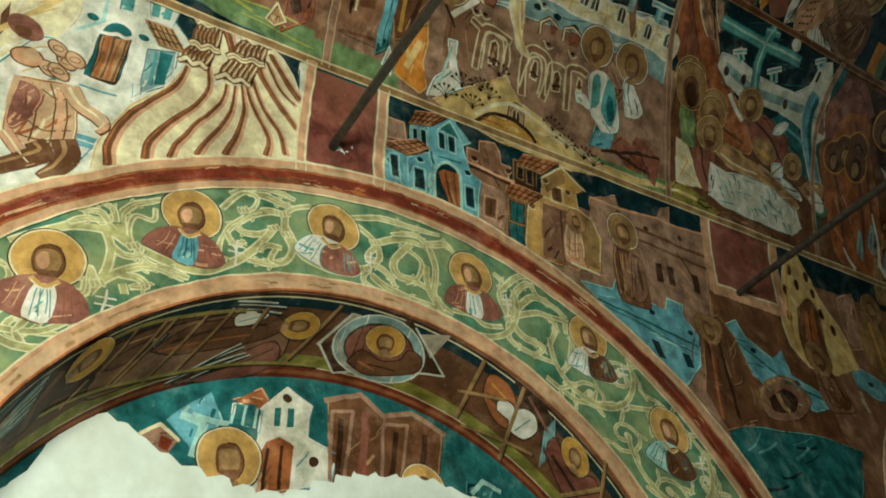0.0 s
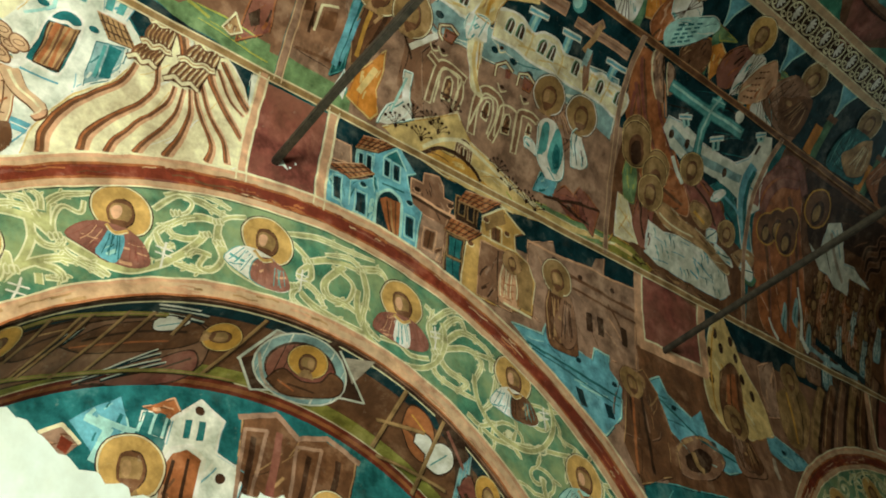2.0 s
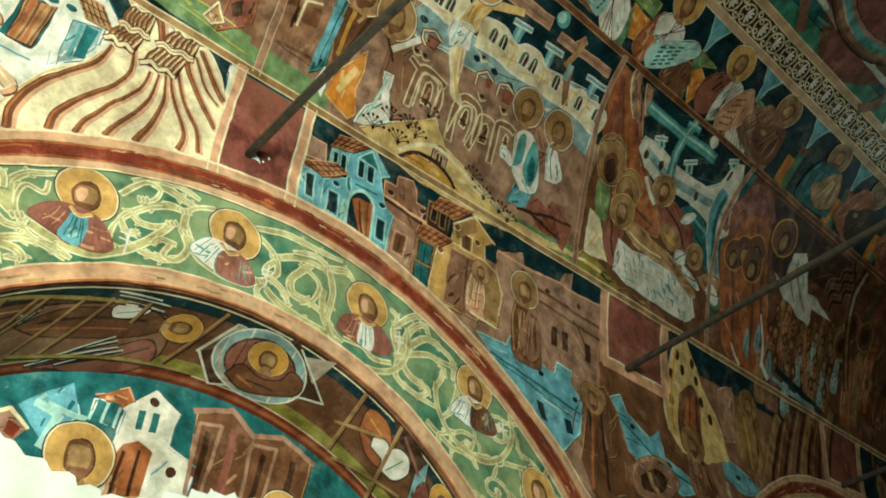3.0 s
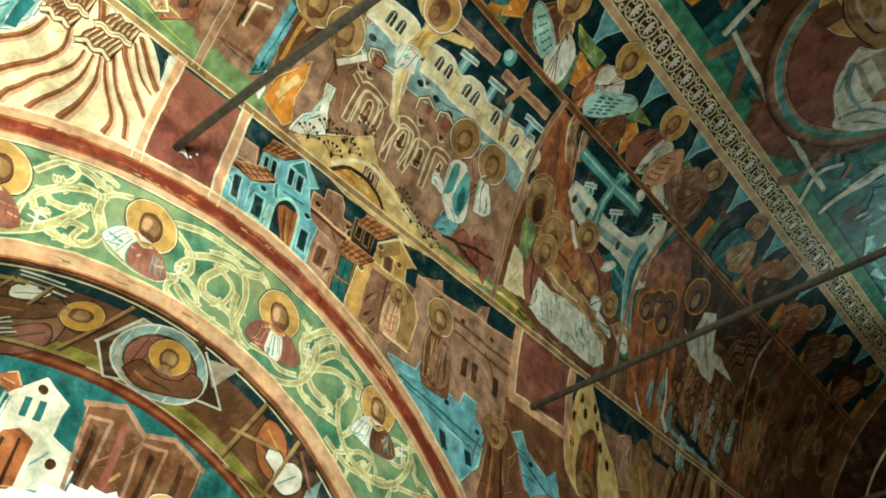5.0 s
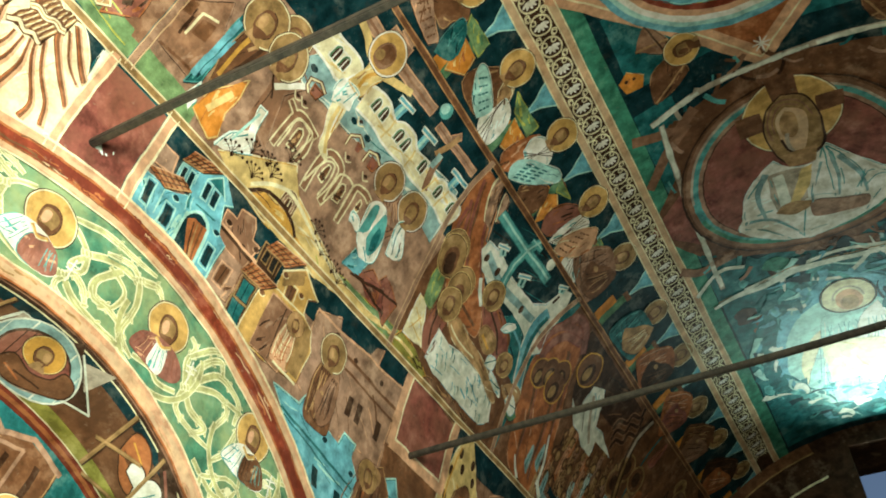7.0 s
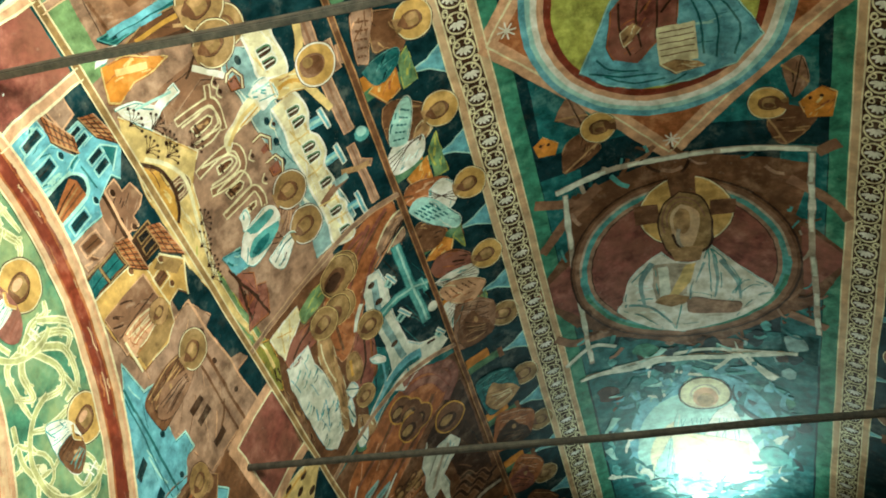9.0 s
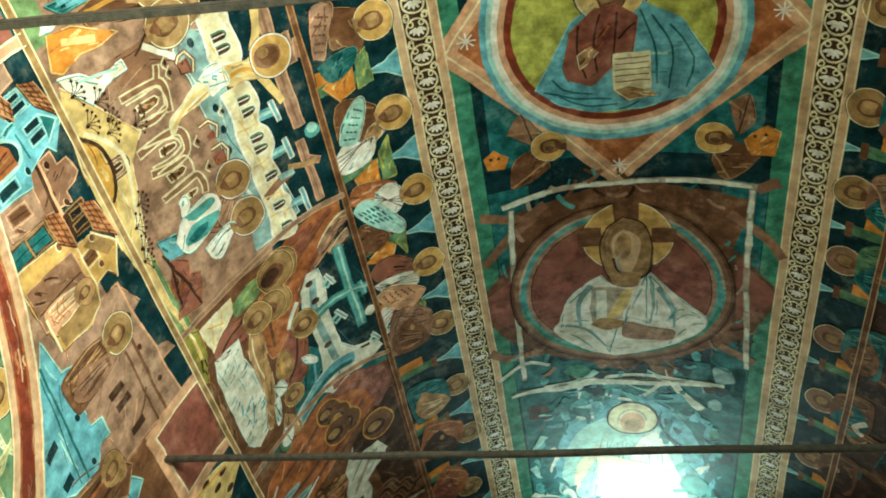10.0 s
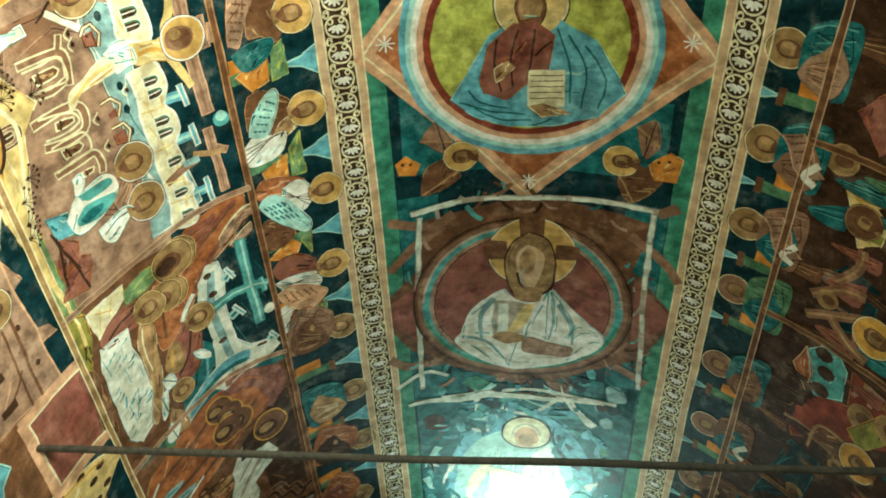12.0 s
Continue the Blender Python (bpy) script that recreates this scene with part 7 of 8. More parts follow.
for pts in ([(3.778, 1.230), (3.778, 1.297), (3.859, 1.310), (3.866, 1.239)], [(3.887, 1.182), (3.865, 1.229), (4.025, 1.200), (4.053, 1.149)], [(4.112, 1.176), (4.156, 1.248), (4.257, 1.195), (4.227, 1.125)]):
    patch(MOURN, "pale", pts, 5.4, "painted_cloth", tint("teal", stroke([pts[0], pts[2]], 0.008)), True)
patch(MOURN, "flesh", [(4.028, 1.222), (4.132, 1.307), (4.242, 1.298), (4.238, 1.217), (4.135, 1.176)], 4.8, "painted_robe", (), True)
patch(MOURN, "green", [(4.155, 1.117), (4.184, 1.186), (4.292, 1.164), (4.253, 1.099)], 5, "painted_cloth", (), True)
patch(MOURN, "brown", [(3.349, 0.874), (3.481, 0.899), (3.671, 0.890), (3.851, 0.867), (3.807, 0.795), (3.619, 0.803)], 3, "painted_ground", (), True)

# ---- second register: the dark cave ----
CAVE = Panel("fresco_scene", "dark brown painted cave with a white winged shape and a crowd", wrap, (5.0, 1.4))
CAVE.add("brown_ground", tint("brown", [rect((4.23, LINE1 + 0.02), (6.0, LINE2))]), 1)
patch(CAVE, "rust", [(4.315, 1.097), (4.239, 1.304), (4.177, 1.483), (4.174, 1.704), (4.219, 1.865), (4.415, 1.960), (4.568, 1.816), (4.646, 1.627), (4.782, 1.383), (4.864, 1.120), (4.854, 0.868), (4.617, 0.842), (4.400, 0.899)], 2, "painted_cave", sum([tint("brown", stroke(bend([a, b, c], 4), 0.03)) + tint("plum", stroke(bend([(a[0] + 0.03, a[1]), (b[0] + 0.03, b[1]), c], 4), 0.010)) for a, b, c in (((4.241, 1.566), (4.398, 1.308), (4.488, 0.941)), ((4.455, 1.605), (4.623, 1.342), (4.695, 0.917)), ((4.433, 1.778), (4.640, 1.530), (4.825, 1.018)))], []), True)
for k, pts in enumerate(([(4.153, 1.618), (4.163, 1.743), (4.242, 1.861), (4.433, 1.933)], [(4.229, 1.594), (4.251, 1.726), (4.329, 1.834), (4.479, 1.885)], [(4.229, 1.871), (4.290, 1.971), (4.434, 1.973), (4.564, 1.862)])):
    outlined(CAVE, pts, 0.05, "plum", "wine", 3 + 0.2 * k)
patch(CAVE, "umber", [(4.753, 1.596), (4.646, 1.769), (4.495, 1.915), (4.491, 2.012), (4.876, 2.017), (5.437, 2.003), (5.561, 1.997), (5.394, 1.716), (5.100, 1.699), (5.016, 1.509)], 2.2, "painted_sky")
for k, (c, r) in enumerate((((4.313, 1.511), 0.10), ((4.402, 1.573), 0.10), ((4.514, 1.632), 0.10), ((4.520, 1.526), 0.11), ((4.741, 1.828), 0.13))):
    CAVE.add("halo", tint("ochre", hoop(c, r, r, 0.012, 20)) + tint("brown", [oval(c, r * 0.95)]) + tint("umber", [oval((c[0] + 0.01, c[1] - 0.03), r * 0.5, r * 0.65, 16)]) + tint("tan", [oval((c[0], c[1] - 0.035), r * 0.3, r * 0.45, 14)]), 4 + 0.2 * k)
patch(CAVE, "pale", [(4.760, 1.590), (4.899, 1.547), (4.891, 1.676), (4.895, 1.785), (5.021, 1.842), (5.101, 1.749), (5.191, 1.604), (5.315, 1.622), (5.553, 1.542), (5.291, 1.532), (5.311, 1.410), (5.144, 1.418), (5.034, 1.472), (4.941, 1.469)], 5, "painted_angel", tint("stone", stroke(bend([(4.958, 1.734), (5.083, 1.593), (5.224, 1.478)], 4), 0.03)) + tint("mist", stroke(bend([(5.001, 1.780), (5.133, 1.620)], 3), 0.012)) + tint("umber", stroke(bend([(4.924, 1.647), (5.072, 1.492)], 3), 0.008)))
for k in range(3):
    outlined(CAVE, [(p[0] + 0.05 * k, p[1] - 0.06 * k) for p in ((5.401, 1.710), (5.404, 1.792), (5.507, 1.831), (5.503, 1.913), (5.605, 1.952), (5.583, 2.027))], 0.03, "umber", "taupe", 3.4 + 0.2 * k)
lines(CAVE, "umber", [(5.755, 2.009), (5.742, 1.826), (5.793, 1.625), (5.864, 1.412), (5.941, 1.162)], 0.085, 5.2, "painted_edge")
lines(CAVE, "tan", [(5.742, 1.826), (5.793, 1.625), (5.864, 1.412), (5.941, 1.162)], 0.034, 5.6, "painted_edge")
lines(CAVE, "stone", [(5.768, 2.016), (5.747, 1.840), (5.776, 1.677)], 0.034, 5.8, "painted_edge")
for pts, w in (([(4.740, 1.265), (4.811, 1.095), (4.821, 0.934)], 0.04), ([(4.458, 0.967), (4.508, 0.903), (4.562, 0.857)], 0.03), ([(4.819, 1.057), (4.834, 0.940), (4.899, 0.880)], 0.05)):
    CAVE.add("painted_cloth", tint("umber", taper([(p[0] + 0.01, p[1] - 0.01) for p in pts], w * 0.5, w * 1.1)) + tint("pale", taper(pts, w * 0.4, w)), 5)
rng = random.Random(7)
for row, (v, size) in enumerate(((1.52, 0.8), (1.36, 0.95), (1.2, 1.0), (1.02, 1.1))):
    for k in range(9):
        h = 4.98 + 0.105 * k + rng.uniform(-0.03, 0.03) - 0.06 * row
        colour = rng.choice(("brown", "rust", "tan", "taupe", "umber", "brown", "rust", "mist"))
        robe(CAVE, (h, v), (h + rng.uniform(-0.03, 0.03), v - 0.3 * size), 0.06 * size, 0.1 * size, colour, None, 2.4 + 0.25 * row, 3, "painted_figure")
        CAVE.add("painted_head", tint("umber", [oval((h, v + 0.02), 0.036 * size, 0.046 * size, 12)]) + tint("tan" if k % 2 else "brown", [oval((h, v + 0.015), 0.027 * size, 0.036 * size, 12)]) + tint("flesh", [oval((h - 0.008, v + 0.015), 0.012 * size, 0.02 * size, 8)]), 2.6 + 0.25 * row)
for c in ((4.62, 0.98), (4.74, 1.05), (4.9, 0.93)):
    CAVE.add("painted_cloth", tint("mist", [bend([(c[0] - 0.03, c[1]), (c[0] - 0.01, c[1] + 0.14), (c[0] + 0.03, c[1] + 0.1), (c[0] + 0.03, c[1] - 0.05), (c[0] - 0.03, c[1])], 3)[:-1]]) + tint("teal", stroke([(c[0], c[1] - 0.02), (c[0] + 0.005, c[1] + 0.09)], 0.01)), 5.4)
lines(CAVE, "night", [(5.0, 0.98), (5.3, 0.93), (5.6, 0.88)], 0.05, 5, "painted_edge", False)
lines(CAVE, "mist", [(4.86, 0.92), (5.2, 0.88), (5.5, 0.87)], 0.035, 5.2, "painted_coffin", False)

# ---- second register: the last scene before the end wall ----
LAST = Panel("fresco_scene", "very dark brown painted scene with dim haloes", wrap, (6.7, 1.4))
LAST.add("brown_ground", tint("brown", [rect((6.02, LINE1 + 0.02), (Y1, LINE2))]), 1)
for c, colour in (((6.068, 1.234), "tan"), ((6.213, 1.338), "rust"), ((6.931, 1.581), "tan"), ((6.637, 1.267), "brown"), ((5.962, 1.147), "rust"), ((7.591, 1.634), "brown")):
    robe(LAST, (c[0], c[1] + 0.25), (c[0], c[1] - 0.25), 0.12, 0.16, colour, None, 3, 4, "painted_figure")
for c in ((5.848, 1.609), (6.057, 1.607), (5.786, 1.439), (6.828, 1.801), (7.360, 1.597)):
    LAST.add("halo", tint("tan", [oval(c, 0.12)]) + tint("brown", [oval(c, 0.1)]) + tint("umber", [oval(c, 0.06)]), 4)

crowd(LAST, (6.1, 0.95), (7.4, 1.95), 46, 9, ("brown", "rust", "umber", "wine", "taupe", "red", "tan"), 2.2)

# ---- the prophets below the north ornament strip ----
PROPH = Panel("prophet_frieze", "row of haloed busts with scrolls on dark blue", wrap, (3.5, 2.35))
PROPH.add("night_ground", tint("night", [rect((-0.9, LINE2 + 0.015), (Y1, 2.60))]), 1)


def niche(pn, h, v0=2.09, v1=2.58):
    """The pale blue spandrel and the little column between two busts."""
    pts = [(h - 0.09, v1), (h - 0.03, v1 - 0.1), (h, v1 - 0.22), (h + 0.03, v1 - 0.1), (h + 0.09, v1)]
    pn.add("painted_spandrel", tint("sky", [pts]) + tint("aqua", stroke(pts[:3], 0.01)) + tint("aqua", stroke(pts[2:], 0.01)), 2)
    pn.add("painted_column", tint("green", [rect((h - 0.035, v0), (h + 0.035, v1 - 0.2))]) + tint("orange", [rect((h - 0.11, v0), (h - 0.03, v1 - 0.3))]) + tint("brown", [rect((h - 0.05, v1 - 0.24), (h + 0.05, v1 - 0.2))]), 2.4)


BUSTS = [((1.916, 2.478), (1.878, 2.198), "brown", "teal", (1.872, 2.230)), ((2.473, 2.470), (2.632, 2.134), "wine", "white", (2.398, 2.226)), ((3.026, 2.509), (2.942, 2.146), "rust", "white", (3.098, 2.226)), ((3.597, 2.482), (3.506, 2.121), "wine", "white", (3.735, 2.199)), ((4.157, 2.479), (4.037, 2.111), "taupe", "brown", None), ((4.814, 2.487), (4.830, 2.070), "teal", "flesh", None), ((5.396, 2.504), (5.252, 2.075), "rust", "umber", None)]
BUSTS += [((6.057, 2.405), (5.804, 1.987), "rust", "wine", None), ((6.612, 2.426), (6.307, 2.003), "brown", "taupe", None), ((7.255, 2.471), (6.915, 1.989), "umber", "rust", None)]
for i, (head, foot, first, second, paper) in enumerate(BUSTS):
    foot = (foot[0], 2.11)
    if i < 4:
        halo(PROPH, head, 0.11, "gold", "flesh", 5.4)
    else:
        saint(PROPH, head, 0.11, foot, 0.40, first, second, "tan", 4)
    nxt = BUSTS[i + 1][0][0] if i + 1 < len(BUSTS) else head[0] + 0.5
    niche(PROPH, (head[0] + nxt) / 2)


def unrolled(colour, pts, ink):
    """A scroll field with short dark marks in rows along it."""
    marks = []
    for k in (0.14, 0.3, 0.46, 0.62, 0.78):
        a, b = between(pts[0], pts[2], k), between(pts[5 % len(pts)], pts[3], k)
        for s in (0.15, 0.42, 0.69):
            marks += tint(ink, stroke([between(a, b, s), between(a, b, s + 0.16)], 0.011))
    patch(PROPH, colour, pts, 6.4, "scroll", marks, True)


for colour, pts, lay in (("brown", [(1.778, 2.262), (1.845, 2.429), (1.965, 2.425), (2.050, 2.365), (2.001, 2.297), (1.980, 2.218)], 4), ("teal", [(2.060, 2.110), (2.023, 2.216), (2.020, 2.345), (2.111, 2.318), (2.174, 2.194), (2.139, 2.144)], 4.6), ("orange", [(2.182, 2.117), (2.116, 2.304), (2.252, 2.300), (2.293, 2.197)], 3), ("grass", [(2.095, 2.320), (2.040, 2.398), (2.248, 2.402), (2.264, 2.317)], 3),
                         ("brown", [(2.313, 2.155), (2.298, 2.254), (2.405, 2.404), (2.504, 2.429), (2.575, 2.312), (2.604, 2.206), (2.583, 2.130), (2.414, 2.122)], 4), ("flesh", [(2.512, 2.305), (2.473, 2.410), (2.547, 2.416), (2.608, 2.323), (2.586, 2.260)], 4.8), ("white", [(2.601, 2.082), (2.547, 2.150), (2.574, 2.245), (2.580, 2.327), (2.675, 2.302), (2.731, 2.190), (2.712, 2.084)], 5), ("orange", [(2.792, 2.152), (2.715, 2.309), (2.882, 2.304), (2.843, 2.164)], 3), ("grass", [(2.691, 2.327), (2.599, 2.408), (2.873, 2.410), (2.880, 2.318)], 3),
                         ("rust", [(2.922, 2.072), (2.837, 2.130), (2.856, 2.266), (2.923, 2.395), (2.980, 2.288), (2.993, 2.144)], 4), ("white", [(2.934, 2.253), (2.911, 2.362), (3.007, 2.426), (3.109, 2.390), (3.124, 2.280), (3.022, 2.232)], 4.8), ("brown", [(3.137, 2.082), (3.119, 2.150), (3.258, 2.274), (3.341, 2.186), (3.307, 2.080)], 4), ("orange", [(3.399, 2.071), (3.295, 2.238), (3.363, 2.295), (3.474, 2.240)], 3), ("grass", [(3.343, 2.298), (3.265, 2.376), (3.460, 2.363)], 3),
                         ("wine", [(3.480, 2.087), (3.415, 2.174), (3.459, 2.318), (3.589, 2.395), (3.612, 2.219), (3.557, 2.112)], 4), ("white", [(3.588, 2.083), (3.580, 2.193), (3.620, 2.379), (3.726, 2.381), (3.718, 2.241), (3.662, 2.133)], 4.8), ("white", [(3.859, 2.051), (3.795, 2.111), (3.822, 2.234), (3.930, 2.193), (4.024, 2.072)], 4.6), ("orange", [(3.999, 2.117), (3.864, 2.259), (3.942, 2.312), (4.069, 2.278)], 3), ("grass", [(3.932, 2.313), (3.873, 2.401), (4.097, 2.397)], 3)):
    ribs = sum([tint("umber", stroke(bend([between(pts[0], pts[-1], k), between(pts[len(pts) // 2], pts[2], k)], 2), 0.005)) for k in (0.1, 0.35, 0.6, 0.85)], []) if colour == "white" else ()
    patch(PROPH, colour, pts, lay, "painted_robe", ribs, colour not in ("orange", "grass"))
unrolled("mauve", [(2.004, 2.110), (1.861, 2.133), (1.740, 2.170), (1.768, 2.282), (1.941, 2.207), (2.027, 2.166)], "brown")
unrolled("aqua", [(2.542, 2.117), (2.413, 2.168), (2.307, 2.284), (2.342, 2.330), (2.500, 2.271), (2.577, 2.211)], "teal")
unrolled("aqua", [(2.998, 2.082), (2.946, 2.145), (2.987, 2.245), (3.200, 2.385), (3.287, 2.343), (3.153, 2.188)], "teal")
unrolled("pink", [(3.674, 2.084), (3.650, 2.182), (3.730, 2.357), (3.810, 2.417), (3.904, 2.277), (3.781, 2.121)], "brown")
saint(PROPH, (BUSTS[0][0][0] - 0.55, 2.47), 0.115, (BUSTS[0][0][0] - 0.6, 2.11), 0.36, "orange", "teal")
niche(PROPH, BUSTS[0][0][0] - 0.28)

# ---- ornament strips ----
def ornament_strip(v, side):
    pn = Panel("ornament_strip", "cream palmette scroll on dark brown between peach bands", wrap, (2.5, v), "fresco")
    pn.add("dark_ground", tint("umber", [rect((-1.2, v - 0.075), (Y1, v + 0.075))]), 3)
    for s in (-1, 1):
        pn.add("peach_band", tint("border", [rect((-1.2, v + s * 0.1 - 0.028), (Y1, v + s * 0.1 + 0.028))]) + tint("cream", [rect((-1.2, v + s * 0.078 - 0.004), (Y1, v + s * 0.078 + 0.004)), rect((-1.2, v + s * 0.126 - 0.004), (Y1, v + s * 0.126 + 0.004))]), 4)
    pn.add("green_band", tint("jade", [rect((-1.2, v + side * 0.13), (Y1, v + side * 0.235))]), 2)
    motif = tint("cream", hoop((0, v), 0.062, 0.06, 0.011, 20))
    for k in range(5):
        a = radians(-64 + 32 * k)
        motif += tint("white", [oval((-0.012 + 0.03 * math.cos(a), v + 0.03 * math.sin(a)), 0.026, 0.0095, 10, a)])
    for s in (-1, 1):
        motif += tint("cream", hoop((-0.034, v + s * 0.03), 0.014, 0.014, 0.008, 10)) + tint("cream", hoop((0.075, v + s * 0.052), 0.018, 0.016, 0.008, 10, 90, 330)) + tint("cream", hoop((-0.072, v + s * 0.05), 0.016, 0.016, 0.008, 8))
    first = pn.add("palmette", motif, 4)
    shift = first.location.copy()
    first.location = (0, -1.0, 0)
    n = int((Y1 + 1.0) / 0.152)
    for i in range(1, n):
        ob = new("palmette", first.data)
        ob.parent = pn.root
        ob.location = (0, -1.0 + i * 0.152, 0)
    return pn


ornament_strip(STRIP_N, 1)
ornament_strip(STRIP_S, -1)

# ---- the crown of the vault ----
TOP = Panel("crown_fresco", "dark blue-black crown field with great roundels", wrap, (3.0, CROWN), "fresco")
TOP.add("night_ground", tint("night", [rect((-1.2, STRIP_N + 0.2), (Y1, STRIP_S - 0.2))]), 1)
mid = between((2.176, 3.042), (2.153, 4.507), 0.5)
G_R = span((2.176, 3.042), (2.153, 4.507)) / 2
mid = ((2.963, 3.778)[0] - G_R, CROWN + 0.06)
for h0, h1 in ((-0.9, -0.3), (0.3, 0.84)):
    TOP.add("teal_field", tint("teal", [rect((mid[0] + h0, STRIP_N + 0.3), (mid[0] + h1, STRIP_S - 0.3))]), 2 + h0 * 0.1)
tips = [(mid[0] + G_R + 0.28, mid[1]), (mid[0], STRIP_S - 0.12), (mid[0] - G_R - 0.28, mid[1]), (mid[0], STRIP_N + 0.12)]
TOP.add("diamond_field", tint("rust", [tips]) + tint("pink", stroke(tips + tips[:1], 0.11)) + tint("cream", stroke(tips + tips[:1], 0.012)), 4, "peach-edged red diamond")
TOP.add("star_mark", tint("white", sum([stroke([(p[0] - 0.05 * math.cos(a), p[1] - 0.05 * math.sin(a)), (p[0] + 0.05 * math.cos(a), p[1] + 0.05 * math.sin(a))], 0.009) for p in ((2.186, 2.950), (2.155, 4.626), (3.154, 3.774)) for a in (0.0, 0.8, 1.57, 2.36)], [])), 6)
great = []
for k, c in ((1.0, "sky"), (0.95, "aqua"), (0.91, "white"), (0.86, "pink"), (0.81, "red"), (0.75, "lime")):
    great += tint(c, [oval(mid, G_R * k, n=48)])
TOP.add("great_roundel", great, 6, "white, blue and red rimmed roundel with lime ground")
halo(TOP, (mid[0] - 0.22, mid[1]), 0.2, "straw", "flesh", 8, down=(1, 0))
patch(TOP, "sky", [(2.573, 3.307), (2.416, 3.392), (2.183, 3.535), (2.071, 3.687), (2.084, 3.885), (2.201, 4.121), (2.390, 4.246), (2.505, 4.305), (2.671, 4.160), (2.759, 3.904), (2.766, 3.638), (2.695, 3.438)], 8.4, "painted_mantle", sum([tint("teal", stroke(bend([a, b, d], 4), 0.012)) for a, b, d in (((2.595, 3.356), (2.661, 3.537), (2.682, 3.736)), ((2.638, 3.438), (2.720, 3.604), (2.719, 3.770)), ((2.178, 3.967), (2.374, 4.073), (2.626, 4.060)), ((2.239, 4.063), (2.432, 4.188), (2.616, 4.156)), ((2.148, 3.904), (2.346, 3.977), (2.595, 3.993)), ((2.525, 3.406), (2.602, 3.471), (2.644, 3.636)))], []))
patch(TOP, "wine", [(2.457, 3.472), (2.250, 3.520), (2.119, 3.658), (2.103, 3.780), (2.182, 3.890), (2.387, 3.869), (2.497, 3.730), (2.589, 3.635), (2.549, 3.504)], 9, "painted_robe", sum([tint("umber", stroke(bend([a, b, d], 4), 0.012)) for a, b, d in (((2.217, 3.567), (2.354, 3.552), (2.533, 3.602)), ((2.152, 3.689), (2.321, 3.646), (2.497, 3.666)), ((2.152, 3.782), (2.286, 3.771), (2.461, 3.745)))], []))
TOP.add("painted_book", tint("cream", [[(2.397, 3.753), (2.389, 3.955), (2.619, 3.962), (2.629, 3.747)]]) + tint("brown", sum([stroke([a, b], 0.007) for a, b in (((2.432, 3.767), (2.425, 3.944)), ((2.468, 3.768), (2.460, 3.946)), ((2.504, 3.766), (2.496, 3.948)), ((2.540, 3.764), (2.532, 3.947)), ((2.577, 3.765), (2.569, 3.949)))], [])), 10)
patch(TOP, "flesh", [(2.625, 3.750), (2.604, 3.831), (2.634, 3.963), (2.669, 3.997), (2.698, 3.835)], 10.5, "painted_hand")
patch(TOP, "flesh", [(2.389, 3.552), (2.338, 3.631), (2.373, 3.670), (2.443, 3.617), (2.478, 3.569)], 10, "painted_hand")
# winged beasts at the corners of the diamond
for head, wing, body in (((2.964, 3.349), [(2.837, 3.113), (2.713, 3.203), (2.859, 3.300), (2.936, 3.264)], [(2.970, 2.950), (2.922, 3.022), (2.997, 3.105), (3.073, 3.066), (3.054, 2.962)]), ((2.956, 4.318), [(2.710, 4.391), (2.653, 4.496), (2.813, 4.533), (2.910, 4.447)], [(2.942, 4.484), (2.835, 4.602), (2.872, 4.679), (3.035, 4.663), (3.051, 4.531)])):
    patch(TOP, "taupe", wing, 4.4, "painted_wing", tint("flesh", stroke([wing[0], wing[2]], 0.014)) + tint("umber", stroke([wing[1], wing[3]], 0.01)), True)
    patch(TOP, "orange", body, 4.4, "painted_book", tint("umber", [oval(between(body[0], body[2], k), 0.012, n=6) for k in (0.3, 0.6)]))
    halo(TOP, head, 0.105, "gold", "brown", 5, down=(0, 1))
    patch(TOP, "brown", [between(head, body[0], 0.25), (head[0] + 0.16, head[1]), (head[0] + 0.28, between(head, body[0], 0.6)[1]), between(head, body[3], 0.8)], 4.2, "painted_beast", tint("flesh", stroke([(head[0] + 0.1, head[1]), (head[0] + 0.27, between(head, body[0], 0.6)[1])], 0.012)), True)
# second roundel in its square
for low, high in ((STRIP_N + 0.24, STRIP_N + 0.5), (STRIP_S - 0.5, STRIP_S - 0.24)):
    TOP.add("teal_field", tint("teal", [rect((3.24, low), (5.2, high))]), 2.2)
box_in = [(3.360, 3.025), (3.268, 4.576), (4.856, 4.637), (5.024, 3.005)]
TOP.add("brown_field", tint("brown", [[(4.164, 2.706), (3.801, 3.066), (3.463, 3.045), (3.269, 3.788), (3.378, 4.572), (3.777, 4.475), (4.095, 4.817), (4.575, 4.604), (5.096, 3.849), (4.718, 3.020)]]) + tint("wine", [[(4.171, 2.726), (3.950, 3.058), (4.543, 3.029)]]) + tint("wine", [[(4.103, 4.799), (3.866, 4.504), (4.490, 4.534)]]), 3)
for pts in ([box_in[0], (3.300, 3.4), (3.285, 3.8), (3.268, 4.2), box_in[1]], [(3.400, 3.075), (4.047, 3.026), (4.6, 3.012), (5.024, 3.005)], [(3.300, 4.560), (3.943, 4.569), (4.4, 4.60), (4.860, 4.629)]):
    line = bend(pts, 8)
    TOP.add("white_square_edge", tint("stone", stroke(line, 0.040)) + tint("pale", contour([(p[0] + 0.004, p[1]) for p in line], 0.034, 0.16)), 5, "worn white outline of a square")
c2 = (((3.493, 3.796)[0] + (4.888, 3.842)[0]) / 2, CROWN + 0.06)
RX, RY = ((4.888, 3.842)[0] - (3.493, 3.796)[0]) / 2, span((4.163, 3.076), (4.064, 4.515)) / 2
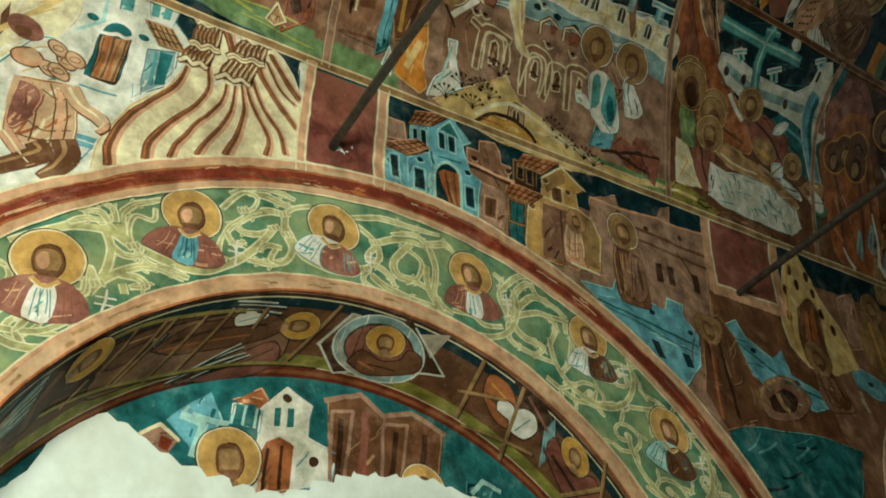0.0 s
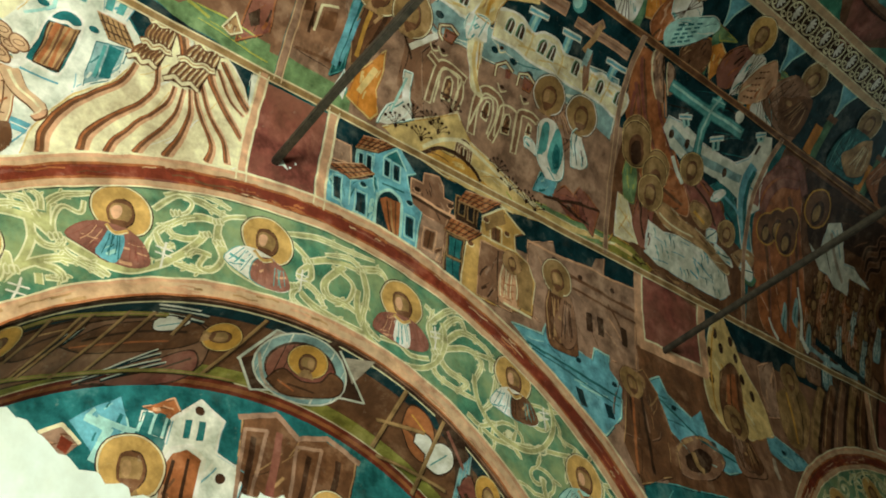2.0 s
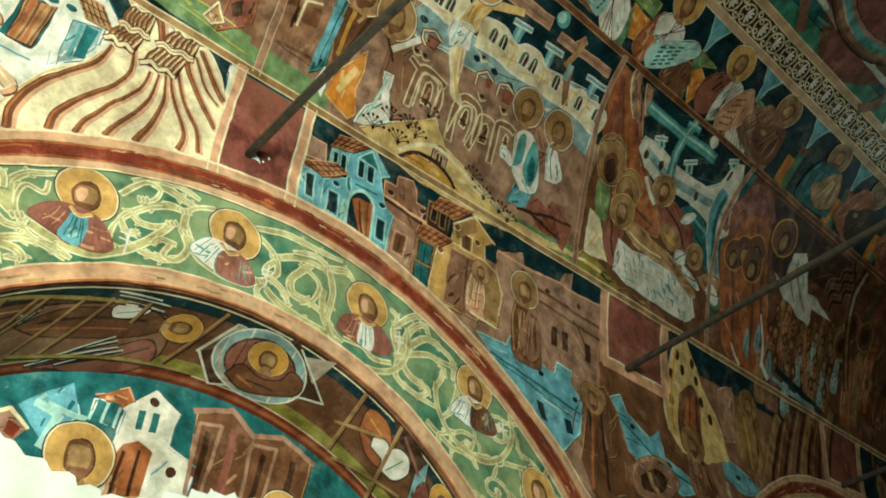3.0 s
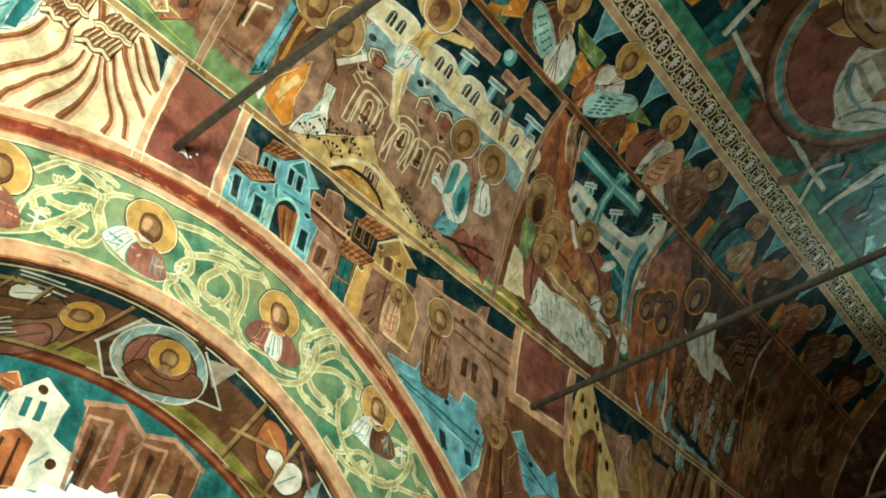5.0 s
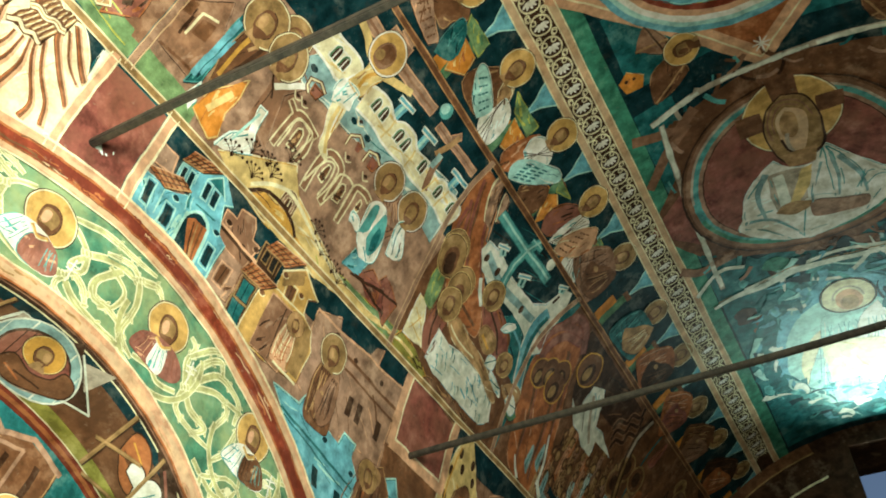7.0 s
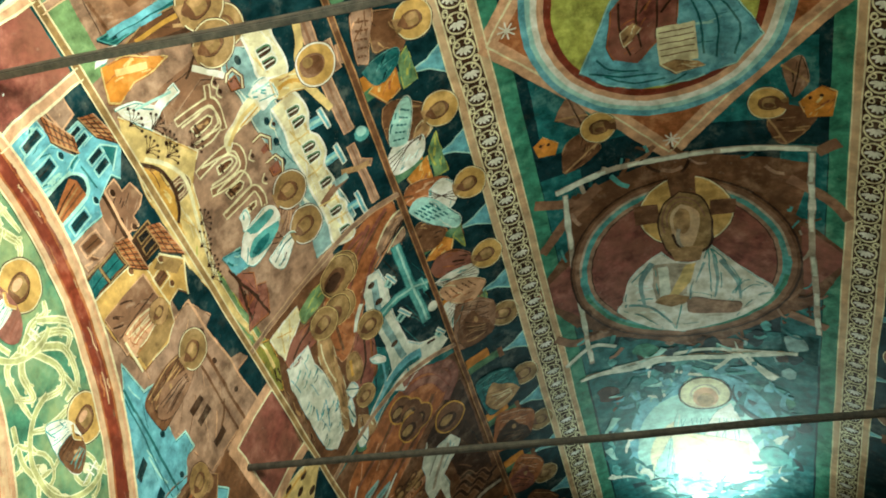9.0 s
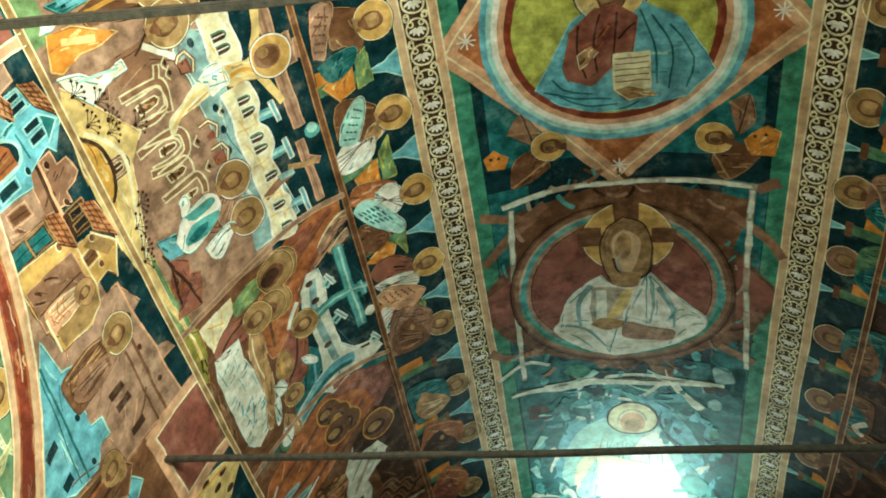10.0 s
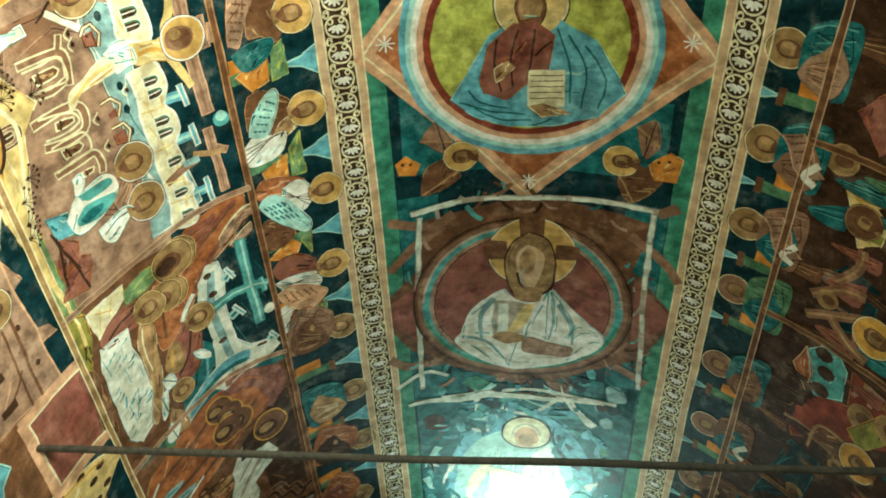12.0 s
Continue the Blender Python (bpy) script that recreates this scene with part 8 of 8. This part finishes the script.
TOP.add("ringed_roundel", tint("umber", [oval(c2, RX * 1.07, RY * 1.07, 40)]) + tint("brown", [oval(c2, RX * 1.05, RY * 1.05, 40)]) + tint("taupe", hoop(c2, RX * 1.0, RY * 1.0, 0.035, 40)) + tint("sea", [oval(c2, RX * 0.975, RY * 0.975, 40)]) + tint("jade", hoop(c2, RX * 0.95, RY * 0.95, 0.03, 40, -80, 80)) + tint("stone", hoop(c2, RX * 0.965, RY * 0.965, 0.018, 30, 95, 265)) + tint("mauve", [oval(c2, RX * 0.90, RY * 0.90, 40)]) + tint("umber", [oval(c2, RX * 0.86, RY * 0.86, 40)]) + tint("wine", [oval(c2, RX * 0.85, RY * 0.85, 40)]), 6, "green and white ringed roundel with wine ground")
hc = (3.738, 3.810)
TOP.add("halo", tint("umber", [oval(hc, 0.300, 0.300, 32)]) + tint("cream", [oval(hc, 0.295, 0.295, 32)]) + tint("gold", [oval(hc, 0.286, 0.286, 32)]) + tint("brown", [[(3.419, 3.715), (3.415, 3.886), (3.734, 3.884), (3.739, 3.736)], [(3.633, 3.484), (3.642, 3.640), (3.798, 3.639), (3.790, 3.481)], [(3.651, 3.969), (3.652, 4.125), (3.769, 4.113), (3.777, 3.966)]]), 8.6)
TOP.add("painted_head", tint("umber", [bend([(3.557, 3.785), (3.642, 3.676), (3.798, 3.624), (4.044, 3.658), (4.160, 3.756), (4.117, 3.871), (4.019, 3.968), (3.776, 3.974), (3.617, 3.917), (3.557, 3.785)], 5)[:-1]]) + tint("tan", [bend([(3.566, 3.785), (3.652, 3.684), (3.803, 3.636), (4.028, 3.662), (4.133, 3.756), (4.090, 3.871), (4.005, 3.952), (3.777, 3.963), (3.627, 3.910), (3.566, 3.785)], 5)[:-1]]) + tint("taupe", stroke(bend([(3.889, 3.662), (3.730, 3.669), (3.604, 3.757), (3.648, 3.874), (3.780, 3.930)], 5), 0.012) + stroke(bend([(3.849, 3.688), (3.740, 3.699), (3.637, 3.772), (3.677, 3.861)], 5), 0.010)) + tint("border", [bend([(3.661, 3.787), (3.730, 3.721), (3.869, 3.707), (4.044, 3.747), (4.040, 3.831), (3.883, 3.888), (3.734, 3.884), (3.661, 3.787)], 5)[:-1]]) + tint("flesh", [bend([(3.690, 3.780), (3.759, 3.736), (3.869, 3.730), (3.918, 3.791), (3.866, 3.828), (3.737, 3.832), (3.690, 3.780)], 4)[:-1]]) + tint("stone", taper([(3.878, 3.760), (3.960, 3.746), (4.053, 3.770)], 0.03, 0.02)) + tint("umber", taper([(3.910, 3.715), (3.992, 3.731), (4.074, 3.778)], 0.02, 0.012)) + tint("flesh", [[(4.044, 3.678), (4.035, 3.907), (4.165, 3.872), (4.161, 3.717)]]), 10)
patch(TOP, "white", [(4.065, 3.631), (4.144, 3.502), (4.285, 3.379), (4.459, 3.321), (4.569, 3.275), (4.761, 3.450), (4.864, 3.659), (4.849, 3.848), (4.752, 4.092), (4.632, 4.247), (4.454, 4.346), (4.311, 4.208), (4.151, 4.045), (4.042, 3.946), (4.100, 3.890), (4.172, 3.853), (4.161, 3.717)], 8, "painted_figure", tint("stone", [[(4.169, 3.568), (4.183, 3.717), (4.202, 3.796), (4.483, 3.768), (4.553, 3.557), (4.367, 3.538)]]) + tint("pale", [[(4.203, 3.592), (4.204, 3.659), (4.508, 3.655), (4.530, 3.581)]]) + tint("straw", [[(4.203, 3.780), (4.188, 3.850), (4.368, 3.798), (4.532, 3.679), (4.473, 3.647)]]) + tint("flesh", [bend([(4.540, 3.536), (4.473, 3.618), (4.496, 3.740), (4.551, 3.801), (4.602, 3.659), (4.540, 3.536)], 4)[:-1]]) + tint("mauve", [bend([(4.553, 3.761), (4.526, 3.821), (4.571, 3.963), (4.590, 4.125), (4.690, 4.097), (4.706, 3.927), (4.683, 3.770), (4.553, 3.761)], 4)[:-1]]) + tint("umber", stroke(bend([(4.553, 3.761), (4.526, 3.821), (4.571, 3.963), (4.590, 4.125)], 4), 0.006)), True)
SHADE = (([(4.158, 3.553), (4.316, 3.459), (4.546, 3.467)], 0.05), ([(4.519, 3.331), (4.572, 3.495), (4.796, 3.659)], 0.03), ([(4.196, 3.893), (4.424, 3.807), (4.540, 3.785)], 0.03), ([(4.135, 3.964), (4.351, 3.979), (4.537, 3.954)], 0.03), ([(4.183, 4.008), (4.387, 4.107), (4.556, 4.123)], 0.035))
for pts, w in SHADE:
    TOP.add("painted_shade", tint("mist", taper(pts, w, w * 0.4)), 9)
for pts in ([(4.198, 3.501), (4.330, 3.378), (4.529, 3.318)], [(4.175, 3.580), (4.346, 3.567), (4.530, 3.581)], [(4.507, 3.332), (4.571, 3.474), (4.734, 3.618), (4.845, 3.663)], [(4.563, 3.309), (4.650, 3.431), (4.819, 3.575)], [(4.064, 3.931), (4.281, 3.852), (4.541, 3.760)], [(4.075, 3.931), (4.301, 3.931), (4.540, 3.930)], [(4.073, 3.947), (4.293, 4.001), (4.566, 3.995)], [(4.073, 3.954), (4.254, 4.077), (4.411, 4.131)], [(4.435, 4.294), (4.427, 4.187), (4.578, 4.064)], [(4.407, 4.272), (4.378, 4.153), (4.559, 4.043)], [(4.485, 4.317), (4.534, 4.221), (4.728, 4.091)], [(4.360, 4.133), (4.504, 4.089), (4.570, 4.044)], [(4.602, 3.720), (4.734, 3.688), (4.845, 3.663)]):
    TOP.add("painted_fold", tint("sea", contour(bend(pts, 6), 0.009, 0.08)), 9.6)
for pts in ([(4.203, 4.059), (4.333, 4.159), (4.429, 4.274)], [(4.357, 3.418), (4.466, 3.370), (4.531, 3.335)], [(4.153, 3.891), (4.321, 3.837), (4.452, 3.808)], [(4.618, 3.473), (4.746, 3.588), (4.819, 3.722)], [(4.747, 3.887), (4.723, 4.050), (4.602, 4.226)]):
    TOP.add("painted_light", tint("white", taper(pts, 0.024, 0.010)), 9.8)
TOP.add("cloud_edge", tint("pale", taper(bend([(5.175, 2.893), (5.172, 3.064), (5.203, 3.286), (5.163, 3.507)], 4), 0.03, 0.07)) + tint("pale", taper(bend([(5.163, 3.507), (5.179, 3.725), (5.191, 3.984), (5.126, 4.405)], 4), 0.07, 0.03)) + tint("tan", contour(bend([(5.136, 2.896), (5.156, 3.288), (5.123, 3.508), (5.139, 3.724), (5.152, 3.982), (5.088, 4.402)], 4), 0.012, 0.1)), 6.4, "pale rim of a painted cloud")
# white wings' edges between the roundels
for pts in ([(5.159, 3.153), (5.140, 3.504), (5.098, 3.828), (5.122, 4.194), (5.110, 4.494)], [(5.308, 3.592), (5.396, 3.837), (5.155, 4.067)], [(4.960, 2.812), (4.844, 3.035), (4.913, 3.205)]):
    lines(TOP, "pale", pts, 0.034, 5, "painted_wing")
for pts in ([(3.405, 2.883), (3.480, 3.137), (3.409, 3.286)], [(3.503, 4.445), (3.660, 4.681), (3.767, 4.769)], [(3.284, 4.595), (3.220, 4.690)], [(3.800, 2.854), (3.605, 3.056), (3.491, 3.210)], [(4.695, 4.453), (4.780, 4.669)], [(4.752, 3.167), (4.747, 2.912), (4.646, 2.791)]):
    lines(TOP, "taupe", pts, 0.07, 4.2, "painted_wing")
feather = random.Random(31)
for i in range(70):
    a = feather.uniform(0, 6.28)
    k = feather.uniform(1.1, 1.45)
    p = (c2[0] + RX * k * math.cos(a), c2[1] + RY * k * math.sin(a) * 0.95)
    if STRIP_N + 0.26 < p[1] < STRIP_S - 0.26:
        q = (p[0] + feather.uniform(-0.12, 0.12), p[1] + feather.uniform(-0.12, 0.12))
        TOP.add("painted_feather", tint(feather.choice(("taupe", "brown", "umber", "sea", "stone", "mauve", "teal", "brown")), stroke(bend([p, (between(p, q, 0.5)[0] + 0.02, between(p, q, 0.5)[1]), q], 3), feather.uniform(0.012, 0.035))), 4.3 + 0.006 * i)
# third roundel by the end window
c3 = (((5.239, 3.854)[0] + 7.15) / 2, CROWN + 0.06)
TOP.add("sky_field", tint("teal", [[(4.9, STRIP_N + 0.25), (7.4, STRIP_N + 0.25), (7.4, STRIP_S - 0.25), (4.9, STRIP_S - 0.25)]]), 2)
blot = random.Random(77)
for i in range(110):
    p = (blot.uniform(4.1, 6.4), blot.uniform(STRIP_N + 0.35, STRIP_S - 0.35))
    if ((p[0] - c2[0]) / (RX + 0.12)) ** 2 + ((p[1] - c2[1]) / (RY + 0.12)) ** 2 > 1:
        r = blot.uniform(0.03, 0.13)
        edge = [(p[0] + r * blot.uniform(0.5, 1.1) * math.cos(k), p[1] + r * blot.uniform(0.4, 1.0) * math.sin(k)) for k in (0, 0.8, 1.5, 2.3, 3.1, 3.9, 4.7, 5.5)]
        TOP.add("worn_patch", tint(blot.choice(("teal", "teal", "night", "night", "jade", "sea", "brown", "taupe", "umber", "mist")), [bend(edge + edge[:1], 3)[:-1]]), 3 + 0.008 * i)
# aqua and cream discs paint the end window's glare into the roundel
TOP.add("ringed_roundel", tint("teal", [oval(c3, 1.02, 0.76, 40)]) + tint("sky", [oval((c3[0] + 0.05, c3[1] + 0.03), 0.88, 0.62, 40)]) + tint("aqua", [oval((c3[0] + 0.14, c3[1] - 0.02), 0.74, 0.52, 40)]) + tint("cream", [oval((c3[0] + 0.3, c3[1]), 0.60, 0.44, 40)]), 4, "pale blue roundel with window glare painted in as cream and aqua")
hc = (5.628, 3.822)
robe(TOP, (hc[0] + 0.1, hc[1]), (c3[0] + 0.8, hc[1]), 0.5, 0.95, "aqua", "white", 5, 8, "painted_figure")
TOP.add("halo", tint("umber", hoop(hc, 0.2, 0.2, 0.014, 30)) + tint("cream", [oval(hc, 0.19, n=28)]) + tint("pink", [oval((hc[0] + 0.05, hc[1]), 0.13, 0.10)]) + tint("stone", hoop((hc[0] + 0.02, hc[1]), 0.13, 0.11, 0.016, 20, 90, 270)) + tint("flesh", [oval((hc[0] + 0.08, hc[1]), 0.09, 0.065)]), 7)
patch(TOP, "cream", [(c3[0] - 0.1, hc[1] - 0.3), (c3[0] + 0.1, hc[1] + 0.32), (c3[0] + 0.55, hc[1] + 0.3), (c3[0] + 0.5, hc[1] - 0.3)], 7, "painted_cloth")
TOP.add("painted_orb", tint("sea", [oval((c3[0] + 0.25, hc[1] + 0.5), 0.14, 0.11)]), 8)
rng = random.Random(11)
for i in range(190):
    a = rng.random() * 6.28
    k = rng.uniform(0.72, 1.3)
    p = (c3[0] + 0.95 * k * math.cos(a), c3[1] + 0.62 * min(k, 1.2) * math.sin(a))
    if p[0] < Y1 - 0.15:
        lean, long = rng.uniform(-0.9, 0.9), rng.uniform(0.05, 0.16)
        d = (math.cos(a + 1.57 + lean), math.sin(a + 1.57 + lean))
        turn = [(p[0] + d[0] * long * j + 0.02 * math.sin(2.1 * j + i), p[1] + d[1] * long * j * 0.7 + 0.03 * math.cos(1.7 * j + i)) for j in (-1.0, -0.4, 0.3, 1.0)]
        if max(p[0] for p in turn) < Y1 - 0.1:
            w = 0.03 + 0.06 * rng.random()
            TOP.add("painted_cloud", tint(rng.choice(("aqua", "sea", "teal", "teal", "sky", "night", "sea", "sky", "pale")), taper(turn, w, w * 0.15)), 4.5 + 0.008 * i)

# ---- south side: prophets and the nearest scenes ----
SOUTH = Panel("prophet_frieze", "row of dim haloed busts on dark blue opposite", south, (3.5, 2.35))
SOUTH.add("night_ground", tint("night", [rect((-0.9, LINE2 + 0.015), (Y1, 2.37))]), 1)
HEADS_S = [(2.629, 2.293), (3.163, 2.285), (3.659, 2.267), (4.314, 2.249), (4.918, 2.231), (5.564, 2.231)]
HEADS_S = [(HEADS_S[0][0] - 0.55, HEADS_S[0][1])] + HEADS_S
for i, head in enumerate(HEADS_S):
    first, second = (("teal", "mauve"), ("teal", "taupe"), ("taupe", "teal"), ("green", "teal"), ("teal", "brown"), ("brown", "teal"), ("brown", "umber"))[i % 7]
    # haloes and faces from the fourth on are darker: eastward dimness put into colour
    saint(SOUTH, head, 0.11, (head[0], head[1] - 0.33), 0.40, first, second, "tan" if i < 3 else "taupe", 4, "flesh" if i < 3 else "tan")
    if i in (1, 2):
        scroll(SOUTH, (head[0] - 0.12, head[1] - 0.16), (head[0] + 0.12, head[1] - 0.26), 0.12, "mauve", 7, "brown")
    if i in (1, 2, 5):
        lines(SOUTH, "white", [(head[0] + 0.02, head[1] - 0.3), (head[0] + 0.1, head[1] - 0.24), (head[0] + 0.14, head[1] - 0.3)], 0.04, 7.5, "painted_cloth")
    niche(SOUTH, head[0] + 0.26, LINE2 + 0.02, STRIP_N - 0.13 - 0.08)

SCENES = Panel("fresco_scene", "dark red and ochre painted scenes on the far side", south, (3.0, 1.5))
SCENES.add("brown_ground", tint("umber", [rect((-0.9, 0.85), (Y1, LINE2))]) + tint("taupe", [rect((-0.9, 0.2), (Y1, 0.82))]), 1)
# the crowd's dark palette holds this side's dimness in its pigments
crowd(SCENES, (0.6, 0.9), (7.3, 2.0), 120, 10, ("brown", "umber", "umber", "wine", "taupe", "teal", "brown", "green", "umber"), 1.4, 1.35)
patch(SCENES, "wine", [(2.288, 1.887), (2.158, 1.792), (2.363, 1.636), (2.467, 1.718)], 2, "painted_robe")
patch(SCENES, "straw", [(2.723, 1.821), (2.595, 1.708), (2.653, 1.568), (2.937, 1.567), (3.006, 1.674)], 2, "painted_rock", tint("olive", stroke([(2.896, 1.740), (2.907, 1.577)], 0.06)) + tint("ochre", stroke([(2.726, 1.759), (2.683, 1.619)], 0.05)))
halo(SCENES, (2.849, 1.691), 0.1, "brown", "brown", 4, "flesh")
patch(SCENES, "night", [(3.336, 1.813), (3.139, 1.700), (3.187, 1.485), (3.492, 1.452), (3.583, 1.674)], 2, "painted_sky")
for pts in ([(3.427, 1.823), (3.310, 1.683), (3.280, 1.556)], [(3.578, 1.819), (3.489, 1.666), (3.392, 1.485)], [(3.278, 1.727), (3.135, 1.635), (3.021, 1.637)], [(3.510, 1.695), (3.622, 1.554), (3.654, 1.435)]):
    lines(SCENES, "taupe", pts, 0.06, 3, "painted_limb")
    lines(SCENES, "flesh", pts, 0.016, 3.6, "painted_limb")
halo(SCENES, (3.474, 1.430), 0.13, "ochre", "brown", 4)
patch(SCENES, "sea", [(3.828, 1.752), (3.670, 1.612), (3.803, 1.498), (4.017, 1.469), (4.122, 1.633)], 3, "painted_robe", tint("umber", [oval(c, 0.05, 0.06, 10) for c in ((3.793, 1.650), (3.911, 1.609), (4.048, 1.607))]))
patch(SCENES, "rust", [(3.970, 1.809), (3.808, 1.757), (3.961, 1.678), (4.123, 1.692)], 3.4, "painted_robe")
patch(SCENES, "red", [(4.352, 1.771), (4.093, 1.602), (4.026, 1.427), (3.776, 1.469), (3.725, 1.269), (4.103, 1.129), (4.362, 1.400), (4.543, 1.680)], 2, "painted_city", tint("mauve", stroke([(4.418, 1.754), (4.421, 1.506), (4.333, 1.326)], 0.05)) + tint("mauve", stroke([(3.922, 1.422), (3.802, 1.347), (3.793, 1.245)], 0.03)) + tint("pink", [oval(c, 0.02, n=8) for c in ((3.866, 1.364), (3.908, 1.311), (4.314, 1.456))]))
patch(SCENES, "brown", [(4.445, 1.582), (4.274, 1.469), (4.265, 1.267), (4.451, 1.287)], 3, "painted_arch", tint("flesh", stroke(bend([(4.532, 1.558), (4.317, 1.537), (4.294, 1.339)], 4), 0.02)))
halo(SCENES, (4.355, 1.243), 0.13, "ochre", "brown", 4)
patch(SCENES, "olive", [(4.178, 1.378), (3.919, 1.229), (4.068, 1.142), (4.265, 1.267)], 3, "painted_bush")
patch(SCENES, "night", [(5.286, 1.804), (4.588, 1.668), (4.591, 1.456), (4.982, 1.472)], 2, "painted_sky")


# ---- the end wall ----
def east(h, v, lift=0.0):
    return Vector((h, Y1 - lift, ZS + v))


END = Panel("end_wall_fresco", "dark brown painted end wall with an ochre arched edge", east, (0.0, 0.5), "fresco", "")
ground = [(R * 0.99 * math.cos(radians(a)), R * 0.99 * math.sin(radians(a))) for a in range(0, 181, 6)]
for side in (-1, 1):
    half = [p for p in ground if p[0] * side > 0.5]
    END.add("brown_ground", tint("umber", [half + [(side * 0.5, 0.0)] if side > 0 else half + [(side * R * 0.99, 0.0), (side * 0.5, 0.0)]]), 1)
for r, w, c in ((R - 0.05, 0.1, "brown"), (R - 0.1, 0.03, "tan"), (R - 0.24, 0.24, "umber"), (R - 0.37, 0.02, "cream")):
    for s, e in ((2, 78), (104, 178)):
        END.add("arched_edge", tint(c, hoop((0, 0), r, r, w, 24, s, e)), 2 + 3 * (R - r))
rng = random.Random(5)
for i in range(60):
    a, r = radians(rng.choice((rng.uniform(5, 74), rng.uniform(110, 175)))), rng.uniform(0.9, R - 0.42)
    c = (r * math.cos(a), r * math.sin(a))
    END.add("painted_figure", tint(rng.choice(("brown", "rust", "taupe", "ochre", "umber", "wine", "flesh")), [oval(c, 0.05 + 0.1 * rng.random(), 0.04 + 0.06 * rng.random(), 10, a)]), 2 + 0.03 * i)


# ---- tie rods ----
def tie_rod(y, z, turn, fall):
    bm = bmesh.new()
    box(bm, (-R - 0.05, y - 0.015, z - 0.015), (R + 0.05, y + 0.015, z + 0.015))
    bmesh.ops.subdivide_edges(bm, edges=[e for e in bm.edges if abs(e.verts[0].co.x - e.verts[1].co.x) > 1], cuts=40)
    for v in bm.verts:
        v.co.y += 0.0025 * math.sin(v.co.x * 5 + y) + turn * (v.co.x + R)
        v.co.z += 0.003 * math.sin(v.co.x * 3.1 + 2 * y) + fall * (v.co.x + R)
    bmesh.ops.bevel(bm, geom=[e for e in bm.edges if abs(e.verts[0].co.x - e.verts[1].co.x) > 0.02], offset=0.005, segments=2, affect="EDGES")
    return tagged(mesh("tie_rod", bm, [IRON]), "dark forged iron tie rod across the nave", "tie rod", "tie rods under the vault")


for y, z, turn, fall in ((1.085, 4.085, 0.014, -0.012), (3.431, 4.045, -0.018, -0.005), (5.82, 4.05, -0.01, -0.005)):
    tie_rod(y, z, turn, fall)
